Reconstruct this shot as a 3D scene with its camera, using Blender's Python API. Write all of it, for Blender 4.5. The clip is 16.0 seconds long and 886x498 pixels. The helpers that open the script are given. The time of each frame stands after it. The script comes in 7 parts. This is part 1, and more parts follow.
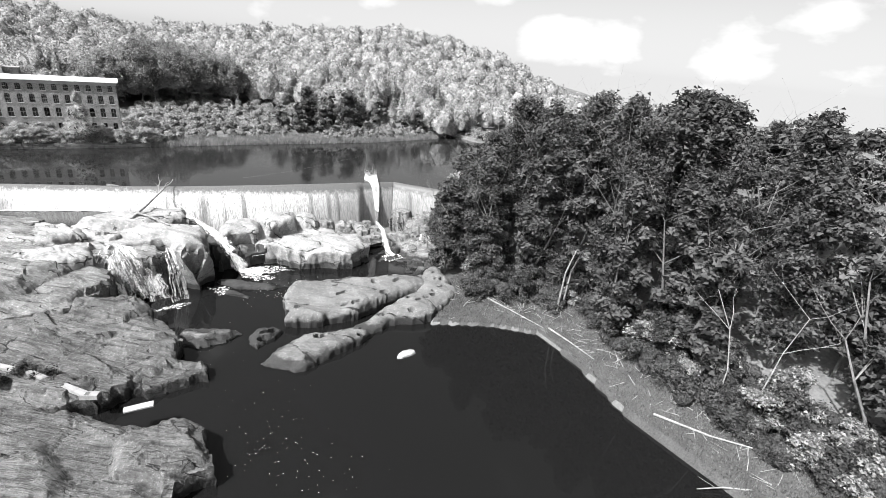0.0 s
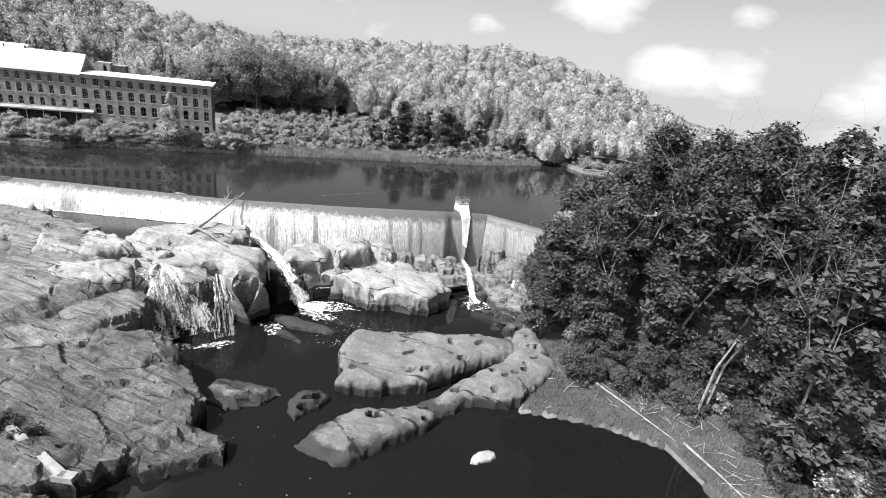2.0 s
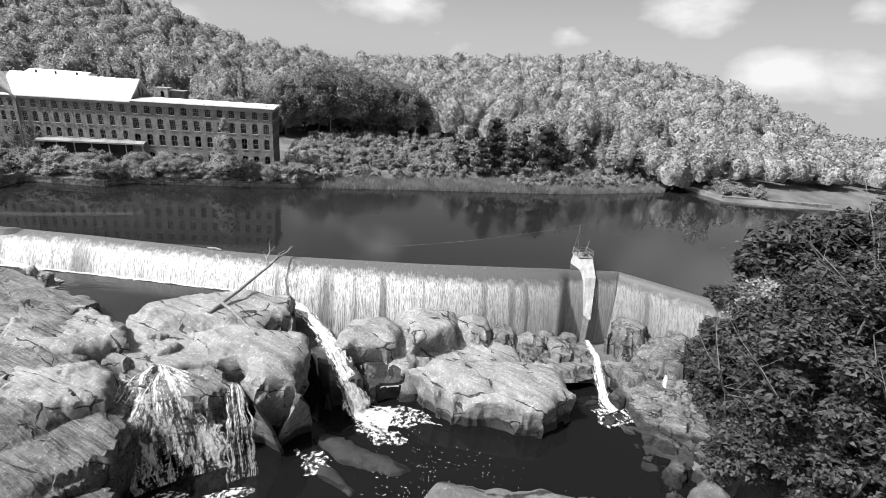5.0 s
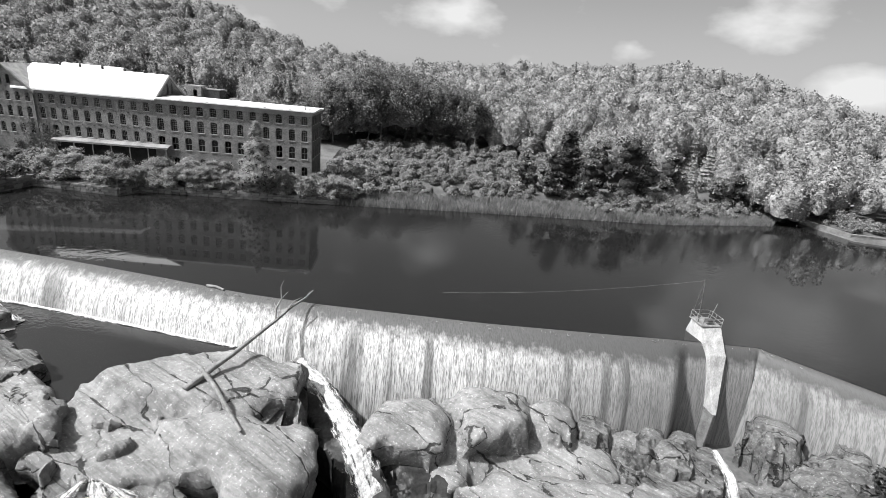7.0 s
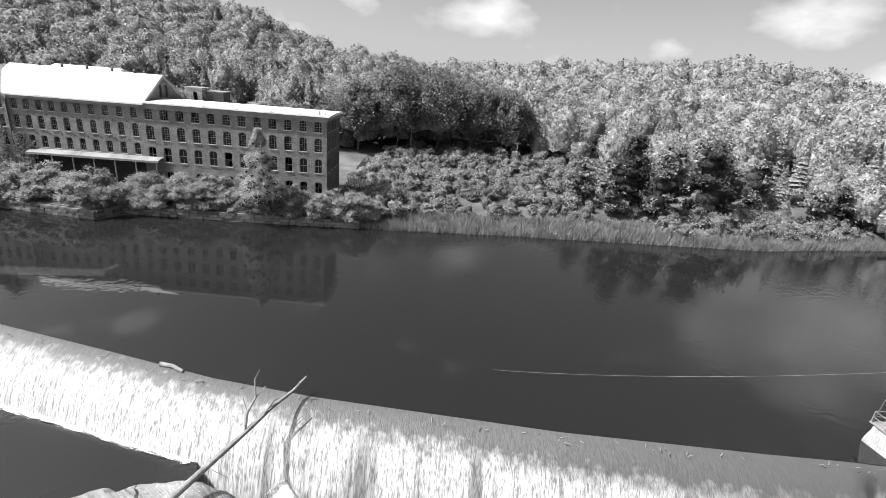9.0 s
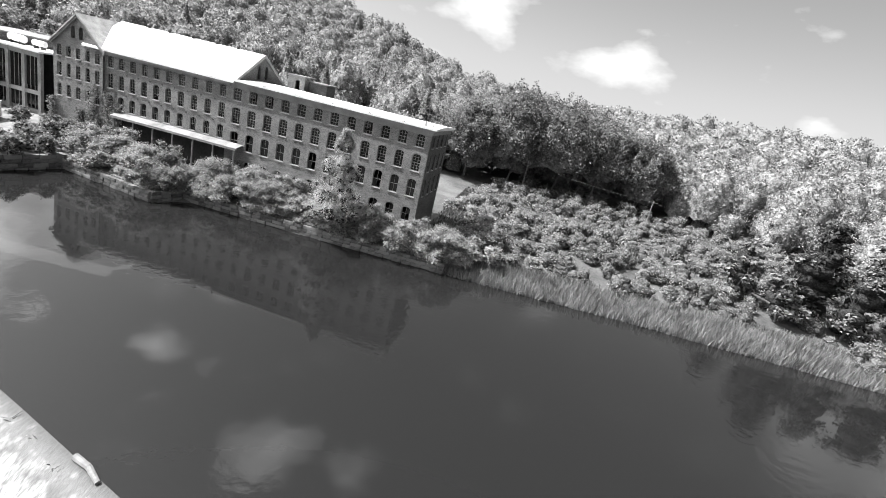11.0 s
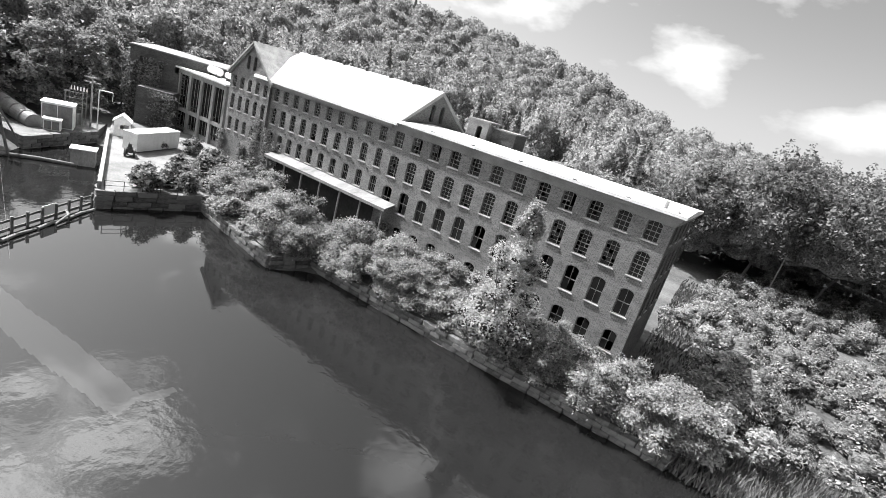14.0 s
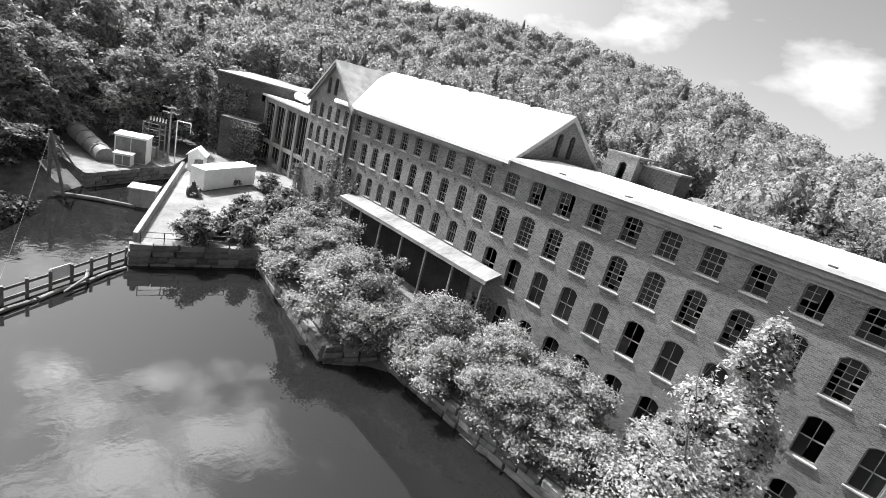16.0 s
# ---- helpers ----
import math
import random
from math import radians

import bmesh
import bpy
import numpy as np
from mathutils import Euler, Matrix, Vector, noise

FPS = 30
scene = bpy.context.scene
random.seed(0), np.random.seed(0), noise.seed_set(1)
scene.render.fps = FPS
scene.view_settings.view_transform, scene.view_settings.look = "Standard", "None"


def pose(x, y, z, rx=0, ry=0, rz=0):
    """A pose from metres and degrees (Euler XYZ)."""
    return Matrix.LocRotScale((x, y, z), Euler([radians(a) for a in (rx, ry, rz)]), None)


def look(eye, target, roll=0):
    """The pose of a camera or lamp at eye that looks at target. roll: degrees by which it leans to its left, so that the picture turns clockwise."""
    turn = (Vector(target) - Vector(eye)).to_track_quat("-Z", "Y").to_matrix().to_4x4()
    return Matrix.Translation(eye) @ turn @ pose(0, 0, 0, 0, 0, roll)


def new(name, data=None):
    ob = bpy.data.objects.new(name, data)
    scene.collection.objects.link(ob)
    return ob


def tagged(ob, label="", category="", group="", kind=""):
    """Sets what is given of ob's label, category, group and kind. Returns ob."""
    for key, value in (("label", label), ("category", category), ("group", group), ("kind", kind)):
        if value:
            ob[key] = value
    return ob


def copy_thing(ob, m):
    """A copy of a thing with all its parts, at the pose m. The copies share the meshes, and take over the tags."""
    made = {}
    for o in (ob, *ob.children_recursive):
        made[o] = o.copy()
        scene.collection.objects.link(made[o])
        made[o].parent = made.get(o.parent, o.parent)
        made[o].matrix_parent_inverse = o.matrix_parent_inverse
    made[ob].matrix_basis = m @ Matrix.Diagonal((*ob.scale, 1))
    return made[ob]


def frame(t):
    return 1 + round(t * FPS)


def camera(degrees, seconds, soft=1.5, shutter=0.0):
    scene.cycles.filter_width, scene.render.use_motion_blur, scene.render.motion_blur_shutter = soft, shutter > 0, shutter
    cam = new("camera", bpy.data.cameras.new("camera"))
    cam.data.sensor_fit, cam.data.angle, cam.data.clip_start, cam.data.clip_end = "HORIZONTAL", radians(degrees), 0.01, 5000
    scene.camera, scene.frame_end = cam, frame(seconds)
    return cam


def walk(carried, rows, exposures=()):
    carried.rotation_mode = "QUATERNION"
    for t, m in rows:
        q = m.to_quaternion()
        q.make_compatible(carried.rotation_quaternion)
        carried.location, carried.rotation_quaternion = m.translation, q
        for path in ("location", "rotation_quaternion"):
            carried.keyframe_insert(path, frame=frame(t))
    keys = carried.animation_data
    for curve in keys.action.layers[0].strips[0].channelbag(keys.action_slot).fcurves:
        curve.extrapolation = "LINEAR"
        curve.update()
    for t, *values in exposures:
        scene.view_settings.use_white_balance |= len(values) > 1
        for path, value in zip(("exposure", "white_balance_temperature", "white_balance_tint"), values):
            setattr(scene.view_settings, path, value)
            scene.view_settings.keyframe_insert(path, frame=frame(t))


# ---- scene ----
cam = camera(85.35, 16.0, soft=0.45)
PATH = [
    (0, -3.368, -204.517, 38.947, 68.498, -5.787, -33.513),
    (0.5, -0.154, -199.149, 38.002, 68.888, -6.642, -30.470),
    (1, 2.974, -193.759, 37.037, 69.361, -6.847, -27.595),
    (1.5, 5.403, -187.871, 36.372, 69.486, -6.969, -25.018),
    (2, 7.298, -181.894, 35.870, 69.557, -7.937, -21.922),
    (2.5, 9.049, -175.891, 35.438, 69.622, -7.322, -19.753),
    (3, 10.651, -169.874, 35.014, 69.698, -6.880, -18.029),
    (3.5, 11.950, -164.041, 34.713, 69.811, -6.823, -16.307),
    (4, 13.087, -158.251, 34.459, 69.796, -4.019, -16.062),
    (6.5, 16.779, -128.158, 30.897, 70.876, -8.337, -6.978),
    (7, 17.106, -122.271, 30.606, 70.942, -6.364, -6.358),
    (7.5, 17.351, -116.503, 30.573, 70.807, -3.831, -6.516),
    (8, 17.667, -110.999, 30.524, 70.678, -4.653, -5.556),
    (10.5, 17.164, -82.826, 26.581, 71.846, -9.943, 6.289),
    (11, 15.433, -77.534, 26.155, 72.132, -13.734, 11.113),
    (11.5, 14.279, -72.671, 26.034, 71.962, -14.482, 14.873),
    (12, 13.127, -68.268, 26.439, 71.424, -14.617, 18.658),
    (12.5, 10.904, -63.487, 26.271, 71.385, -15.368, 22.498),
    (13, 8.734, -58.812, 25.836, 71.544, -15.760, 26.701),
    (13.5, 6.325, -54.663, 25.441, 71.708, -16.134, 30.213),
    (14, 3.637, -50.834, 25.191, 71.775, -16.099, 33.283),
    (14.5, 0.467, -46.903, 24.873, 71.790, -16.112, 36.371),
    (15, -2.638, -43.157, 24.652, 71.741, -15.144, 39.139),
    (15.5, -5.874, -39.556, 24.500, 71.608, -14.377, 41.956),
    (16, -9.351, -36.020, 24.290, 71.428, -14.807, 45.274),
]
walk(cam, [(t, pose(*row)) for t, *row in PATH], exposures=[(0.0, 1.8), (2.0, 1.55), (4.0, 1.35), (6.5, 1.1), (8.0, 1.15), (10.5, 1.65), (13.0, 1.7), (16.0, 1.65)])

# ---- world, sun, exposure ----
SUN = Vector((-0.6, -0.1, 0.79)).normalized()
world = bpy.data.worlds.new("sky")
scene.world = world
world.use_nodes = True
wn, wl = world.node_tree.nodes, world.node_tree.links
wn.clear()
w_out = wn.new("ShaderNodeOutputWorld")
w_bg = wn.new("ShaderNodeBackground")
w_sky = wn.new("ShaderNodeTexSky")
w_sky.sky_type = "NISHITA"
w_sky.sun_disc = False
w_sky.sun_elevation = math.asin(SUN.z)
w_sky.sun_rotation = math.atan2(SUN.x, SUN.y)
w_sky.dust_density = 0.7
w_bw = wn.new("ShaderNodeRGBToBW")
wl.new(w_sky.outputs[0], w_bw.inputs[0])
# drifting fair-weather clouds
w_tc = wn.new("ShaderNodeTexCoord")
w_map = wn.new("ShaderNodeMapping")
w_map.inputs["Scale"].default_value = (1.0, 1.0, 2.0)
w_map.inputs["Location"].default_value = (0.35, 0.2, 0.1)
wl.new(w_tc.outputs["Generated"], w_map.inputs["Vector"])
w_noise = wn.new("ShaderNodeTexNoise")
w_noise.inputs["Scale"].default_value = 7.5
w_noise.inputs["Detail"].default_value = 8.0
w_noise.inputs["Roughness"].default_value = 0.52
wl.new(w_map.outputs[0], w_noise.inputs["Vector"])
w_ramp = wn.new("ShaderNodeValToRGB")
w_ramp.color_ramp.elements[0].position, w_ramp.color_ramp.elements[1].position = 0.6, 0.92
w_mix = wn.new("ShaderNodeMix")
w_mix.data_type = "RGBA"
# clouds shine more towards the sun
w_dot, w_pow, w_glow, w_norm = (wn.new("ShaderNode" + k) for k in ("VectorMath", "Math", "Math", "VectorMath"))
w_norm.operation, w_dot.operation, w_pow.operation, w_glow.operation = "NORMALIZE", "DOT_PRODUCT", "POWER", "MULTIPLY_ADD"
w_dot.inputs[1].default_value = SUN
w_pow.inputs[1].default_value = 4.0
w_pow.use_clamp = True
w_glow.inputs[1].default_value, w_glow.inputs[2].default_value = 56.0, 4.0
wl.new(w_tc.outputs["Generated"], w_norm.inputs[0])
wl.new(w_norm.outputs[0], w_dot.inputs[0])
w_side = wn.new("ShaderNodeMath")
w_side.operation = "MAXIMUM"
wl.new(w_dot.outputs["Value"], w_side.inputs[0])
w_side.inputs[1].default_value = 0.0
wl.new(w_side.outputs[0], w_pow.inputs[0])
wl.new(w_pow.outputs[0], w_glow.inputs[0])
w_more = wn.new("ShaderNodeMath")
w_more.operation = "MULTIPLY_ADD"
w_more.inputs[1].default_value = 0.42
# places of the clouds on the sky, each with its width
CLOUDS = [((0.13, 0.985, 0.115), 0.11), ((0.43, 0.895, 0.1), 0.06), ((0.625, 0.767, 0.15), 0.12), ((0.71, 0.7, 0.05), 0.11), ((0.79, 0.61, 0.07), 0.08), ((0.885, 0.46, 0.06), 0.09), ((0.93, 0.36, 0.11), 0.07), ((0.77, 0.62, 0.15), 0.06), ((-0.15, 0.973, 0.17), 0.11), ((-0.43, 0.885, 0.185), 0.11),
          ((-0.69, 0.21, 0.69), 0.24), ((-0.67, 0.31, 0.68), 0.17), ((-0.81, 0.12, 0.57), 0.07), ((-0.77, 0.25, 0.59), 0.07), ((-0.78, 0.54, 0.33), 0.2), ((-0.29, 0.674, 0.68), 0.12), ((-0.53, 0.67, 0.52), 0.08), ((-0.15, 0.7, 0.7), 0.1),
          ((0.11, 0.934, 0.337), 0.09), ((0.67, 0.66, 0.35), 0.28), ((-0.9, -0.2, 0.4), 0.3), ((0.2, -0.8, 0.5), 0.35), ((0.8, -0.3, 0.5), 0.3)]
w_mask = None
for place, width in CLOUDS:
    w_off, w_len, w_in = wn.new("ShaderNodeVectorMath"), wn.new("ShaderNodeVectorMath"), wn.new("ShaderNodeMapRange")
    w_off.operation, w_len.operation = "MULTIPLY_ADD", "LENGTH"
    w_off.inputs[1].default_value = (1, 1, 1.7)
    w_off.inputs[2].default_value = (-place[0], -place[1], -1.7 * place[2])
    w_in.inputs["From Min"].default_value, w_in.inputs["From Max"].default_value = width, 0.0
    wl.new(w_norm.outputs[0], w_off.inputs[0])
    wl.new(w_off.outputs[0], w_len.inputs[0])
    wl.new(w_len.outputs["Value"], w_in.inputs["Value"])
    if w_mask is None:
        w_mask = w_in.outputs[0]
    else:
        w_top = wn.new("ShaderNodeMath")
        w_top.operation = "MAXIMUM"
        wl.new(w_mask, w_top.inputs[0])
        wl.new(w_in.outputs[0], w_top.inputs[1])
        w_mask = w_top.outputs[0]
wl.new(w_mask, w_more.inputs[0])
wl.new(w_noise.outputs[0], w_more.inputs[2])
wl.new(w_more.outputs[0], w_ramp.inputs[0])
wl.new(w_glow.outputs[0], w_mix.inputs["B"])
wl.new(w_ramp.outputs[0], w_mix.inputs["Factor"])
w_gain = wn.new("ShaderNodeMath")
w_gain.operation = "MULTIPLY"
w_gain.inputs[1].default_value = 0.5
wl.new(w_bw.outputs[0], w_gain.inputs[0])
w_haze, w_veil = wn.new("ShaderNodeMath"), wn.new("ShaderNodeMath")
w_haze.operation, w_veil.operation = "MULTIPLY_ADD", "MULTIPLY"
w_haze.inputs[1].default_value, w_haze.inputs[2].default_value = 8.0, 1.0
wl.new(w_pow.outputs[0], w_haze.inputs[0])
w_cap = wn.new("ShaderNodeMath")
w_cap.operation = "SMOOTH_MIN"
w_cap.inputs[1].default_value, w_cap.inputs[2].default_value = 2.55, 1.4
wl.new(w_gain.outputs[0], w_cap.inputs[0])
wl.new(w_haze.outputs[0], w_veil.inputs[0])
wl.new(w_cap.outputs[0], w_veil.inputs[1])
wl.new(w_veil.outputs[0], w_mix.inputs["A"])
w_part, w_floor, w_join = wn.new("ShaderNodeSeparateXYZ"), wn.new("ShaderNodeMath"), wn.new("ShaderNodeCombineXYZ")
w_floor.operation = "MAXIMUM"
w_floor.inputs[1].default_value = 0.012
wl.new(w_norm.outputs[0], w_part.inputs[0])
wl.new(w_part.outputs["Z"], w_floor.inputs[0])
wl.new(w_part.outputs["X"], w_join.inputs["X"])
wl.new(w_part.outputs["Y"], w_join.inputs["Y"])
wl.new(w_floor.outputs[0], w_join.inputs["Z"])
wl.new(w_join.outputs[0], w_sky.inputs["Vector"])
wl.new(w_mix.outputs["Result"], w_bg.inputs["Color"])
w_bg.inputs["Strength"].default_value = 0.1
wl.new(w_bg.outputs[0], w_out.inputs[0])

sun_data = bpy.data.lights.new("sun", "SUN")
sun_data.energy, sun_data.angle = 4.2, radians(0.5)
sun = new("sun", sun_data)
sun.matrix_world = look((-200, 0, 260), Vector((-200, 0, 260)) - SUN * 10)


# ---- materials ----
def grey(v):
    return (v, v, v, 1)


def material(name, low, high, scale=1.0, rough=0.9, spec=0.3, fine=12.0, bump=0.0, bump_scale=None, detail=6.0, lo=0.35, hi=0.65,
             stretch=(1, 1, 1), island=0.0, obj_random=0.0, translucent=0.0, metal=0.0, fine_mix=0.35):
    """A grey surface with two scales of mottling, relief, and random tone by piece."""
    m = bpy.data.materials.new(name)
    m.use_nodes = True
    n, l = m.node_tree.nodes, m.node_tree.links
    bsdf, out = n["Principled BSDF"], n["Material Output"]
    tc = n.new("ShaderNodeTexCoord")
    mp = n.new("ShaderNodeMapping")
    mp.inputs["Scale"].default_value = stretch
    l.new(tc.outputs["Object"], mp.inputs["Vector"])
    big = n.new("ShaderNodeTexNoise")
    big.inputs["Scale"].default_value, big.inputs["Detail"].default_value = scale, detail
    small = n.new("ShaderNodeTexNoise")
    small.inputs["Scale"].default_value, small.inputs["Detail"].default_value = scale * fine, 4.0
    l.new(mp.outputs[0], big.inputs["Vector"])
    l.new(mp.outputs[0], small.inputs["Vector"])
    blend = n.new("ShaderNodeMix")
    blend.inputs["Factor"].default_value = fine_mix
    l.new(big.outputs[0], blend.inputs["A"])
    l.new(small.outputs[0], blend.inputs["B"])
    value = blend.outputs["Result"]
    for amount, socket in ((island, "Random Per Island"), (obj_random, "Random")):
        if amount:
            info = n.new("ShaderNodeNewGeometry" if socket == "Random Per Island" else "ShaderNodeObjectInfo")
            shift = n.new("ShaderNodeMath")
            shift.operation = "MULTIPLY_ADD"
            shift.inputs[1].default_value, shift.inputs[2].default_value = amount, -amount / 2
            l.new(info.outputs[socket], shift.inputs[0])
            add = n.new("ShaderNodeMath")
            l.new(value, add.inputs[0])
            l.new(shift.outputs[0], add.inputs[1])
            value = add.outputs[0]
    ramp = n.new("ShaderNodeValToRGB")
    ramp.color_ramp.elements[0].position, ramp.color_ramp.elements[0].color = lo, grey(low)
    ramp.color_ramp.elements[1].position, ramp.color_ramp.elements[1].color = hi, grey(high)
    l.new(value, ramp.inputs[0])
    l.new(ramp.outputs[0], bsdf.inputs["Base Color"])
    bsdf.inputs["Roughness"].default_value = rough
    bsdf.inputs["Specular IOR Level"].default_value = spec
    bsdf.inputs["Metallic"].default_value = metal
    if bump:
        bn = n.new("ShaderNodeBump")
        bn.inputs["Strength"].default_value, bn.inputs["Distance"].default_value = 1.0, bump
        src = small
        if bump_scale:
            src = n.new("ShaderNodeTexNoise")
            src.inputs["Scale"].default_value, src.inputs["Detail"].default_value = bump_scale, 8.0
            l.new(mp.outputs[0], src.inputs["Vector"])
        l.new(src.outputs[0], bn.inputs["Height"])
        l.new(bn.outputs[0], bsdf.inputs["Normal"])
    if translucent:
        tr = n.new("ShaderNodeBsdfTranslucent")
        l.new(ramp.outputs[0], tr.inputs["Color"])
        mx = n.new("ShaderNodeMixShader")
        mx.inputs[0].default_value = translucent
        l.new(bsdf.outputs[0], mx.inputs[1])
        l.new(tr.outputs[0], mx.inputs[2])
        l.new(mx.outputs[0], out.inputs["Surface"])
    return m


def water_material(name, tone, ripple, scale, rough=0.03, gloss=0.5):
    m = bpy.data.materials.new(name)
    m.use_nodes = True
    n, l = m.node_tree.nodes, m.node_tree.links
    bsdf = n["Principled BSDF"]
    bsdf.inputs["Base Color"].default_value = grey(tone)
    bsdf.inputs["Roughness"].default_value = rough
    bsdf.inputs["IOR"].default_value = 1.33
    bsdf.inputs["Specular IOR Level"].default_value = gloss
    tc = n.new("ShaderNodeTexCoord")
    noise_a = n.new("ShaderNodeTexNoise")
    noise_a.inputs["Scale"].default_value, noise_a.inputs["Detail"].default_value = scale, 3.0
    patch = n.new("ShaderNodeTexNoise")
    patch.inputs["Scale"].default_value = 0.03
    cut = n.new("ShaderNodeMapRange")
    cut.inputs["From Min"].default_value, cut.inputs["From Max"].default_value = 0.42, 0.68
    mul = n.new("ShaderNodeMath")
    mul.operation = "MULTIPLY"
    for s in (noise_a, patch):
        l.new(tc.outputs["Object"], s.inputs["Vector"])
    l.new(patch.outputs[0], cut.inputs["Value"])
    l.new(noise_a.outputs[0], mul.inputs[0])
    l.new(cut.outputs[0], mul.inputs[1])
    bn = n.new("ShaderNodeBump")
    bn.inputs["Distance"].default_value = ripple
    l.new(mul.outputs[0], bn.inputs["Height"])
    l.new(bn.outputs[0], bsdf.inputs["Normal"])
    return m


def falls_material(name):
    """A glassy grey lip that breaks into white threads further down, with a few dry gaps."""
    m = material(name, 0.15, 0.5, scale=1.0, rough=0.4, spec=0.12, fine=3.0, stretch=(5.0, 1.2, 0.22), bump=0.035, lo=0.4, hi=0.57, fine_mix=0.5, detail=8.0)
    n, l = m.node_tree.nodes, m.node_tree.links
    bsdf = n["Principled BSDF"]
    threads = bsdf.inputs["Base Color"].links[0].from_socket
    tc = n.new("ShaderNodeTexCoord")
    sep = n.new("ShaderNodeSeparateXYZ")
    l.new(tc.outputs["Object"], sep.inputs[0])
    wob = n.new("ShaderNodeTexNoise")
    wob.inputs["Scale"].default_value, wob.inputs["Detail"].default_value = 0.9, 6.0
    l.new(tc.outputs["Object"], wob.inputs["Vector"])
    add = n.new("ShaderNodeMath")
    add.operation = "MULTIPLY_ADD"
    add.inputs[1].default_value = 2.6
    l.new(wob.outputs[0], add.inputs[0])
    rim, higher = n.new("ShaderNodeMapRange"), n.new("ShaderNodeMath")
    rim.inputs["From Min"].default_value, rim.inputs["From Max"].default_value = 0.0, 45.0
    rim.inputs["To Min"].default_value, rim.inputs["To Max"].default_value = -0.55, 0.4
    l.new(sep.outputs["X"], rim.inputs["Value"])
    l.new(rim.outputs[0], higher.inputs[0])
    l.new(sep.outputs["Z"], higher.inputs[1])
    l.new(higher.outputs[0], add.inputs[2])
    lip = n.new("ShaderNodeMapRange")
    lip.inputs["From Min"].default_value, lip.inputs["From Max"].default_value = -1.1, 0.35
    lip.inputs["To Max"].default_value = 0.92
    l.new(add.outputs[0], lip.inputs["Value"])
    mp = n.new("ShaderNodeMapping")
    mp.inputs["Scale"].default_value = (0.42, 0.012, 0.012)
    l.new(tc.outputs["Object"], mp.inputs["Vector"])
    gap = n.new("ShaderNodeTexNoise")
    gap.inputs["Scale"].default_value, gap.inputs["Detail"].default_value = 1.0, 5.0
    l.new(mp.outputs[0], gap.inputs["Vector"])
    dry = n.new("ShaderNodeMapRange")
    dry.inputs["From Min"].default_value, dry.inputs["From Max"].default_value = 0.53, 0.66
    dry.inputs["To Max"].default_value = 0.7
    l.new(gap.outputs[0], dry.inputs["Value"])
    most = n.new("ShaderNodeMath")
    most.operation = "MAXIMUM"
    l.new(lip.outputs[0], most.inputs[0])
    l.new(dry.outputs[0], most.inputs[1])
    mix = n.new("ShaderNodeMix")
    mix.data_type = "RGBA"
    mix.inputs["B"].default_value = grey(0.055)
    # a thinner veil of water towards the pier
    thin, veil = n.new("ShaderNodeMapRange"), n.new("ShaderNodeMix")
    thin.inputs["From Min"].default_value, thin.inputs["From Max"].default_value = 30.0, 56.0
    thin.inputs["To Max"].default_value = 0.72
    veil.data_type = "RGBA"
    veil.inputs["B"].default_value = grey(0.1)
    l.new(sep.outputs["X"], thin.inputs["Value"])
    l.new(thin.outputs[0], veil.inputs["Factor"])
    l.new(threads, veil.inputs["A"])
    l.new(most.outputs[0], mix.inputs["Factor"])
    l.new(veil.outputs["Result"], mix.inputs["A"])
    l.new(mix.outputs["Result"], bsdf.inputs["Base Color"])
    return m


def streak_material(name, low, high, across, down, lo, hi, bump=0.15):
    """Falling water: long pale threads with darker gaps between them."""
    m = material(name, low, high, scale=1.0, rough=0.35, spec=0.5, fine=4.0, stretch=(across, across, down), bump=bump, lo=lo, hi=hi, fine_mix=0.45)
    return m


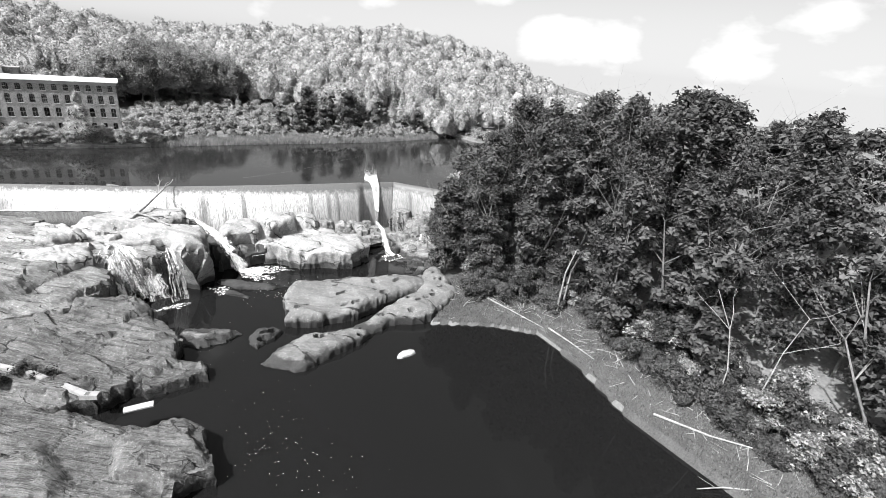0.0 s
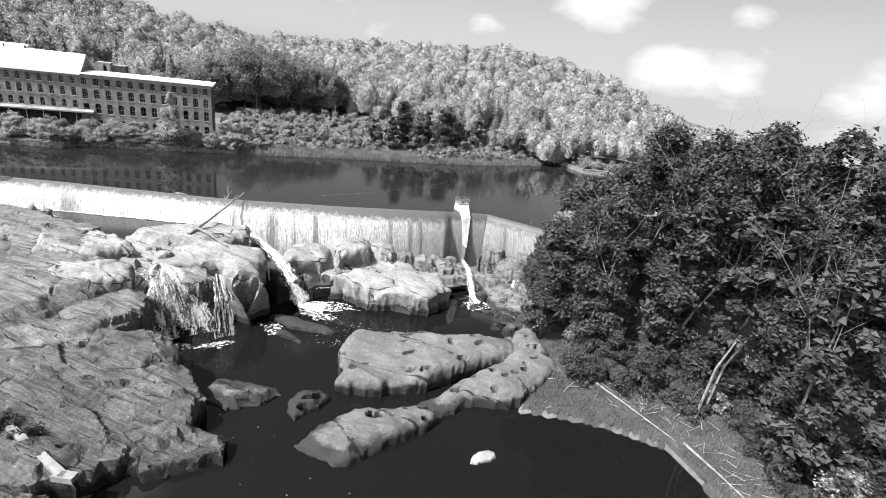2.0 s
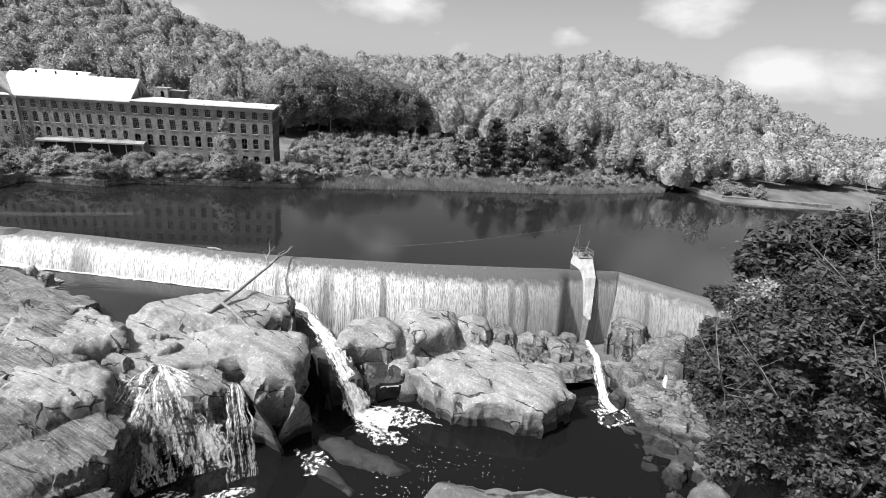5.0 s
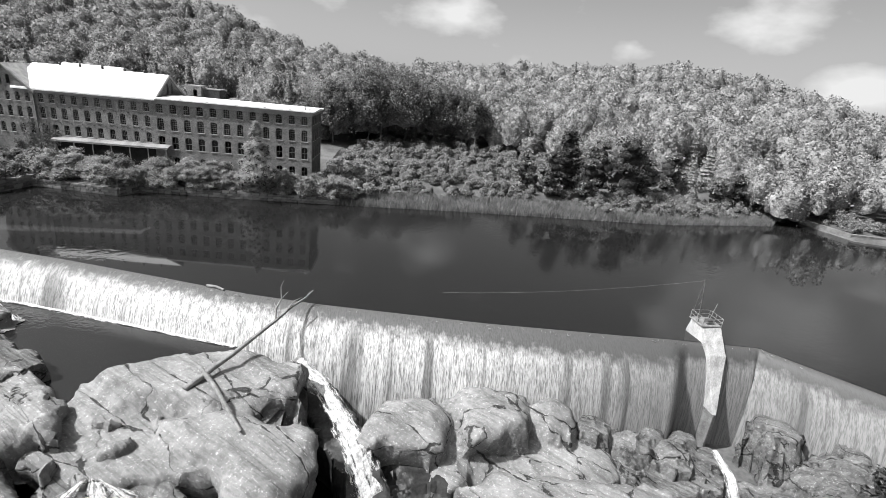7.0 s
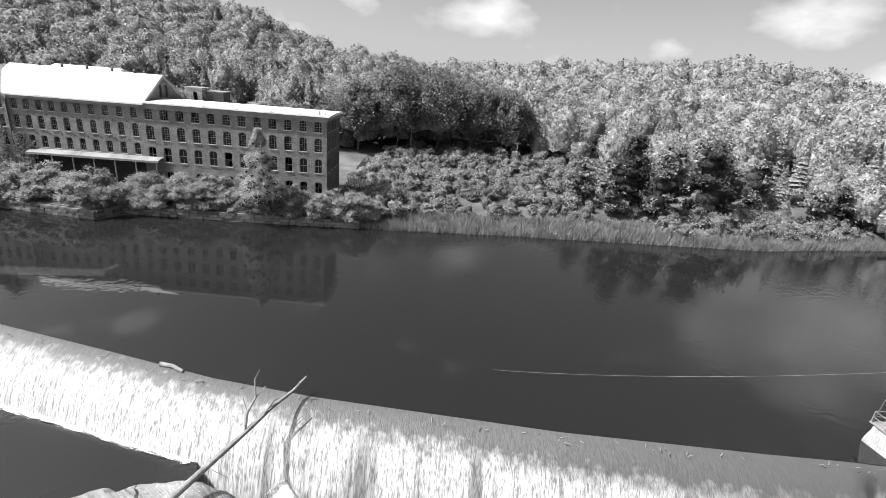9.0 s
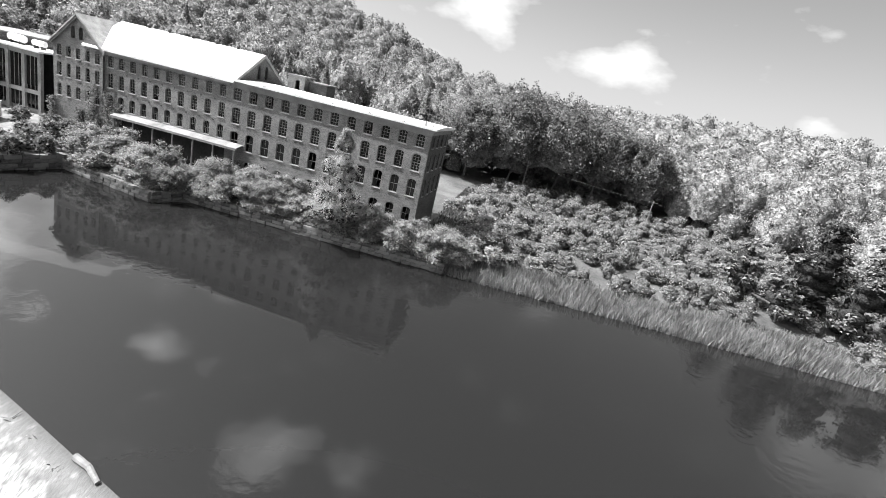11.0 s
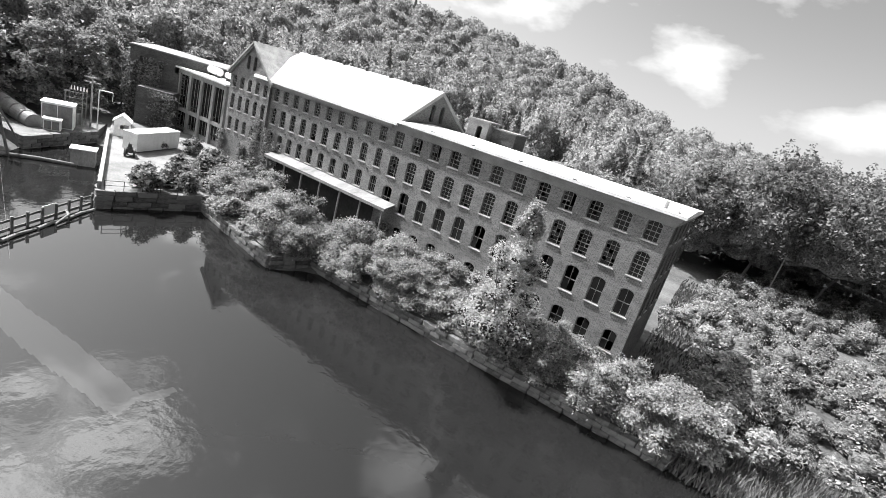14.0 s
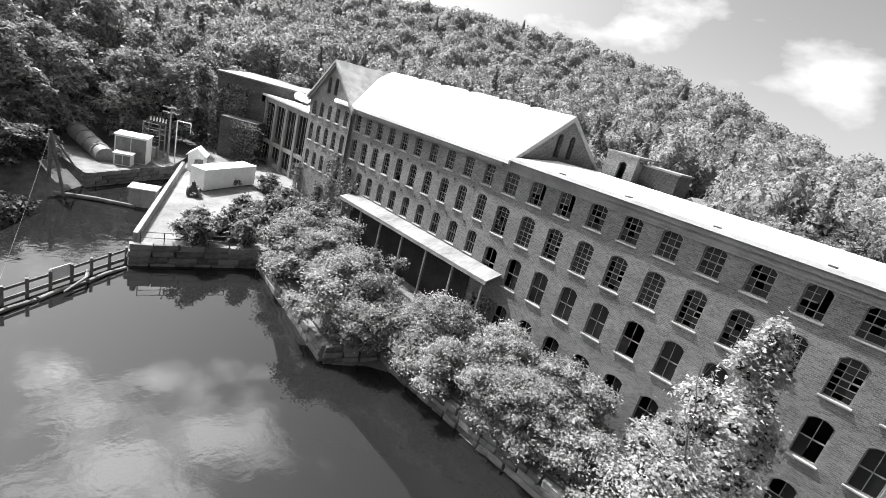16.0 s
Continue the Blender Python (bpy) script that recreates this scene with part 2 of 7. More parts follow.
def rock_material(name, low, high, streak=0.5, crack=0.18, wet=-15.4, relief=1.0):
    """Foliated gneiss: stains, mottling, dark seams along the grain, broken joints, lichen specks, and algae up to an uneven water line."""
    m = bpy.data.materials.new(name)
    m.use_nodes = True
    n, l = m.node_tree.nodes, m.node_tree.links
    bsdf = n["Principled BSDF"]
    geo = n.new("ShaderNodeNewGeometry")

    def texture(scale, detail, rough, stretch=(1, 1, 1), turn=(0, 0, 0), source=None):
        mp, no = n.new("ShaderNodeMapping"), n.new("ShaderNodeTexNoise")
        mp.vector_type = "TEXTURE"
        mp.inputs["Scale"].default_value, mp.inputs["Rotation"].default_value = [1 / k for k in stretch], turn
        no.inputs["Scale"].default_value, no.inputs["Detail"].default_value, no.inputs["Roughness"].default_value = scale, detail, rough
        l.new(source or geo.outputs["Position"], mp.inputs["Vector"])
        l.new(mp.outputs[0], no.inputs["Vector"])
        return no.outputs[0]

    def ranged(value, a, b, c, d):
        r = n.new("ShaderNodeMapRange")
        for key, v in (("From Min", a), ("From Max", b), ("To Min", c), ("To Max", d)):
            r.inputs[key].default_value = v
        l.new(value, r.inputs["Value"])
        return r.outputs[0]

    def sums(kind, a, b, c=None):
        q = n.new("ShaderNodeMath")
        q.operation = kind
        for i, v in enumerate((a, b, c)):
            if v is None:
                continue
            if isinstance(v, (int, float)):
                q.inputs[i].default_value = v
            else:
                l.new(v, q.inputs[i])
        return q.outputs[0]

    turn = (0.12, 0.1, -0.62)
    stain, mottle, fine = texture(0.22, 6.0, 0.6), texture(1.7, 8.0, 0.68), texture(9.0, 5.0, 0.7)
    seam = texture(1.0, 7.0, 0.62, (0.16, 1.5, 0.8), turn)
    thin = texture(1.0, 5.0, 0.6, (0.3, 5.0, 2.4), turn)
    value = sums("ADD", sums("MULTIPLY", stain, 0.56), sums("MULTIPLY", mottle, 0.44))
    tone = ranged(value, 0.38, 0.62, low, high)
    tone = sums("MULTIPLY", tone, ranged(seam, 0.36, 0.52, 1 - streak, 1.08))
    tone = sums("MULTIPLY", tone, ranged(thin, 0.34, 0.5, 1 - 0.6 * streak, 1.05))
    # joints that open and close along their length
    warp, add, vor = n.new("ShaderNodeMapping"), n.new("ShaderNodeVectorMath"), n.new("ShaderNodeTexVoronoi")
    warp.vector_type = "TEXTURE"
    warp.inputs["Scale"].default_value, warp.inputs["Rotation"].default_value = (2.0, 0.625, 0.625), turn
    l.new(geo.outputs["Position"], warp.inputs["Vector"])
    shift = n.new("ShaderNodeTexNoise")
    shift.inputs["Scale"].default_value, shift.inputs["Detail"].default_value = 0.5, 6.0
    l.new(geo.outputs["Position"], shift.inputs["Vector"])
    add.operation = "MULTIPLY_ADD"
    add.inputs[1].default_value = (1.6, 1.6, 1.6)
    l.new(shift.outputs["Color"], add.inputs[0])
    l.new(warp.outputs[0], add.inputs[2])
    vor.feature = "DISTANCE_TO_EDGE"
    vor.inputs["Scale"].default_value = crack
    l.new(add.outputs[0], vor.inputs["Vector"])
    width = ranged(texture(0.45, 3.0, 0.5), 0.46, 0.62, 0.0, 0.022)
    joint = ranged(sums("SUBTRACT", vor.outputs[0], width), -0.004, 0.006, 0.18, 1.0)
    tone = sums("MULTIPLY", tone, joint)
    # lichen
    tone = sums("ADD", tone, sums("MULTIPLY", ranged(texture(3.4, 3.0, 0.7), 0.6, 0.66, 0, 1), ranged(mottle, 0.42, 0.6, 0.0, high * 0.7)))
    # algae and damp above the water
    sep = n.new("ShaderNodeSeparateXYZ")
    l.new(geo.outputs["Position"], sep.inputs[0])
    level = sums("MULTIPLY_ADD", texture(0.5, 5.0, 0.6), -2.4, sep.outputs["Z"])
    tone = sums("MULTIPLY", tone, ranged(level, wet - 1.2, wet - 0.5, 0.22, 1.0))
    com = n.new("ShaderNodeCombineColor")
    for k in range(3):
        l.new(tone, com.inputs[k])
    l.new(com.outputs[0], bsdf.inputs["Base Color"])
    bsdf.inputs["Roughness"].default_value = 0.85
    bsdf.inputs["Specular IOR Level"].default_value = 0.25
    height = sums("ADD", sums("MULTIPLY", mottle, 0.34 * relief), sums("MULTIPLY", ranged(seam, 0.34, 0.54, 0, 1), 0.16 * relief))
    height = sums("ADD", height, sums("MULTIPLY", ranged(thin, 0.34, 0.5, 0, 1), 0.05 * relief))
    height = sums("ADD", height, sums("MULTIPLY", fine, 0.06 * relief))
    height = sums("ADD", height, sums("MULTIPLY", joint, 0.12))
    bump = n.new("ShaderNodeBump")
    bump.inputs["Distance"].default_value = 1.0
    l.new(height, bump.inputs["Height"])
    l.new(bump.outputs[0], bsdf.inputs["Normal"])
    return m


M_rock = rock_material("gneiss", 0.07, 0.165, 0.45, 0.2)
# Darker copy of the gneiss: stain, wet and shade of the shore toned in.
M_rock_dark = rock_material("stained_shaded_gneiss", 0.04, 0.105, 0.5, 0.2)
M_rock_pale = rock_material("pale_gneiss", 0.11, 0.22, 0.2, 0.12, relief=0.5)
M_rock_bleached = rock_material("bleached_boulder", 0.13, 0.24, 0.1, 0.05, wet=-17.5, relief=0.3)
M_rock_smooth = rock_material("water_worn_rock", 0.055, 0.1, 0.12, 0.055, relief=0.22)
M_ground = material("forest_floor", 0.04, 0.12, scale=0.12, fine=14, bump=0.1)
M_beach = material("gravel_and_weeds", 0.016, 0.055, scale=0.25, fine=16, bump=0.08, fine_mix=0.6)
M_water = water_material("river_water", 0.0105, 0.05, 0.9)
M_pool = water_material("pool_water", 0.005, 0.012, 1.4, gloss=0.36)
M_pond = water_material("pond_water", 0.012, 0.6, 1.6, 0.16)
M_fall = falls_material("falling_water")
M_cascade = streak_material("white_water", 0.45, 0.8, 3.2, 0.16, 0.4, 0.6)
cn, cl = M_cascade.node_tree.nodes, M_cascade.node_tree.links
c_uv, c_mp, c_no, c_big, c_bunch, c_drop, c_cut, c_tr, c_mx, c_sum, c_sum2 = (cn.new("ShaderNode" + k) for k in
                    ("UVMap", "Mapping", "TexNoise", "Mapping", "TexNoise", "TexNoise", "MapRange", "BsdfTransparent", "MixShader", "Math", "Math"))
c_tc = cn.new("ShaderNodeTexCoord")
c_mp.inputs["Scale"].default_value = (16.0, 0.35, 1.0)
c_big.inputs["Scale"].default_value = (3.6, 0.16, 1.0)
for c_n, c_s in ((c_no, 1.0), (c_bunch, 1.0), (c_drop, 2.6)):
    c_n.inputs["Scale"].default_value, c_n.inputs["Detail"].default_value, c_n.inputs["Roughness"].default_value = c_s, 5.0, 0.62
c_sum.operation = c_sum2.operation = "MULTIPLY_ADD"
c_sum.inputs[1].default_value, c_sum2.inputs[1].default_value = 1.5, 0.7
c_cut.inputs["From Min"].default_value, c_cut.inputs["From Max"].default_value = 1.52, 1.82
c_cut.inputs["To Max"].default_value = 0.9
cl.new(c_uv.outputs[0], c_mp.inputs["Vector"])
cl.new(c_uv.outputs[0], c_big.inputs["Vector"])
cl.new(c_mp.outputs[0], c_no.inputs["Vector"])
cl.new(c_big.outputs[0], c_bunch.inputs["Vector"])
cl.new(c_tc.outputs["Object"], c_drop.inputs["Vector"])
cl.new(c_bunch.outputs[0], c_sum.inputs[0])
cl.new(c_no.outputs[0], c_sum.inputs[2])
cl.new(c_drop.outputs[0], c_sum2.inputs[0])
cl.new(c_sum.outputs[0], c_sum2.inputs[2])
cl.new(c_sum2.outputs[0], c_cut.inputs["Value"])
cl.new(c_cut.outputs[0], c_mx.inputs[0])
cl.new(c_tr.outputs[0], c_mx.inputs[1])
cl.new(cn["Principled BSDF"].outputs[0], c_mx.inputs[2])
cl.new(c_mx.outputs[0], cn["Material Output"].inputs["Surface"])


def froth(name, low, high, scale, lo, hi):
    """Broken white water with ragged see-through gaps."""
    m = material(name, low, high, scale=1.5, fine=5, rough=0.6, bump=0.25, bump_scale=2.5, lo=0.4, hi=0.62)
    n, l = m.node_tree.nodes, m.node_tree.links
    tc, no, cut, tr, mx = (n.new("ShaderNode" + k) for k in ("TexCoord", "TexNoise", "MapRange", "BsdfTransparent", "MixShader"))
    no.inputs["Scale"].default_value, no.inputs["Detail"].default_value, no.inputs["Roughness"].default_value = scale, 7.0, 0.72
    cut.inputs["From Min"].default_value, cut.inputs["From Max"].default_value = lo, hi
    l.new(tc.outputs["Object"], no.inputs["Vector"])
    l.new(no.outputs[0], cut.inputs["Value"])
    l.new(cut.outputs[0], mx.inputs[0])
    l.new(tr.outputs[0], mx.inputs[1])
    l.new(n["Principled BSDF"].outputs[0], mx.inputs[2])
    l.new(mx.outputs[0], n["Material Output"].inputs["Surface"])
    return m


M_rapids = froth("churning_white_water", 0.3, 0.65, 1.0, 0.41, 0.57)
cn, cl = M_rapids.node_tree.nodes, M_rapids.node_tree.links
c_uv, c_mp, c_sep, c_abs, c_edge, c_add = (cn.new("ShaderNode" + k) for k in ("UVMap", "Mapping", "SeparateXYZ", "Math", "MapRange", "Math"))
c_mp.inputs["Scale"].default_value = (5.0, 0.45, 1.0)
c_abs.operation = "ABSOLUTE"
c_edge.inputs["From Min"].default_value, c_edge.inputs["From Max"].default_value = 0.25, 1.0
c_edge.inputs["To Min"].default_value, c_edge.inputs["To Max"].default_value = 0.1, -0.14
c_noise = [x for x in cn if x.bl_idname == "ShaderNodeTexNoise" and any(k.to_node.bl_idname == "ShaderNodeMapRange" for k in x.outputs[0].links)][0]
c_cut = c_noise.outputs[0].links[0].to_node
cl.new(c_uv.outputs[0], c_mp.inputs["Vector"])
cl.new(c_mp.outputs[0], c_noise.inputs["Vector"])
cl.new(c_uv.outputs[0], c_sep.inputs[0])
cl.new(c_sep.outputs["X"], c_abs.inputs[0])
cl.new(c_abs.outputs[0], c_edge.inputs["Value"])
cl.new(c_noise.outputs[0], c_add.inputs[0])
cl.new(c_edge.outputs[0], c_add.inputs[1])
cl.new(c_add.outputs[0], c_cut.inputs["Value"])
M_fleck = material("foam_fleck", 0.4, 0.7, scale=3.0, fine=4)
M_foam = froth("drifting_foam", 0.4, 0.7, 1.5, 0.46, 0.64)
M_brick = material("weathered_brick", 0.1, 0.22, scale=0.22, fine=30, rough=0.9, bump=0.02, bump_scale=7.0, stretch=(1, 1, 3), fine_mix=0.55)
# Darker brick copy: holds the shade of the mill's end and rear walls.
M_brick_dark = material("shaded_dark_brick", 0.06, 0.13, scale=0.22, fine=30, rough=0.9, bump=0.02, bump_scale=7.0, stretch=(1, 1, 3), fine_mix=0.55)


def lay_bricks(m):
    """Courses of brick with paler mortar, each brick of its own tone."""
    n, l = m.node_tree.nodes, m.node_tree.links
    bsdf = n["Principled BSDF"]
    tone = bsdf.inputs["Base Color"].links[0].from_socket
    tc, sep, add, com, br, mix = (n.new("ShaderNode" + k) for k in ("TexCoord", "SeparateXYZ", "Math", "CombineXYZ", "TexBrick", "Mix"))
    l.new(tc.outputs["Object"], sep.inputs[0])
    l.new(sep.outputs["X"], add.inputs[0])
    l.new(sep.outputs["Y"], add.inputs[1])
    l.new(add.outputs[0], com.inputs["X"])
    l.new(sep.outputs["Z"], com.inputs["Y"])
    l.new(com.outputs[0], br.inputs["Vector"])
    br.inputs["Scale"].default_value = 1.0
    br.inputs["Brick Width"].default_value, br.inputs["Row Height"].default_value, br.inputs["Mortar Size"].default_value = 0.3, 0.12, 0.014
    br.inputs["Color1"].default_value, br.inputs["Color2"].default_value, br.inputs["Mortar"].default_value = grey(0.65), grey(1.2), grey(1.35)
    mix.data_type, mix.blend_type = "RGBA", "MULTIPLY"
    mix.inputs["Factor"].default_value = 1.0
    l.new(tone, mix.inputs["A"])
    l.new(br.outputs["Color"], mix.inputs["B"])
    l.new(mix.outputs["Result"], bsdf.inputs["Base Color"])
    bn = n.new("ShaderNodeBump")
    bn.inputs["Distance"].default_value = -0.02
    l.new(br.outputs["Fac"], bn.inputs["Height"])
    l.new(bsdf.inputs["Normal"].links[0].from_socket, bn.inputs["Normal"])
    l.new(bn.outputs[0], bsdf.inputs["Normal"])


lay_bricks(M_brick)
lay_bricks(M_brick_dark)
M_roof = material("white_roof_membrane", 0.62, 0.82, scale=0.25, fine=9, rough=0.6, stretch=(1, 1, 1))
M_roof_grey = material("grey_roofing", 0.22, 0.42, scale=0.8, fine=8, rough=0.7, bump=0.02)
M_concrete = material("stained_concrete", 0.16, 0.36, scale=0.35, fine=14, rough=0.9, bump=0.03, stretch=(1, 1, 0.5))
M_concrete_dark = material("dark_masonry", 0.06, 0.18, scale=0.5, fine=12, rough=0.8, bump=0.06)
M_trim = material("grey_trim", 0.12, 0.24, scale=1.0, fine=8, rough=0.8)
M_white = material("white_paint", 0.65, 0.82, scale=0.6, fine=8, rough=0.6)
M_dark = material("dark_iron", 0.03, 0.09, scale=1.5, fine=8, rough=0.6)
M_bark = material("bark", 0.05, 0.14, scale=1.5, fine=8, bump=0.03, stretch=(1, 1, 0.25))
M_dead = material("bleached_wood", 0.1, 0.23, scale=1.2, fine=8, rough=0.85, bump=0.02)
M_flume = material("weathered_sheet_metal", 0.12, 0.24, scale=0.8, fine=8, rough=0.5)
M_grey_wood = material("dry_grey_wood", 0.1, 0.24, scale=1.2, fine=8, rough=0.85, bump=0.02)
M_wood_dark = material("weathered_timber", 0.08, 0.2, scale=1.2, fine=8, rough=0.85)
M_glass = bpy.data.materials.new("old_window_glass")
M_glass.use_nodes = True
M_glass.node_tree.nodes["Principled BSDF"].inputs["Base Color"].default_value = grey(0.015)
M_glass.node_tree.nodes["Principled BSDF"].inputs["Roughness"].default_value = 0.12
# Near-black paint: the dark of unlit rooms is put into the colour.
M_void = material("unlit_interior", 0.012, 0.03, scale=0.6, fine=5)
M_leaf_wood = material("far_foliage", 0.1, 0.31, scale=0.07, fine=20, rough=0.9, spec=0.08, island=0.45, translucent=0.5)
# Paler copy of the far leaves: sun and haze on the hill toned in.
M_leaf_hill = material("sun_toned_foliage", 0.1, 0.33, scale=0.07, fine=20, rough=0.9, spec=0.08, island=0.4, translucent=0.45)
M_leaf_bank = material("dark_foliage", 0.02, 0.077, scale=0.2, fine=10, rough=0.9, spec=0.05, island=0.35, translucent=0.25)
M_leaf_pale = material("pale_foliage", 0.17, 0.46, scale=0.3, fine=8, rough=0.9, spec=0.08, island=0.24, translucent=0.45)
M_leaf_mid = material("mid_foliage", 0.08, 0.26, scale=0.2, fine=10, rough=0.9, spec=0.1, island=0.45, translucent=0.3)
M_leaf_maple = material("maple_foliage", 0.07, 0.24, scale=0.09, fine=16, rough=0.9, spec=0.06, island=0.35, translucent=0.4)
# Bright leaf copy: back light and haze over the intake put into the tone.
M_leaf_grove = material("backlight_toned_foliage", 0.16, 0.42, scale=0.09, fine=16, rough=0.9, spec=0.06, island=0.35, translucent=0.55)
M_leaf_sumac = material("sumac_foliage", 0.1, 0.35, scale=0.14, fine=10, rough=0.9, spec=0.08, island=0.35, translucent=0.45)
# Darker inner bodies: shade within the sumac thicket put into the tone.
M_core_sumac = material("sumac_shade_core", 0.04, 0.15, scale=0.5, fine=6, bump=0.4, bump_scale=2.6, lo=0.42, hi=0.62, fine_mix=0.6, spec=0.05)
M_weed = material("bank_weeds", 0.04, 0.13, scale=0.3, fine=10, island=0.4, translucent=0.25)
M_reed = material("reeds", 0.1, 0.23, scale=0.3, fine=10, island=0.3, translucent=0.3)
# Core tones run darker than their leaves: shade inside the crowns painted in.
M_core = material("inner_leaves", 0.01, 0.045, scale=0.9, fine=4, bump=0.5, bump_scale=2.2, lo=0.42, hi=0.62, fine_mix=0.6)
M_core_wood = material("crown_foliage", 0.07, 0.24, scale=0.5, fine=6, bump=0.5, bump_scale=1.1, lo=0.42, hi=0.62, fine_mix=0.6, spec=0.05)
M_core_maple = material("maple_shade_core", 0.04, 0.15, scale=0.5, fine=6, bump=0.5, bump_scale=1.1, lo=0.42, hi=0.62, fine_mix=0.6, spec=0.05)
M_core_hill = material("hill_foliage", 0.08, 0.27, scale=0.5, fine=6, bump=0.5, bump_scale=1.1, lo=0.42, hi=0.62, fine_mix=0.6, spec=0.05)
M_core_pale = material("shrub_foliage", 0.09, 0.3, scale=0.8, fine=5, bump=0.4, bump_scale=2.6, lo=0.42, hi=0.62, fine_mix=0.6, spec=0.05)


M_rock_wet = material("wet_black_rock", 0.008, 0.045, scale=0.4, fine=7, rough=0.5, spec=0.25, bump=0.15, bump_scale=1.6)


# ---- helpers for shapes ----
rng = np.random.default_rng(7)


def hash2(ix, iy, seed):
    h = (ix.astype(np.int64) * 374761393 + iy.astype(np.int64) * 668265263 + seed * 1442695041) & 0x7FFFFFFF
    h = ((h ^ (h >> 13)) * 1274126177) & 0x7FFFFFFF
    return ((h ^ (h >> 16)) & 0xFFFFFF) / float(0xFFFFFF)


def vnoise(x, y, seed=0):
    ix, iy = np.floor(x), np.floor(y)
    fx, fy = x - ix, y - iy
    fx, fy = fx * fx * (3 - 2 * fx), fy * fy * (3 - 2 * fy)
    a, b = hash2(ix, iy, seed), hash2(ix + 1, iy, seed)
    c, d = hash2(ix, iy + 1, seed), hash2(ix + 1, iy + 1, seed)
    return (a * (1 - fx) + b * fx) * (1 - fy) + (c * (1 - fx) + d * fx) * fy


def fbm(x, y, seed=0, octaves=5, gain=0.5):
    total, amp, norm = 0.0, 1.0, 0.0
    for o in range(octaves):
        total = total + amp * vnoise(x * 2 ** o + 13.7 * o, y * 2 ** o - 7.1 * o, seed + o)
        norm += amp
        amp *= gain
    return total / norm - 0.5


def smooth(a, b, v):
    t = np.clip((v - a) / (b - a), 0, 1)
    return t * t * (3 - 2 * t)


def inside(poly, x, y):
    """Signed distance to a polygon, positive inside."""
    poly = np.array(poly, float)
    best, sign = np.full(np.shape(x), 1e9), np.ones(np.shape(x))
    for (ax, ay), (bx, by) in zip(poly, np.roll(poly, -1, axis=0)):
        ex, ey = bx - ax, by - ay
        t = np.clip(((x - ax) * ex + (y - ay) * ey) / (ex * ex + ey * ey), 0, 1)
        best = np.minimum(best, np.hypot(x - ax - t * ex, y - ay - t * ey))
        cross = ((ay > y) != (by > y)) & (x < ex * (y - ay) / (ey if ey else 1e-9) + ax)
        sign = np.where(cross, -sign, sign)
    return -sign * best


def raw_mesh(name, verts, faces, mats=(), smooth_faces=False):
    """A mesh from arrays of places and of equal-sized faces."""
    me = bpy.data.meshes.new(name)
    verts, faces = np.asarray(verts, np.float32), np.asarray(faces, np.int32)
    k = faces.shape[1]
    me.vertices.add(len(verts))
    me.vertices.foreach_set("co", verts.ravel())
    me.loops.add(faces.size)
    me.loops.foreach_set("vertex_index", faces.ravel())
    me.polygons.add(len(faces))
    me.polygons.foreach_set("loop_start", np.arange(0, faces.size, k, dtype=np.int32))
    me.polygons.foreach_set("loop_total", np.full(len(faces), k, np.int32))
    if smooth_faces:
        me.polygons.foreach_set("use_smooth", np.ones(len(faces), bool))
    for m in mats:
        me.materials.append(m)
    me.update(calc_edges=True)
    return me


def grid_faces(nu, nv):
    i = np.arange(nu - 1)[:, None] * nv + np.arange(nv - 1)[None, :]
    return np.stack([i, i + nv, i + nv + 1, i + 1], -1).reshape(-1, 4)


def part(name, bm, mat, parent=None, label=""):
    """Links a bmesh as one mesh object, under a thing or a part."""
    me = bpy.data.meshes.new(name)
    bm.to_mesh(me)
    bm.free()
    me.materials.append(mat)
    ob = new(name, me)
    if parent:
        ob.parent = parent
    if label:
        ob["label"] = label
    return ob


def box(bm, x0, y0, z0, x1, y1, z1, m=None):
    made = bmesh.ops.create_cube(bm, size=1.0)["verts"]
    t = Matrix.Translation(((x0 + x1) / 2, (y0 + y1) / 2, (z0 + z1) / 2)) @ Matrix.Diagonal((abs(x1 - x0), abs(y1 - y0), abs(z1 - z0), 1))
    bmesh.ops.transform(bm, matrix=(m @ t) if m else t, verts=made)
    return bm


def bar(bm, a, b, r0, r1=None, sides=6):
    """A round rod from a to b."""
    a, b = Vector(a), Vector(b)
    made = bmesh.ops.create_cone(bm, cap_ends=True, segments=sides, radius1=r0, radius2=r0 if r1 is None else r1, depth=(b - a).length)["verts"]
    bmesh.ops.transform(bm, matrix=Matrix.Translation((a + b) / 2) @ (b - a).to_track_quat("Z", "Y").to_matrix().to_4x4(), verts=made)
    return bm


def boxes(*args):
    bm = bmesh.new()
    for a in args:
        box(bm, *a)
    return bm


def bars(*args):
    bm = bmesh.new()
    for a in args:
        bar(bm, *a)
    return bm


def empty(name, m, label, category, group=""):
    ob = new(name)
    ob.matrix_world = m
    ob.empty_display_size = 0.5
    return tagged(ob, label, category, group)


# ---- ground ----
POOL_Z, POND_Z = -16.7, -5.2
CREST = [(-75, -27), (-58, -39), (-42, -46.4), (-28, -49.9), (-12, -54.6), (0, -58.3), (10, -60.4), (33, -63.7), (52, -65.4), (61, -66.0), (72.5, -67.4), (86, -83)]
RESERVOIR = CREST + [(130, -66), (420, -50), (420, -20), (175, -8), (157, -2), (154, 24), (138, 9), (118, 5), (98, 0), (64, -2), (34, -4), (10, -6.5),
                     (-24, -8), (-35, -9), (-38, -13.5), (-56.5, -10.5), (-60.2, -22.8), (-89.2, -8.8), (-91.0, -10), (-84.6, -22.5), (-80, -26.5)]
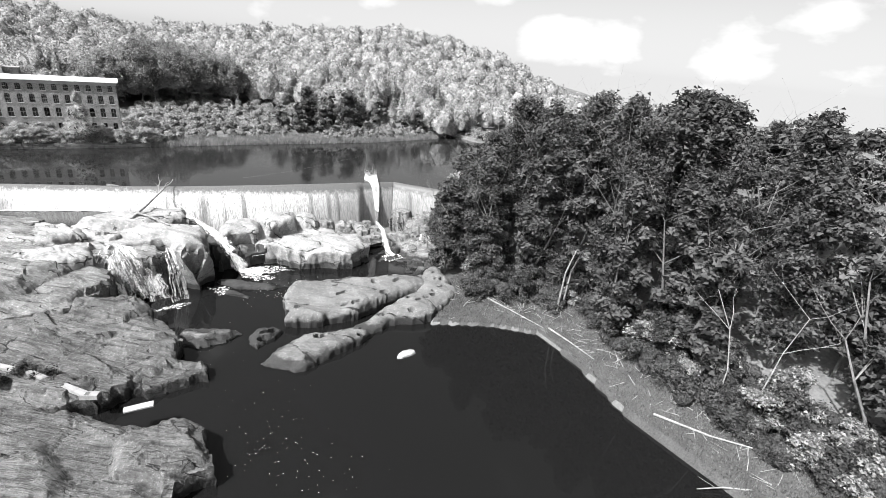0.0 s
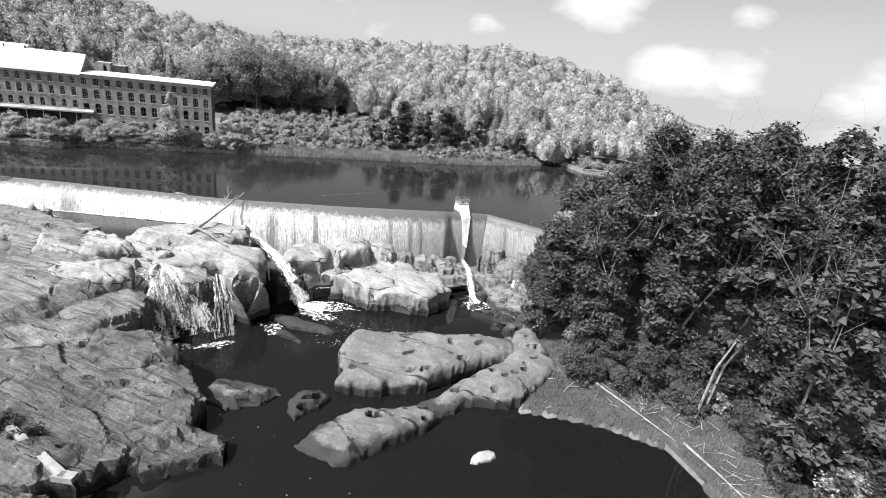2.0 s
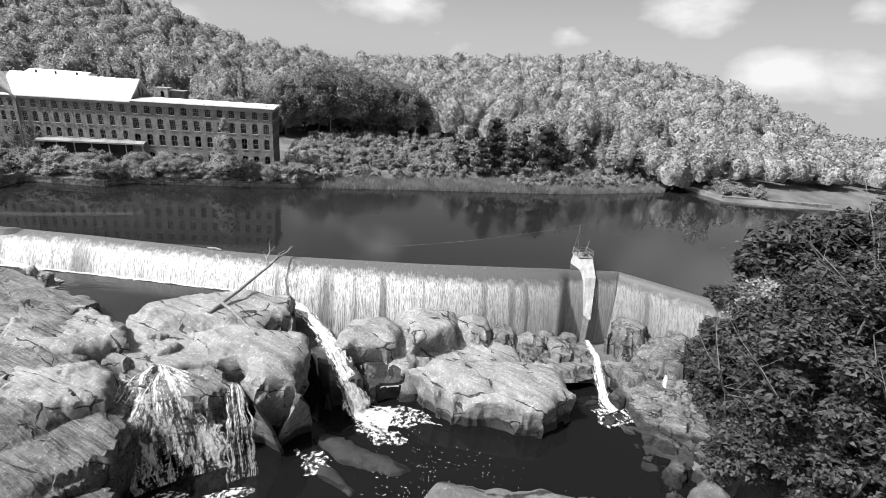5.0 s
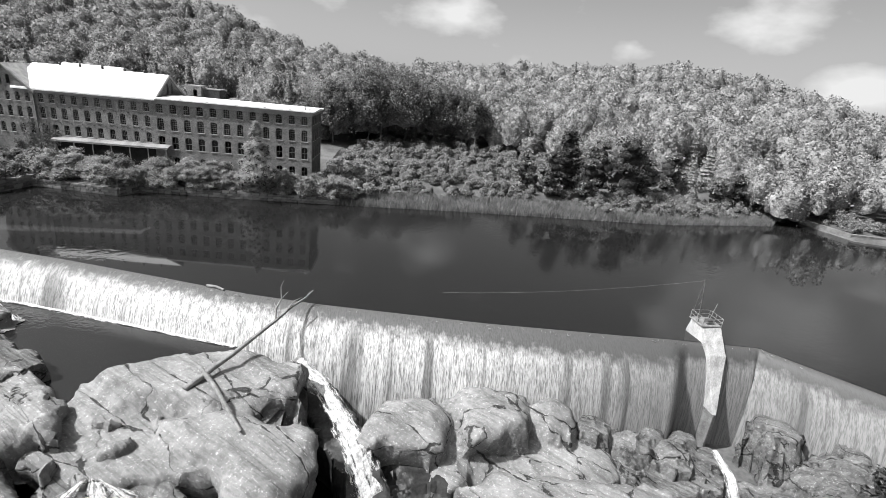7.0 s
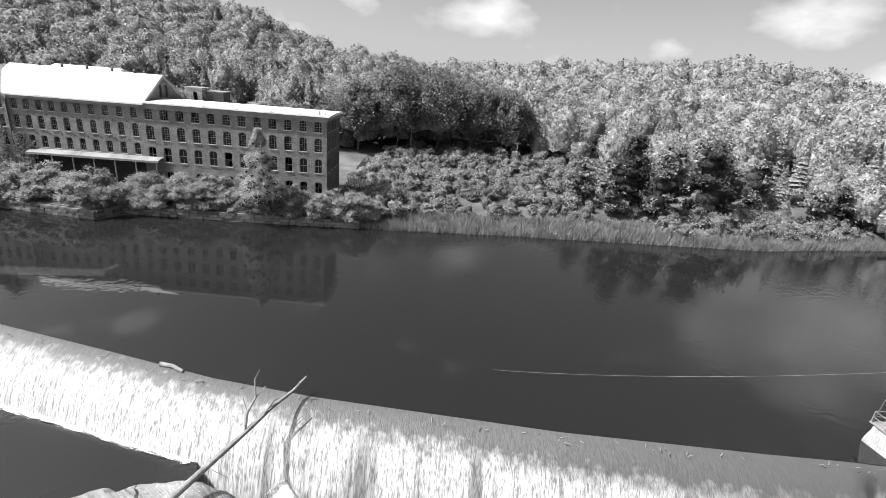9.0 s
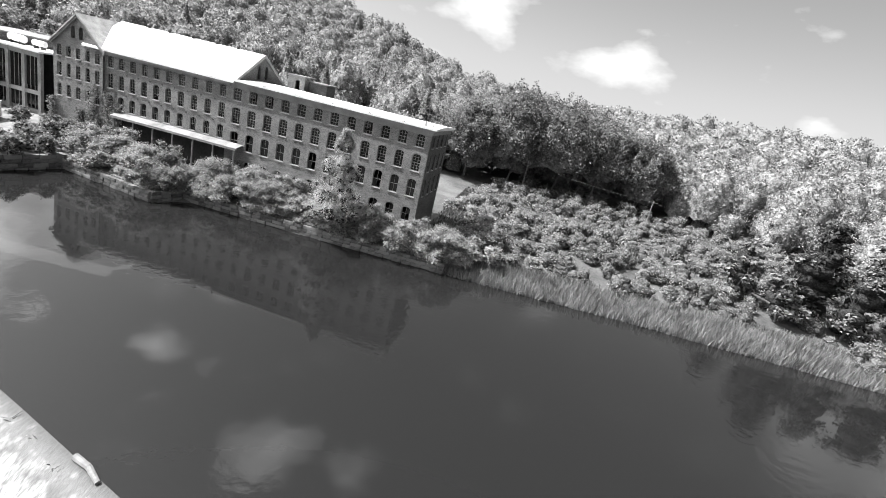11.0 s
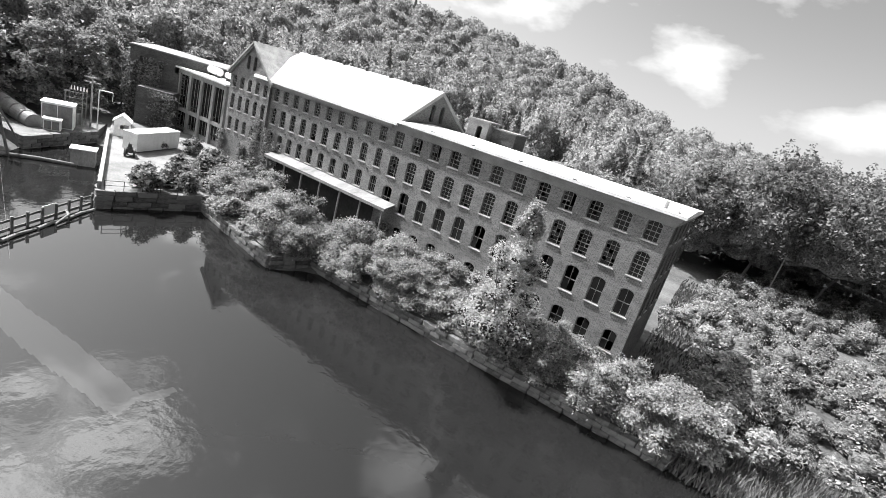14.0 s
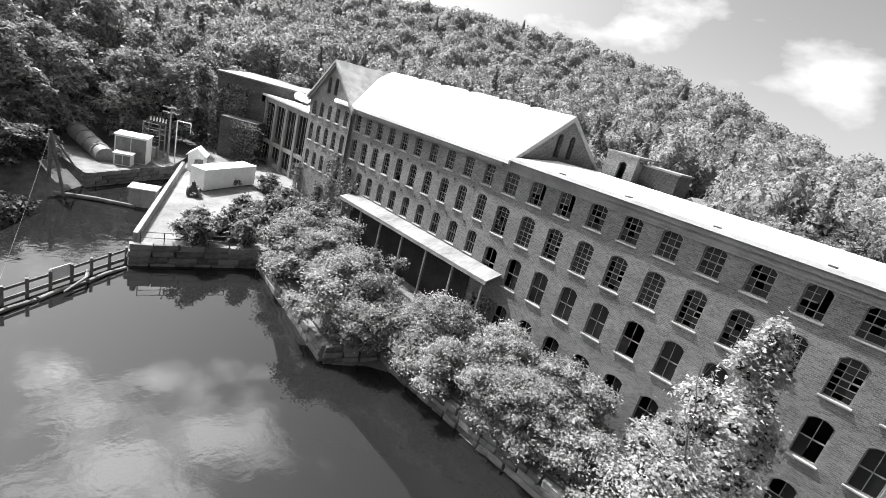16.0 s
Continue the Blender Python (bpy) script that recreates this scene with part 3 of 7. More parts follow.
POOL = [(-8, -93.6), (5, -97), (6, -88), (15, -84), (19, -73), (30, -72), (58, -79), (70, -84), (73, -92), (69, -99), (64, -107), (52, -127), (63, -133), (72, -141),
        (70, -156), (67, -168), (67, -300), (-12, -300), (-1, -150), (3, -145), (-2, -138), (-12, -128), (4, -128), (2, -116), (-4, -103)]


# the skyline's ridge, seen from the middle of the dam: corners in plan and height of the treetops
RIDGE = [(-460, 60, 66), (-430, 170, 76), (-330, 285, 87), (-270, 330, 87), (-180, 370, 81), (-135, 355, 71), (-90, 340, 56), (-40, 325, 46), (30, 328, 43), (100, 305, 48), (145, 290, 52),
         (215, 258, 61), (240, 245, 63), (285, 215, 57), (325, 180, 45), (358, 150, 23), (390, 125, 12), (430, 60, 8)]
RIDGE_AT = [math.degrees(math.atan2(x - 10, y + 60)) for x, y, z in RIDGE]
RIDGE_FAR = [math.hypot(x - 10, y + 60) for x, y, z in RIDGE]
RIDGE_TOP = [z for x, y, z in RIDGE]


def ground_z(x, y):
    lake, pool = inside(RESERVOIR, x, y), inside(POOL, x, y)
    rough = fbm(x * 0.05, y * 0.05, 3)
    # north bank, the terrace of the mill and the wooded hills
    bearing, reach = np.degrees(np.arctan2(x - 10, y + 60)), np.hypot(x - 10, y + 60)
    far = np.interp(bearing, RIDGE_AT, RIDGE_FAR)
    top = np.interp(bearing, RIDGE_AT, RIDGE_TOP) - 15.0
    u = reach / far
    climb = np.interp(u, [0.3, 0.42, 0.6, 0.8, 0.94, 1.0, 1.1, 1.5], [0, 0.1, 0.36, 0.7, 0.94, 1.0, 0.97, 0.6])
    hills = np.maximum(top - 3.0, 0) * climb + 9 * fbm(x * 0.012, y * 0.012, 57, 3) * smooth(0.4, 0.7, u) * smooth(70, 140, y - 0.3 * x)
    hills = np.where(abs(bearing) < 130, hills, 0)
    north = np.minimum(0.3 + 0.12 * np.maximum(-lake, 0), 3.0) + hills + rough * 2.0
    # south of the dam: worn rock on one side, a wooded bank on the other
    left = -18.5 + 22 * smooth(-62, -86, x) + rough * 2.5
    right = POOL_Z + 0.8 + 0.32 * np.maximum(-pool - 1.0, 0)
    right = np.minimum(right, np.minimum(1.0 + 0.03 * x, 4.5)) + rough * 1.2
    south = np.where(x > 30, right, left)
    line = np.where(x < -42, -36 + (x + 60) * -0.72, np.where(x < 73, -52 - (x + 28) * 0.18, -69 - (x - 73) * 1.1))
    line = np.where(x > 88, -84 + (x - 88) * 0.3, np.where(x < -75, -26, line))
    land = np.where(y > line, north, south)
    dam = np.where((y > line - 12) & (x > -40) & (x < 86) & (lake < 0) & (y < 0), -14.5, land)
    z = np.where(lake > 0, np.maximum(-3.0, -0.6 * lake), np.where(pool > 0, POOL_Z - np.minimum(0.4 + 0.5 * pool, 4), np.where(y < -20, dam, land)))
    # the land is dropped beyond the last hill to keep its far edge out of the camera's view
    return z - 190 * smooth(520, 2600, np.maximum(x, 0.8 * y))


def lines(lo, hi, step, far):
    out, v, s = [], lo, step
    while v > -far:
        s *= 1.28
        v -= s
        out.append(v)
    out = out[::-1] + list(np.arange(lo, hi, step))
    v, s = hi, step
    while v < far:
        out.append(v)
        s *= 1.2
        v += s
    return np.array(out)


gx, gy = lines(-110, 170, 2.0, 3200), lines(-215, 110, 2.0, 3200)
GX, GY = np.meshgrid(gx, gy, indexing="ij")
ground = new("ground", raw_mesh("ground", np.stack([GX, GY, ground_z(GX, GY)], -1).reshape(-1, 3), grid_faces(len(gx), len(gy)), [M_ground], True))
tagged(ground, "dark leafy forest floor of the valley", "ground", kind="structure")


def sheet(name, poly, z, mat, label):
    me = bpy.data.meshes.new(name)
    me.from_pydata([(x, y, z) for x, y in poly], [], [list(range(len(poly)))])
    me.materials.append(mat)
    return tagged(new(name, me), label, "water", kind="structure")


_c = [Vector(p) for p in CREST]
_n = [(b - a).normalized() for a, b in zip(_c, _c[1:])]
BRINK = [(p.x + d.y * 0.45, p.y - d.x * 0.45) for p, d in zip(_c, _n + _n[-1:])]
sheet("water_upper", BRINK + RESERVOIR[len(CREST):], 0.0, M_water, "calm dark river water above the dam")
sheet("water_pool", [(-60, -60), (100, -60), (100, -420), (-60, -420)], POOL_Z, M_pool, "still black water of the plunge pool")
sheet("water_pond", [(-46, -46), (-2, -58), (1, -66), (-4, -72), (-9, -79), (-13, -81), (-21, -74), (-28, -65), (-36, -60), (-44, -56)], POND_Z, M_pond, "small dark pond at the foot of the dam")

# ---- dam ----
crest = np.array(CREST[1:], float)
seg = np.r_[0, np.cumsum(np.hypot(*np.diff(crest, axis=0).T))]
along = np.arange(0, seg[-1], 0.25)
cx, cy = np.interp(along, seg, crest[:, 0]), np.interp(along, seg, crest[:, 1])
tx, ty = np.gradient(cx), np.gradient(cy)
tl = np.hypot(tx, ty)
k9 = np.ones(9) / 9
nx, ny = np.convolve(np.pad(ty / tl, 4, "edge"), k9, "valid"), np.convolve(np.pad(-tx / tl, 4, "edge"), k9, "valid")
profile = [(-0.6, -3), (-0.4, -0.05), (0.45, -0.012), (1.0, -0.12), (1.8, -0.4), (2.6, -0.85), (3.4, -1.5), (4.1, -2.3), (4.8, -3.3), (5.4, -4.5), (5.9, -5.8), (6.4, -7.6), (6.9, -10.2), (7.6, -17.5)]
rows = []
for j, (o, z) in enumerate(profile):
    w = smooth(-0.6, -3.0, z)
    o = o + w * 0.2 * fbm(along * 0.2, along * 0 + 0.03 * j, 21) + w * 0.12 * fbm(along * 1.6, along * 0 + 0.06 * j, 31)
    o = o * (1 - 0.48 * smooth(58.5, 62, cx))
    rows.append(np.stack([cx + nx * o, cy + ny * o, np.full_like(cx, z)], -1))
dam = new("dam", raw_mesh("dam", np.array(rows).transpose(1, 0, 2).reshape(-1, 3), grid_faces(len(cx), len(profile)), [M_fall], True))
tagged(dam, "long overflow dam veiled by white falling water", "dam", kind="structure")


# ---- rocks ----
def blocks(x, y, seed):
    """Irregular blocks: distance to the nearest joint, and for the block a height and a tilt."""
    ix, iy = np.floor(x), np.floor(y)
    d1, d2 = np.full(x.shape, 9.0), np.full(x.shape, 9.0)
    bx, by, ox_, oy_ = (np.zeros(x.shape) for _ in range(4))
    for ox in (-1, 0, 1):
        for oy in (-1, 0, 1):
            px = ix + ox + hash2(ix + ox, iy + oy, seed)
            py = iy + oy + hash2(ix + ox, iy + oy, seed + 5)
            d = np.hypot(px - x, py - y)
            new_best = d < d1
            d2 = np.where(new_best, d1, np.minimum(d2, d))
            d1 = np.minimum(d1, d)
            bx, by = np.where(new_best, ix + ox, bx), np.where(new_best, iy + oy, by)
            ox_, oy_ = np.where(new_best, x - px, ox_), np.where(new_best, y - py, oy_)
    tilt = (hash2(bx, by, seed + 11) - 0.5) * ox_ + (hash2(bx, by, seed + 12) - 0.5) * oy_
    return d2 - d1, hash2(bx, by, seed + 10) - 0.5, tilt


def worn(x, y, seed, rough, joint, block):
    """Relief of foliated rock: swells, thin ledges along the grain, tilted blocks between joints."""
    wx, wy = x + 2.0 * fbm(x * 0.2, y * 0.2, seed + 31), y + 2.0 * fbm(x * 0.2, y * 0.2, seed + 32)
    u, v = wx * 0.82 - wy * 0.57, wy * 0.82 + wx * 0.57
    out = rough * (1.7 * fbm(x * 0.08, y * 0.08, seed) + 0.8 * fbm(u * 0.12, v * 0.5, seed + 9, 5) + 0.3 * fbm(x * 0.5, y * 0.5, seed + 4, 4))
    if joint:
        out = rough * (1.3 * facets(wx, wy, 7.5, seed + 3) + 0.9 * facets(u * 0.5, v, 3.4, seed + 5) + 1.0 * fbm(x * 0.07, y * 0.07, seed))
        gap, high, tilt = blocks(u / block, v / (block * 0.55), seed)
        out = out + joint * (1.6 * high + 1.7 * tilt)
        gap2, high2, tilt2 = blocks(u / (block * 0.4), v / (block * 0.2), seed + 77)
        out = out + joint * (0.45 * high2 + 0.7 * tilt2)
        # split along the foliation into flat treads and short sharp risers, at two sizes
        w = np.clip(joint * 1.6, 0, 1)
        for tread, share in ((0.95, 0.8), (0.31, 0.3)):
            level = (out + 0.06 * u + 0.1 * v + 0.25 * fbm(x * 0.3, y * 0.3, seed + 61, 3)) / tread
            f = level - np.floor(level)
            out = out + tread * share * w * (smooth(0.8, 0.97, f) - f)
        out = out - joint * 0.75 * smooth(0.05, 0.0, gap) - joint * 0.3 * smooth(0.07, 0.0, gap2)
        out = out + 0.1 * fbm(x * 0.9, y * 0.9, seed + 4, 3)
    return out


def facets(x, y, size, seed):
    """A continuous surface of flat tilted faces: heights at the corners of skewed triangles."""
    u, v = x / size + 0.35 * y / size, y / size * 1.05 - 0.1 * x / size
    iu, iv = np.floor(u), np.floor(v)
    fu, fv = u - iu, v - iv
    a, b, c, d = (hash2(iu + i, iv + j, seed) - 0.5 for i, j in ((0, 0), (1, 0), (0, 1), (1, 1)))
    return np.where(fu + fv < 1, a + (b - a) * fu + (c - a) * fv, d + (c - d) * (1 - fu) + (b - d) * (1 - fv))


def carve(name, x, y, z, d, bottom, c, seed, mat, label, group, under=0.22):
    """Turns a height field into a rock: undercut sides, nothing outside the outline."""
    faces = grid_faces(*x.shape)
    faces = faces[(d > -0.5).ravel()[faces].any(1)]
    ids = np.unique(faces)
    remap = np.zeros(x.size, int)
    remap[ids] = np.arange(len(ids))
    # flanks break along level beds
    rounded = mat in (M_rock_smooth, M_rock_pale)
    if not rounded:
        bed = (z + 0.6 * fbm(x * 0.12, y * 0.12, seed + 51)) / 1.5
        f = bed - np.floor(bed)
        flank = smooth(7.0, 1.5, d) * 0.75
        z = z + flank * 1.5 * (smooth(0.55, 0.95, f) - f)
    gz = np.hypot(*np.gradient(z, x[1, 0] - x[0, 0]))
    push = np.clip(gz - 0.6, 0, 1.5)
    dx, dy = push * fbm(z * 0.8 + x * 0.15, y * 0.35, seed + 5) * 0.6, push * fbm(z * 0.8 + y * 0.15, x * 0.35, seed + 6) * 0.6
    # the flanks lean in below the rim
    ix, iy = np.gradient(d, x[1, 0] - x[0, 0])
    il = np.hypot(ix, iy) + 1e-6
    k = 7
    rim = z.copy()
    for _ in range(k):
        p = np.pad(rim, 1, "edge")
        rim = np.maximum.reduce([p[1:-1, 1:-1], p[:-2, 1:-1], p[2:, 1:-1], p[1:-1, :-2], p[1:-1, 2:]])
    lean = under * np.clip(rim - z - 1.0, 0, 9) * smooth(5.0, 2.0, d)
    dx, dy = dx + lean * ix / il, dy + lean * iy / il
    v = np.stack([x + dx - c[0], y + dy - c[1], z - bottom], -1).reshape(-1, 3)[ids]
    me = raw_mesh(name, v, remap[faces], [mat], True)
    me.set_sharp_from_angle(angle=radians(55 if rounded else 27))
    ob = new(name, me)
    ob.location = (c[0], c[1], bottom)
    return tagged(ob, label, "rock", group)


def plate_field(x, y, outline, top, slope, edge, seed):
    wx = x + 3.0 * fbm(x * 0.16, y * 0.16, seed + 40) + 0.8 * fbm(x * 0.8, y * 0.8, seed + 41, 3)
    wy = y + 3.0 * fbm(x * 0.16, y * 0.16, seed + 60) + 0.8 * fbm(x * 0.8, y * 0.8, seed + 61, 3)
    c = np.mean(outline, axis=0)
    d = inside(outline, wx, wy)
    e = edge * (1.3 + 2.6 * np.clip(fbm(x * 0.11, y * 0.11, seed + 90) + 0.35, 0, 1))
    return d, np.interp(d / e, [0, 0.28, 0.55, 1], [0, 0.74, 0.9, 1]), top + slope[0] * (x - c[0]) + slope[1] * (y - c[1])


def rock(name, outline, top, bottom, seed, label, slope=(0, 0), edge=2.0, rough=1.0, joint=0.0, step=0.4, mat=None, group="river rocks", block=6.0, pits=0, under=0.22):
    """A worn mass of rock over an uneven outline."""
    o = np.array(outline, float)
    lo, hi, c = o.min(0) - 2.5, o.max(0) + 2.5, o.mean(0)
    x, y = np.meshgrid(np.arange(lo[0], hi[0], step), np.arange(lo[1], hi[1], step), indexing="ij")
    d, rise, back = plate_field(x, y, outline, top, slope, edge, seed)
    z = bottom + (back + worn(x, y, seed, rough, joint, block) - bottom) * rise
    r = np.random.default_rng(seed)
    deep = np.argwhere(d > 1.6)
    for _ in range(pits):
        i, j = deep[r.integers(0, len(deep))]
        q, e = r.uniform(0.35, 0.95), r.uniform(0.5, 1.0)
        z = z - q * 2.2 * smooth(q, q * 0.6, np.hypot((x - x[i, j]) * e, (y - y[i, j]) / e))
    return carve(name, x, y, z, d, bottom, c, seed, mat or M_rock, label, group, under)


def ledges(name, plates, lo, hi, bottom, seed, label, step=0.36, rough=0.8, joint=0.5, block=6.0, mat=None, under=0.22):
    """A shore of overlapping rock plates in one worn mass."""
    x, y = np.meshgrid(np.arange(lo[0], hi[0], step), np.arange(lo[1], hi[1], step), indexing="ij")
    z, dd = np.full(x.shape, float(bottom)), np.full(x.shape, -9.0)
    relief = worn(x, y, seed, rough, joint, block)
    for i, (outline, top, slope, edge) in enumerate(plates):
        d, rise, back = plate_field(x, y, outline, top, slope, edge, seed + 7 * i)
        z, dd = np.maximum(z, bottom + (back + relief - bottom) * rise), np.maximum(dd, d)
    return carve(name, x, y, z, dd, bottom, ((lo[0] + hi[0]) / 2, (lo[1] + hi[1]) / 2), seed, mat or M_rock, label, "river rocks", under)


def oval(cx, cy, rx, ry, turn, n=9):
    a = np.linspace(0, 2 * np.pi, n, endpoint=False)
    px, py, q = rx * np.cos(a), ry * np.sin(a), radians(turn)
    return np.stack([cx + px * math.cos(q) - py * math.sin(q), cy + px * math.sin(q) + py * math.cos(q)], 1)


ledges("rock_shore", [
    ([(-80, -52), (-48, -52), (-37, -60), (-27, -68), (-17, -75), (-12, -84), (-11, -95), (-18, -104), (-40, -108), (-80, -108)], -3.2, (-0.01, 0.06), 1.6),
    ([(-46, -54), (-36, -57), (-24, -65), (-16, -72), (-19, -77), (-30, -75), (-46, -66)], -2.4, (0, 0), 1.2),
    ([(-80, -84), (-14, -82), (-6, -90), (-5, -100), (-12, -108), (-80, -112)], -6.6, (0, 0.06), 2.0),
    ([(-16, -78), (0, -82), (5, -89), (1, -92), (-10, -91)], -6.0, (0, 0.1), 1.0),
], (-82, -114), (9, -48), -18.5, 7, "wide jointed slabs of grey gneiss above the pool", joint=0.3, block=11)
ledges("rock_shore", [
    ([(-15, -73), (-5, -66.5), (5, -66.0), (12, -70), (13, -78), (2, -80), (-8, -80)], -2.7, (0, 0.02), 1.3),
    ([(-7, -78), (6, -75), (14, -79), (16, -86), (13, -93), (6, -94.5), (2, -89), (-3, -87)], -3.7, (-0.08, 0.08), 2.0),
    ([(-16, -72), (2, -72), (5, -80), (5, -88), (-6, -88.5), (-15, -85)], -4.9, (0, 0.03), 1.2),
], (-19, -98), (20, -62), -18.5, 16, "pale humped rock between the dam and the cascade", joint=0.1, block=8, step=0.4, mat=M_rock_pale, under=0.6)
ledges("rock_shore", [
    ([(-11.5, -87), (-2, -87), (3.5, -88.8), (3, -90.4), (-3, -90.8), (-11, -89)], -7.2, (0.02, 0.1), 1.0),
    ([(-15, -86), (-3, -87), (5, -90), (4, -91), (-6, -91.4), (-14, -90)], -9.6, (0.02, 0.1), 1.2),
], (-19, -95), (9, -79), -18.5, 18, "wet black rock under the cascade", joint=0.3, block=3, step=0.3, mat=M_rock_wet)
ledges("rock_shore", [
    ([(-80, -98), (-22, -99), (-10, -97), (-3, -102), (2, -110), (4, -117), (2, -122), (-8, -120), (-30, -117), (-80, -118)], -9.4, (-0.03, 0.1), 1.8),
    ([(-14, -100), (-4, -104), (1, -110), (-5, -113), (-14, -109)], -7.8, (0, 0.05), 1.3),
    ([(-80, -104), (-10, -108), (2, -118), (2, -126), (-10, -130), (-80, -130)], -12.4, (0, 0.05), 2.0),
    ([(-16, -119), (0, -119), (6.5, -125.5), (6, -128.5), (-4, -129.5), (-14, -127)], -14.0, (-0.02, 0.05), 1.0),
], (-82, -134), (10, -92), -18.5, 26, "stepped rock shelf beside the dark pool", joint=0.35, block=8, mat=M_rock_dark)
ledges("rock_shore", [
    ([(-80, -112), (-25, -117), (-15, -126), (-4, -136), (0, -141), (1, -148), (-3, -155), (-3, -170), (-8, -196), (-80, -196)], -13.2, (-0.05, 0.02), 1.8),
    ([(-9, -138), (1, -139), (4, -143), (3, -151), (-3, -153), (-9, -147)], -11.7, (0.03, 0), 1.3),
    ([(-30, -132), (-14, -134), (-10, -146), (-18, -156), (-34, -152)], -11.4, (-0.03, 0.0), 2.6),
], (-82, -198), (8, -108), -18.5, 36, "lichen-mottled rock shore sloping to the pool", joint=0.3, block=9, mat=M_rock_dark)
rock("rock_ledge", [(23.5, -107), (28, -102.5), (38, -104.5), (52, -108), (61, -107), (58, -116), (46, -117), (37, -120), (27, -118.5), (21.5, -116)], -12.8, -18, 1,
     "pale water-worn rock ledge standing in the pool", (0.01, 0.03), 1.0, 1.3, 0.07, mat=M_rock_smooth, step=0.28, pits=10)
rock("rock_ledge", [(13.5, -127), (21, -132.5), (34, -128.5), (43, -125.5), (53, -127), (65, -120), (66, -104), (58, -109), (50, -117.5), (38, -121), (28, -122), (18, -122)], -13.9, -18, 2,
     "long smooth pale rock spit with potholes", (0.05, 0.04), 1.6, 1.1, 0.04, mat=M_rock_smooth, step=0.28, pits=22)
rock("boulder", [(25, -81), (33, -78), (48, -79), (56, -83), (56, -91), (47, -95.5), (37, -92.5), (29, -88)], -9.3, -18, 3, "broad domed boulder below the dam", (0.0, 0.17), 3.4, 0.7, 0.0, mat=M_rock_pale, under=0.55)
ledges("boulder", [
    ([(15.5, -76), (19, -70.5), (27, -68.5), (30, -73), (27, -79.5), (18, -80)], -6.6, (-0.05, 0.1), 1.6),
    ([(26, -70), (34, -67), (38.5, -71), (37, -78.5), (29, -79)], -5.9, (0, 0.08), 1.4),
    (oval(41, -73, 4.2, 4.0, 20), -6.4, (0, 0.1), 1.3),
    ([(16, -74), (30, -69), (46, -71), (50, -76), (48, -82), (24, -82)], -10.4, (-0.02, 0.15), 2.0),
], (12, -85), (69, -63), -14, 4, "rounded pale boulders heaped at the foot of the falls", joint=0.04, block=5, step=0.33, mat=M_rock_pale, under=0.5)
ledges("boulder", [
    (oval(46.5, -73.2, 3.6, 3.2, 70), -8.0, (0.05, 0.1), 1.0),
    (oval(52, -74.6, 3.4, 3.0, 0), -9.2, (0, 0.1), 1.0),
    (oval(57.5, -77, 3.0, 3.0, 40), -10.4, (0, 0.1), 1.0),
    (oval(50, -71, 2.8, 2.2, 10), -9.2, (0, 0.1), 0.8),
    (oval(55.5, -72.2, 2.8, 2.2, 40), -10.0, (0, 0.1), 0.8),
    (oval(60.5, -73.6, 2.8, 2.4, 0), -10.4, (0, 0.1), 0.8),
    (oval(63.5, -76, 2.4, 2.4, 60), -11.6, (0, 0.1), 0.8),
    ([(44, -71), (62, -72), (67, -75), (64, -81), (48, -82)], -12.0, (-0.02, 0.15), 1.6),
], (40, -86), (70, -66), -15, 5, "dark wet boulders at the foot of the thin falls", joint=0.4, block=3.5, step=0.33, mat=M_rock)
ledges("boulder", [
    ([(66.5, -73.5), (70, -71.5), (75.5, -73), (76.5, -77), (72, -80), (67.5, -79)], -6.4, (0.0, 0.1), 1.0),
    ([(69, -79), (74, -77), (79.5, -79.5), (80, -85), (75, -87.5), (70, -85)], -7.8, (-0.04, 0.12), 1.3),
    ([(77, -74.5), (83, -76), (85, -82), (80, -84), (76, -80)], -6.6, (0.0, 0.08), 1.4),
    ([(63, -77), (88, -78), (92, -88), (86, -100), (68, -103), (61, -98), (64, -88)], -13.0, (0.06, 0.12), 2.2),
    (oval(68, -84, 3.6, 3.0, 30), -10.6, (0, 0.1), 1.2),
    (oval(76, -91, 4.2, 3.2, 10), -12.0, (0, 0.1), 1.2),
    (oval(70, -91, 2.6, 2.2, 60), -14.2, (0, 0.1), 1.0),
], (57, -107), (95, -68), -18, 74, "blocky boulders heaped beside the dam pier", joint=0.6, block=4.5, step=0.33, mat=M_rock)
rock("boulder", [(14.5, -116), (17, -114.2), (20.8, -114.6), (22, -117.5), (18, -120), (15, -121)], -15.3, -18, 15, "low pitted rock awash beside the spit", (0, 0.03), 1.0, 0.6, 0.1, step=0.25, mat=M_rock_smooth, pits=6)
rock("rock_slab", [(0, -112.5), (4, -108.5), (13, -112), (15.5, -115.5), (5, -118)], -15.1, -18, 10, "low flat rock at the water's edge", (0, 0), 0.9, 0.35, 0.1, step=0.3)
rock("rock_slab", [(13.5, -88.5), (17, -89), (27, -97), (24, -98.5), (17, -95)], -15.6, -18, 11, "thin tilted rock slab in the pool", (0, 0.06), 0.9, 0.35, 0.1, step=0.3, mat=M_rock_smooth)
rock("rock_slab", [(13, -94), (16, -94.5), (20, -100), (18.5, -101.5), (14, -97.5)], -16.2, -18, 13, "thin tilted rock slab in the pool", (0, 0.03), 0.7, 0.3, 0.05, step=0.3, mat=M_rock_smooth)
rock("boulder", oval(39.8, -135, 3.0, 1.9, 15), -15.6, -18, 12, "small white boulder alone in the pool", (0, 0), 0.9, 0.3, 0.0, step=0.25, mat=M_rock_bleached)


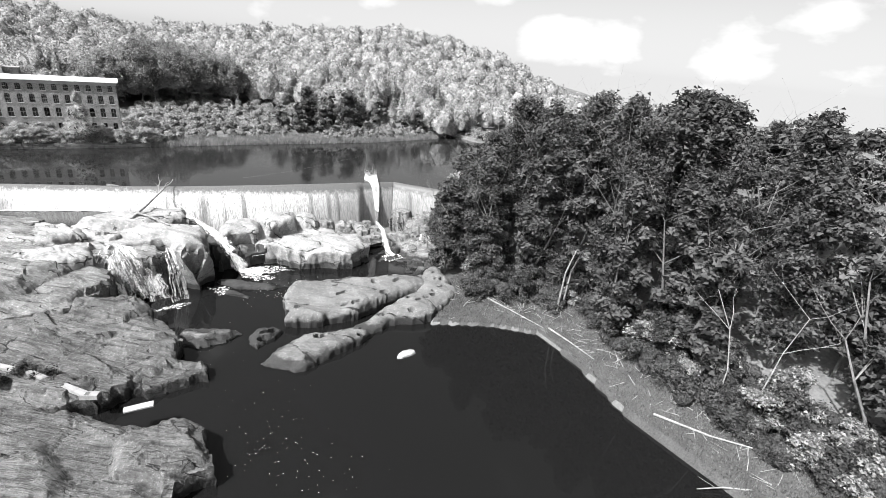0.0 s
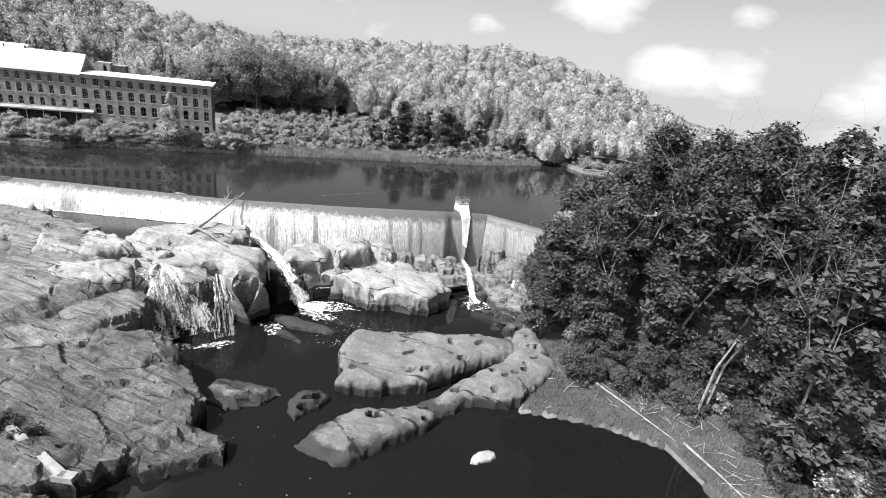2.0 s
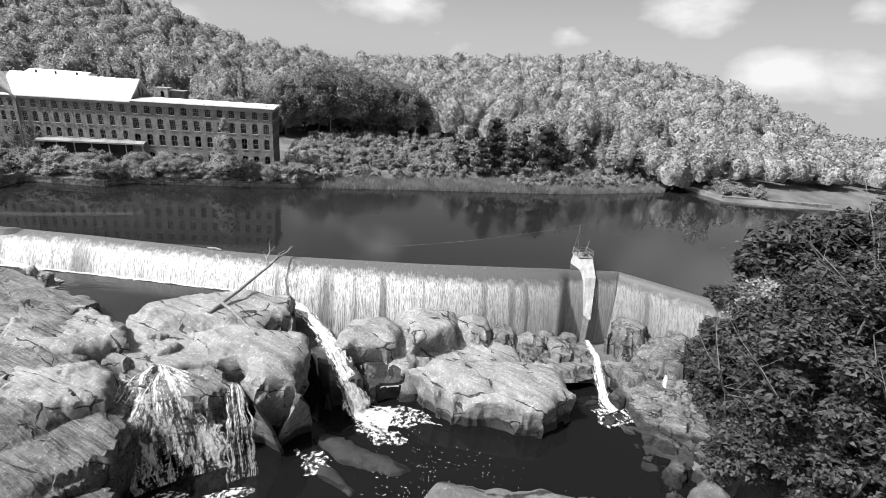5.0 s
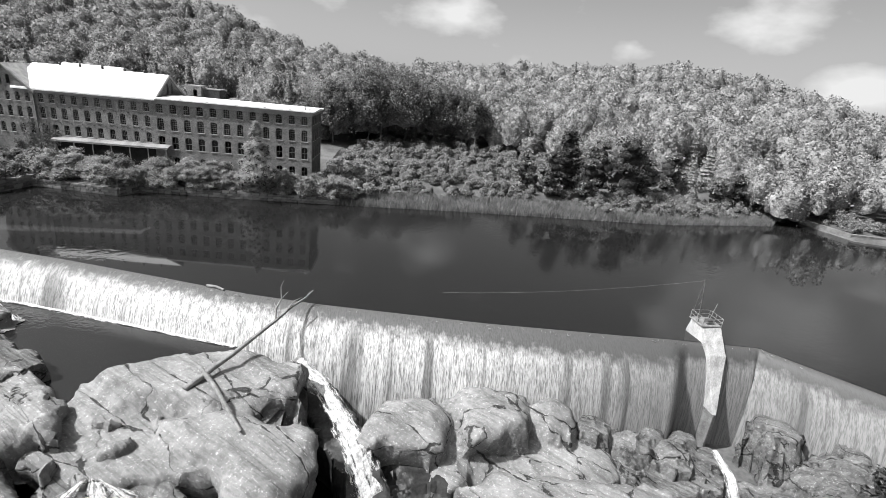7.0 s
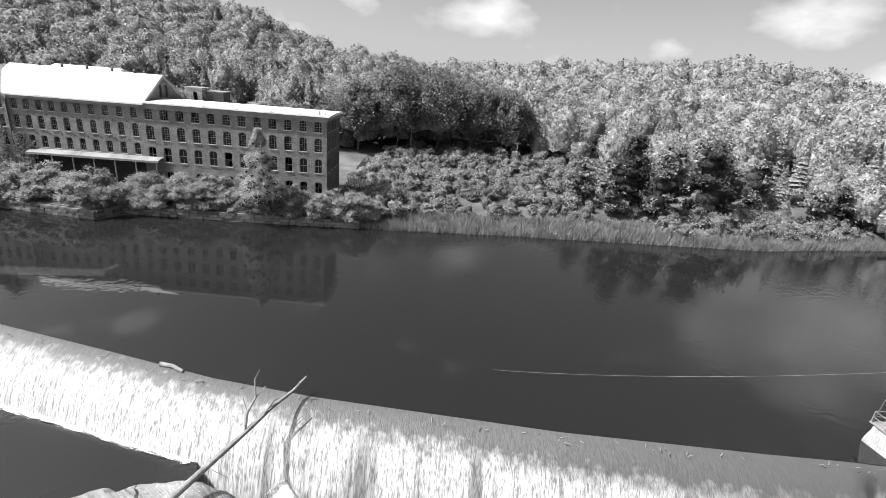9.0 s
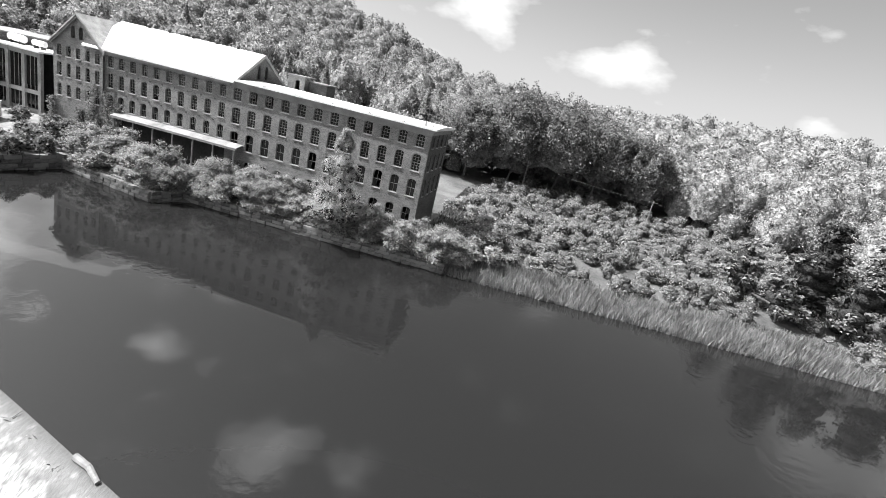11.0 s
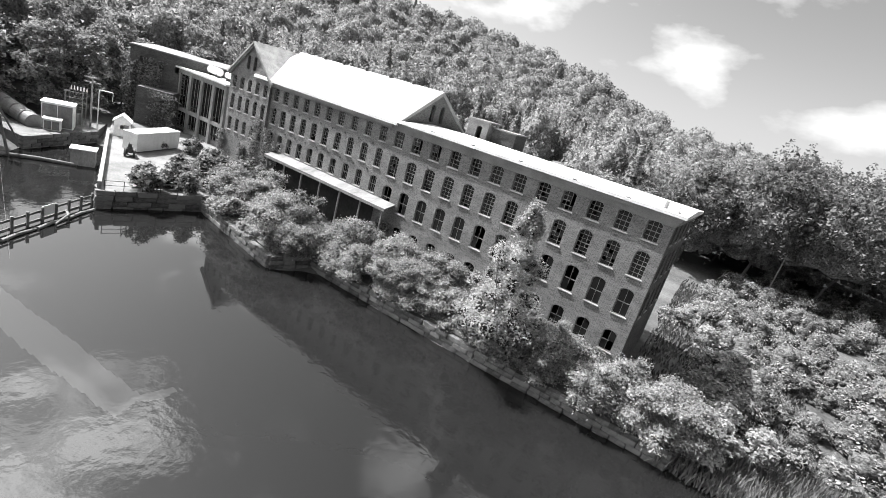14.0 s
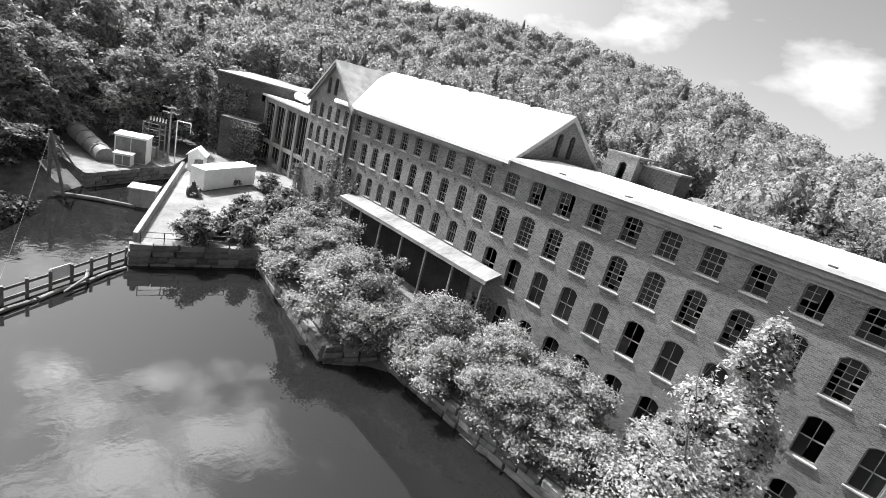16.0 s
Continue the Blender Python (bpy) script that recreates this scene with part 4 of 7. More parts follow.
rock("rock_slab", [(-26, -71.5), (-18, -73.4), (-12, -79.5), (-9.7, -84), (-16.4, -85), (-27, -84)], -2.8, -8, 21, "pale cracked slab at the pond's edge", (0.02, 0.02), 0.7, 0.5, 0.3, step=0.3, mat=M_rock_pale, block=4)
rock("rock_slab", [(-22, -86.3), (-12, -86), (-8.5, -89.5), (-9, -93.5), (-15, -95), (-24, -93)], -3.6, -8, 22, "broad pale slab beside the riffle", (0.0, 0.03), 0.8, 0.5, 0.3, step=0.3, mat=M_rock_pale, block=5)
for i, (x, y, q, z) in enumerate(((-7.5, -81, 1.3, -3.9), (-5, -83.5, 1.6, -4.0), (-10, -85.8, 1.0, -4.6), (-3.5, -79.5, 1.2, -3.9), (-7, -86, 1.1, -5.0), (-30, -61.5, 1.5, -2.6), (-33, -59, 1.2, -2.4))):
    rock("boulder", oval(x, y, q * 1.2, q * 0.85, 40 * i, 7), z, z - 2.5, 160 + i, "pale rock half awash in the riffle", (0, 0.05), 0.5, 0.3, 0.2, step=0.22, mat=M_rock_pale, block=2)

# loose boulders between the falls and the gravel bank
r = np.random.default_rng(91)
placed = []
while len(placed) < 44:
    x, y, q = r.uniform(60, 77), r.uniform(-107, -84), r.uniform(0.9, 2.9)
    if any(math.hypot(x - a, y - b) < (q + c) * 0.8 for a, b, c in placed):
        continue
    placed.append((x, y, q))
    g = max(float(ground_z(np.array([x]), np.array([y]))[0]), POOL_Z - 0.3)
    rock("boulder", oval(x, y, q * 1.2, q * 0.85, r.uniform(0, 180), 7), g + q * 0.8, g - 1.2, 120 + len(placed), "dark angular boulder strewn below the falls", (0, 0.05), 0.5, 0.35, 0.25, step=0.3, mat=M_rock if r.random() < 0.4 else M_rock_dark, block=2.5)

# ---- white water ----
def ribbon(name, path, width, mat, label, seed=0, cross=9, step=0.35, hump=0.25):
    """A sheet of running water laid along a path of points, uneven across."""
    path = np.array(path, float)
    s = np.r_[0, np.cumsum(np.linalg.norm(np.diff(path, axis=0), axis=1))]
    t = np.arange(0, s[-1], step)
    p = np.stack([np.interp(t, s, path[:, k]) for k in range(3)], -1)
    for _ in range(3):
        p[1:-1] = (p[:-2] + 2 * p[1:-1] + p[2:]) / 4
    dirs = np.gradient(p, axis=0)
    side = np.stack([dirs[:, 1], -dirs[:, 0], 0 * t], -1)
    side /= np.linalg.norm(side, axis=1, keepdims=True) + 1e-6
    w = np.interp(t, s, np.broadcast_to(width, s.shape))
    u = np.linspace(-1, 1, cross)
    v = p[:, None, :] + side[:, None, :] * (u[None, :] * w[:, None] * 0.5 * (1 + 0.5 * fbm(t[:, None] * 0.8 + 0 * u, u[None, :] * 0.5 + 0 * t[:, None], seed)))[:, :, None]
    v[:, :, 2] += hump * (1 - u[None, :] ** 2) - 0.05 + 0.35 * fbm(t[:, None] * 0.7 + 0 * u, u[None, :] * 3 + 0 * t[:, None], seed + 3)
    me = raw_mesh(name, v.reshape(-1, 3), grid_faces(len(t), cross), [mat], True)
    uv = np.stack(np.broadcast_arrays(u[None, :], t[:, None]), -1).reshape(-1, 2)
    layer = me.uv_layers.new(name="flow")
    layer.data.foreach_set("uv", uv[grid_faces(len(t), cross).ravel()].astype(np.float32).ravel())
    ob = new(name, me)
    return tagged(ob, label, "water", kind="structure")


def foam(path, seed):
    o = np.array(path, float)
    lo, hi = o.min(0) - 2, o.max(0) + 2
    x, y = np.meshgrid(np.arange(lo[0], hi[0], 0.22), np.arange(lo[1], hi[1], 0.22), indexing="ij")
    d = inside(path, x, y) + 3.2 * fbm(x * 0.45, y * 0.45, seed, 5)
    f = grid_faces(*x.shape)
    f = f[(d > 0).ravel()[f].all(1)]
    ids = np.unique(f)
    m = np.zeros(x.size, int)
    m[ids] = np.arange(len(ids))
    z = POOL_Z + 0.05 + 0.12 * np.clip(d, 0, 1)
    ob = new("foam", raw_mesh("foam", np.stack([x, y, z], -1).reshape(-1, 3)[ids], m[f], [M_foam], True))
    tagged(ob, "white foam drifting on the pool", "foam", kind="stuff")


ribbon("cascade", [(-6.0, -86.6, -5.5), (-5.7, -88.0, -5.9), (-4.9, -89.8, -7.4), (-4.2, -91.4, -10.5), (-3.4, -93.6, -16.9)], [2.5, 7.5, 12.5, 13.0, 13.5], M_cascade, "thin white threads of water over the rock lip", 200, cross=70, hump=0.5)
ribbon("cascade", [(-4.9, -88.2, -5.6), (-4.3, -89.6, -6.1), (-3.2, -91.6, -8.4), (-2.6, -92.8, -11.5), (-1.8, -95.0, -16.9)], [2.0, 6.0, 10.5, 11.0, 11.5], M_cascade, "thin white threads of water over the rock lip", 210, cross=60, hump=0.5)
ribbon("cascade", [(3.9, -90.8, -5.7), (4.2, -91.8, -6.2), (4.8, -94.0, -9.5), (5.0, -94.8, -13), (5.2, -95.6, -16.9)], [0.8, 2.0, 3.0, 3.2, 3.6], M_cascade, "thin white threads of water over the rock lip", 220, cross=20, hump=0.3)
rock("rock_slab", [(6, -67.5), (10.5, -66.8), (17, -72), (20.5, -79), (21.5, -83.5), (15.5, -83.5), (11.5, -76), (7.5, -70)], -8.9, -18.5, 14, "wet black rock under the foaming chute", (0, 0.36), 0.7, 0.3, 0.2, step=0.3, mat=M_rock_wet)
ribbon("chute", [(8, -66.5, -5.2), (11, -69.5, -6.1), (14.5, -74.5, -7.7), (16.8, -79, -9.2), (18.7, -82.4, -12.0), (20.7, -85.2, -16.4), (25, -87, -16.6)], [2.4, 3.0, 3.4, 3.8, 4.6, 6.0, 8.0], M_rapids, "foaming chute of water between the rocks", 230, step=0.3, hump=0.2)
rock("boulder", [(14, -71), (20, -68), (29, -69), (33, -76), (29, -82), (22, -83.5), (17, -79)], -11.2, -18.5, 17, "black wet boulder beside the foaming chute", (0, 0.1), 1.6, 0.7, 0.3, step=0.35, mat=M_rock_wet)
ribbon("chute", [(62, -77, -10), (62.6, -80, -11.4), (62.4, -83, -14.5), (62.0, -86.5, -16.5), (62.5, -89, -16.7)], [1.4, 2.0, 2.2, 3.0, 4.2], M_rapids, "foaming chute beside the pier", 240)
ribbon("chute", [(75.5, -81, -9.5), (74, -85, -11.5), (71, -88.5, -14.5), (68.5, -91.5, -16.7)], [0.5, 0.8, 0.9, 1.6], M_rapids, "thin chute over dark boulders", 250)
ribbon("chute", [(82, -90, -11.5), (79, -93, -12.8), (76, -95, -14.8), (73.5, -97, -16.7)], [0.6, 1.4, 2.0, 2.6], M_rapids, "thin chute over dark boulders", 260)
ribbon("chute", [(-46, -54, -2.2), (-40, -55.5, -2.6), (-34, -57.5, -3.6), (-29, -60.5, -5.2)], [1.0, 1.6, 1.8, 2.6], M_rapids, "white riffle spilling into the pond", 270)
k = np.linspace(20, 250, 24).astype(int)
ribbon("foam_line", [(cx[i] + nx[i] * 5.8, cy[i] + ny[i] * 5.8, POND_Z + 0.1) for i in k], 0.9, M_rapids, "white foam along the foot of the dam", 290, step=0.5, hump=0.1)
foam([(-5, -96), (-1, -97), (4, -97), (6.5, -97.4), (4, -99), (0, -99.5), (-4, -98)], 3)
foam([(21, -88), (26, -88.5), (27, -92), (22, -92.5)], 4)
foam([(11.5, -91.5), (15, -92), (16, -95.5), (12.5, -96.5)], 5)
foam([(19, -83), (30, -84), (32, -88.5), (20, -89)], 6)
foam([(58, -87.5), (66, -88), (65, -92), (59, -92)], 7)

# flecks of foam adrift on the pool
r = np.random.default_rng(33)
spots = np.concatenate([r.normal(c, w, (n, 2)) for c, w, n in (((12, -150), (4, 9), 110), ((24, -96), (4, 5), 130), ((34, -99), (5, 3), 110), ((6, -122), (4, 7), 30))])
spots = spots[inside(POOL, spots[:, 0], spots[:, 1]) > 1.0]
a = r.uniform(0, 6.3, len(spots))
q = r.uniform(0.02, 0.075, len(spots))
ring = np.stack([np.stack([spots[:, 0] + q * np.cos(a + k * 1.57) * (1.6 if k % 2 else 0.9), spots[:, 1] + q * np.sin(a + k * 1.57), np.full(len(spots), POOL_Z + 0.02)], -1) for k in range(4)], 1)
tagged(new("foam_flecks", raw_mesh("foam_flecks", ring.reshape(-1, 3), np.arange(4 * len(spots)).reshape(-1, 4), [M_fleck])), "small white flecks of foam adrift on the pool", "foam", kind="stuff")


# ---- foliage ----
def leaf_mesh(centres, normals, sizes, r):
    """Many small leaf sprays, each a pointed three-cornered blade."""
    n = len(centres)
    t = r.normal(size=(n, 3))
    t -= (t * normals).sum(1, keepdims=True) * normals
    t /= np.linalg.norm(t, axis=1, keepdims=True) + 1e-9
    b = np.cross(normals, t)
    s = sizes[:, None]
    v = np.stack([centres - t * s * 0.5 - b * s * 0.48, centres - t * s * 0.5 + b * s * 0.48, centres + t * s * 0.75 - normals * s * 0.15], 1)
    return v.reshape(-1, 3), np.arange(3 * n).reshape(-1, 3)


def crown_leaves(r, radius, height, lobes, count, size, low=-0.35, flare=0.75):
    """Leaf places on layered, uneven boughs that make up a crown, its base at 0."""
    a = r.uniform(0, 2 * np.pi, lobes)
    h = r.uniform(0.06, 0.92, lobes)
    reach = radius * flare * np.sqrt(np.clip(1 - (1.9 * h - 0.75) ** 2, 0.05, 1)) * r.uniform(0.35, 1.05, lobes)
    lc = np.stack([reach * np.cos(a), reach * np.sin(a), h * height], 1)
    lr = radius * r.uniform(0.2, 0.5, lobes) * (9 / max(lobes, 9)) ** 0.25
    pick = r.choice(lobes, count, p=lr ** 2 / (lr ** 2).sum())
    d = r.normal(size=(count, 3))
    d[:, 2] += 0.2
    d /= np.linalg.norm(d, axis=1, keepdims=True)
    d[:, 2] = np.where(d[:, 2] < low, -d[:, 2], d[:, 2])
    shell = np.where(r.random(count) < 0.25, r.uniform(1.05, 1.5, count), r.uniform(0.65, 1.1, count))
    c = lc[pick] + d * (lr[pick] * shell)[:, None] * [1, 1, 0.72] + r.normal(size=(count, 3)) * radius * 0.05
    nrm = d * 0.5 + r.normal(size=(count, 3)) * 0.5 + [0, 0, 0.8]
    nrm /= np.linalg.norm(nrm, axis=1, keepdims=True)
    c[:, 2] = np.maximum(c[:, 2], 0.05)
    return c, nrm, size * r.uniform(0.5, 1.5, count), lc, lr


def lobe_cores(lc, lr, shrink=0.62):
    """Rough dark bodies inside the lobes, standing in for shade among the leaves."""
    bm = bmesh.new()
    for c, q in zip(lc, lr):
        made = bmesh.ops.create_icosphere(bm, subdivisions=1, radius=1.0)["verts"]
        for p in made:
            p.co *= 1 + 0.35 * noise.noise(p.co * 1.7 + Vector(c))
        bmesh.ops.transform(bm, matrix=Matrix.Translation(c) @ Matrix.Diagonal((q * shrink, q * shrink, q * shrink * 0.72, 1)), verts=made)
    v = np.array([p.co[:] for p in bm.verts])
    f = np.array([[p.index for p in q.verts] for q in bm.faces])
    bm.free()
    return v, f


def crown_kind(seed, radius, height, lobes, count, size, cone=False, shrink=0.62):
    r = np.random.default_rng(seed)
    c, nrm, s, lc, lr = crown_leaves(r, radius, height, lobes, count, size)
    if cone:
        taper = np.clip(1.1 - c[:, 2] / (height * 1.25), 0.08, 1)[:, None]
        c[:, :2] *= taper
        lc[:, :2] *= np.clip(1.1 - lc[:, 2:] / (height * 1.25), 0.08, 1)
        lr = lr * np.clip(1.1 - lc[:, 2] / (height * 1.25), 0.1, 1)
    v, f = leaf_mesh(c, nrm, s, r)
    if 0.7 < shrink < 0.89:
        k = 7
        h = np.linspace(0.12, 0.82, k)
        lc = np.r_[lc, np.stack([radius * 0.12 * r.normal(size=k), radius * 0.12 * r.normal(size=k), h * height], 1)]
        lr = np.r_[lr * 0.66, radius * 0.62 * np.sqrt(np.clip(1 - (1.9 * h - 0.75) ** 2, 0.1, 1))]
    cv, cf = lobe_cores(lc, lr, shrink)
    return v, f, cv, cf


def round_crown(seed, radius, height, lobes, count, size):
    """A domed crown of a stand: billowing lobes on a dome, with leaf sprays close to their skin."""
    r = np.random.default_rng(seed)
    k = np.arange(lobes) + 0.5
    h = 1 - k / lobes * 0.95
    a = k * 2.4 + r.uniform(0, 6.3)
    out = np.sqrt(np.clip(1 - h * h, 0, 1)) * radius * 0.66
    lc = np.stack([out * np.cos(a), out * np.sin(a), height * (0.2 + 0.58 * h)], 1) + r.normal(size=(lobes, 3)) * radius * 0.09
    lr = radius * r.uniform(0.34, 0.52, lobes) * (8 / lobes) ** 0.3
    pick = r.choice(lobes, count, p=lr ** 2 / (lr ** 2).sum())
    d = r.normal(size=(count, 3))
    d[:, 2] = np.where(d[:, 2] < -0.3, -d[:, 2], d[:, 2])
    d /= np.linalg.norm(d, axis=1, keepdims=True)
    c = lc[pick] + d * (lr[pick] * r.uniform(0.86, 1.16, count))[:, None] * [1, 1, 0.85]
    nrm = d * 0.6 + r.normal(size=(count, 3)) * 0.6 + [0, 0, 0.3]
    nrm /= np.linalg.norm(nrm, axis=1, keepdims=True)
    v, f = leaf_mesh(c, nrm, size * r.uniform(0.5, 1.5, count), r)
    cv, cf = lobe_cores(lc, lr, 0.97)
    return v, f, cv, cf


def hill_crown(seed, radius, height, count, size, cuts=2, freq=1.0):
    """A far crown: one lumpy uneven dome under a ragged skin of leaf sprays."""
    r = np.random.default_rng(seed)
    bm = bmesh.new()
    bmesh.ops.create_icosphere(bm, subdivisions=cuts, radius=1.0)
    off = Vector(r.uniform(-50, 50, 3))
    stretch = r.uniform(0.8, 1.15, 2)

    def lump(d):
        d = Vector(d)
        return 1 + 0.34 * noise.noise(d * 1.9 * freq + off) + 0.2 * noise.noise(d * 4.3 * freq + off)

    for p in bm.verts:
        p.co = p.co * lump(p.co)
    bmesh.ops.delete(bm, geom=[f for f in bm.faces if f.calc_center_median().z < -0.55], context="FACES")
    size3 = np.array([radius * stretch[0], radius * stretch[1], height * 0.5])
    cv = np.array([p.co[:] for p in bm.verts]) * size3 * 0.97 + (0, 0, height * 0.5)
    bm.verts.index_update()
    cf = np.array([[p.index for p in q.verts] for q in bm.faces])
    bm.free()
    d = r.normal(size=(count, 3))
    d[:, 2] = np.where(d[:, 2] < -0.35, -d[:, 2], d[:, 2])
    d /= np.linalg.norm(d, axis=1, keepdims=True)
    c = d * np.array([lump(q) for q in d])[:, None] * r.uniform(0.9, 1.2, count)[:, None] * size3 + (0, 0, height * 0.5)
    nrm = d * 0.5 + r.normal(size=(count, 3)) * 0.6 + [0, 0, 0.35]
    nrm /= np.linalg.norm(nrm, axis=1, keepdims=True)
    v, f = leaf_mesh(c, nrm, size * r.uniform(0.5, 1.5, count), r)
    return v, f, cv, cf


def conifer(seed, radius, height, tiers, count, size):
    """A spruce or pine: ragged tiers of boughs that narrow to a point."""
    r = np.random.default_rng(seed)
    cv, cf, n = [], [], 0
    for k in range(tiers):
        f = k / tiers
        q, z, m = radius * (1 - f) ** 0.85 + 0.15, height * (0.06 + 0.86 * f), 11
        a = np.arange(m) / m * 2 * np.pi + r.uniform(0, 1)
        w = q * r.uniform(0.7, 1.15, m)
        rim = np.stack([w * np.cos(a), w * np.sin(a), z - 0.12 * w + r.normal(size=m) * 0.1], 1)
        cv.append(np.r_[rim, [[0, 0, z + height / tiers * 1.9]]])
        cf += [(n + i, n + (i + 1) % m, n + m) for i in range(m)]
        n += m + 1
    h = r.random(count) ** 1.3
    a, q = r.uniform(0, 6.3, count), (radius * (1 - h) ** 0.85 + 0.1) * r.uniform(0.55, 1.15, count)
    c = np.stack([q * np.cos(a), q * np.sin(a), height * (0.06 + 0.93 * h)], 1)
    nrm = np.stack([np.cos(a) * 0.4, np.sin(a) * 0.4, 0 * a + 0.8], 1) + r.normal(size=(count, 3)) * 0.4
    nrm /= np.linalg.norm(nrm, axis=1, keepdims=True)
    v, f = leaf_mesh(c, nrm, size * r.uniform(0.6, 1.4, count), r)
    return v, f, np.concatenate(cv), np.array(cf)


def scatter(name, kinds, places, mat, label, category="trees", core=None):
    """One mesh of many crowns; places: x, y, z, turn, scale, stretch in height, kind."""
    vs, fs, n = [], [], 0
    cvs, cfs, cn = [], [], 0
    for x, y, z, a, s, h, k in places:
        v, f, cv, cf = kinds[int(k)]
        c, q = math.cos(a) * s, math.sin(a) * s
        turn = np.array([[c, q, 0], [-q, c, 0], [0, 0, s * h]])
        vs.append(v @ turn + (x, y, z))
        fs.append(f + n)
        n += len(v)
        cvs.append(cv @ turn + (x, y, z))
        cfs.append(cf + cn)
        cn += len(cv)
    ob = new(name, raw_mesh(name, np.concatenate(vs), np.concatenate(fs), [mat]))
    tagged(ob, label, category, kind="stuff")
    # solid cores whose darker tone stands in for shade among the leaves
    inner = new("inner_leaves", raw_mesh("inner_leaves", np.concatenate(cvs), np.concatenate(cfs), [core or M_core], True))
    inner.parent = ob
    return ob


WOOD = [hill_crown(100 + i, 4.3, 9.0, 260, 0.66) for i in range(6)] + [conifer(120, 2.4, 9.6, 8, 300, 0.42)]
WOOD_NEAR = [hill_crown(140 + i, 4.4, 12.0, 950, 0.48, 3, 1.2) for i in range(5)] + [conifer(160 + i, 3.0, 13.5, 12, 1000, 0.36) for i in range(2)]


def wooded(x, y):
    """Where the woods stand: behind the bank thickets, and round the intake."""
    if x < -96 and y < 34:
        return x < -122 and y > -26 + 0.1 * (-96 - x)
    edge = 74 + 12 * math.sin(x * 0.045)
    if abs(x + 46 - (102 - y) * 0.32) < 8 and 20 < y < 110:
        return False
    if x > 95:
        edge = 40 - min(28, (x - 95) * 0.6)
    if x < -60:
        edge = 60 - (-60 - x) * 0.9
    return y > edge and (x < 150 or y > 14)


def forest(seed, count, region, spacing, near):
    """Tree stands over the hills: random places with a least distance that grows with the range."""
    r = np.random.default_rng(seed)
    out, cells = [], {}
    for _ in range(count * 20):
        if len(out) >= count:
            break
        x, y = r.uniform(*region[0]), r.uniform(*region[1])
        far = math.hypot(x + 10, y + 30)
        if not wooded(x, y) or (far < 185) != near or math.hypot(x - 10, y + 60) > 1.07 * np.interp(math.degrees(math.atan2(x - 10, y + 60)), RIDGE_AT, RIDGE_FAR):
            continue
        gap = spacing * (1 + max(0.0, far - 180) / 900)
        key = (int(x // 14), int(y // 14))
        close = [p for i in (-1, 0, 1) for j in (-1, 0, 1) for p in cells.get((key[0] + i, key[1] + j), ())]
        if any((p[0] - x) ** 2 + (p[1] - y) ** 2 < gap * gap for p in close):
            continue
        cells.setdefault(key, []).append((x, y))
        out.append((x, y, far))
    out = np.array(out)
    z = ground_z(out[:, 0], out[:, 1])
    return [(x, y, g + r.uniform(-0.5, 1.5), r.uniform(0, 6.3), r.uniform(0.8, 1.5) * (1 + max(0, far - 185) / 1100), r.uniform(0.85, 1.25), 6 if r.random() < (0.12 if near else 0.04) else 5 if near and r.random() < 0.1 else r.integers(0, 5))
            for (x, y, far), g in zip(out, z)]


far = forest(5, 2500, ((-470, 400), (-30, 400)), 6.6, False)
woods = scatter("woods", WOOD, [p for p in far if p[0] < 30], M_leaf_wood, "dense broadleaf woods covering the hillside behind the mill", core=M_core_wood)
woods = scatter("woods", WOOD, [p for p in far if p[0] >= 30], M_leaf_hill, "broadleaf woods covering the far hill, leaves toned as sunlit", core=M_core_hill)
near = forest(6, 420, ((-200, 190), (-40, 160)), 6.0, True)
woods = scatter("woods", WOOD_NEAR, [p for p in near if p[0] < 0], M_leaf_wood, "broadleaf and pine woods behind the mill", core=M_core_wood)
woods = scatter("woods", WOOD_NEAR, [p for p in near if p[0] >= 0], M_leaf_hill, "broadleaf woods at the foot of the hill, leaves toned as sunlit", core=M_core_hill)
THICKET = [crown_kind(180 + i, 2.2, 2.6, 9, 480, 0.2, shrink=0.88) for i in range(5)]
r = np.random.default_rng(15)
spots = []
while len(spots) < 880:
    x, y = r.uniform(6, 175), r.uniform(-6, 84)
    d = -float(inside(RESERVOIR, np.array([x]), np.array([y]))[0])
    if d < (9 if x < 75 else 3) or wooded(x, y) and r.random() < 0.8:
        continue
    if abs(y - 47 + 0.12 * x) < 2.2 or (x < 9 and 15 < y < 22):
        continue
    g = float(ground_z(np.array([x]), np.array([y]))[0])
    spots.append((x, y, g - 0.3, r.uniform(0, 6.3), r.uniform(0.6, 1.35), r.uniform(0.7, 1.5), r.integers(0, 5)))
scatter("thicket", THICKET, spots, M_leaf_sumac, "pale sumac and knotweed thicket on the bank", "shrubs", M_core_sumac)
spots = []
while len(spots) < 260:
    x, y = r.uniform(56, 96), r.uniform(-215, -96)
    d = -float(inside(POOL, np.array([x]), np.array([y]))[0])
    if 8.5 < d < 22:
        g = float(ground_z(np.array([x]), np.array([y]))[0])
        spots.append((x, y, g - 0.3, r.uniform(0, 6.3), r.uniform(0.7, 1.5), r.uniform(0.8, 1.6), r.integers(0, 5)))
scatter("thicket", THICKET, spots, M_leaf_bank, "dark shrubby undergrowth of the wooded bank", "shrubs")


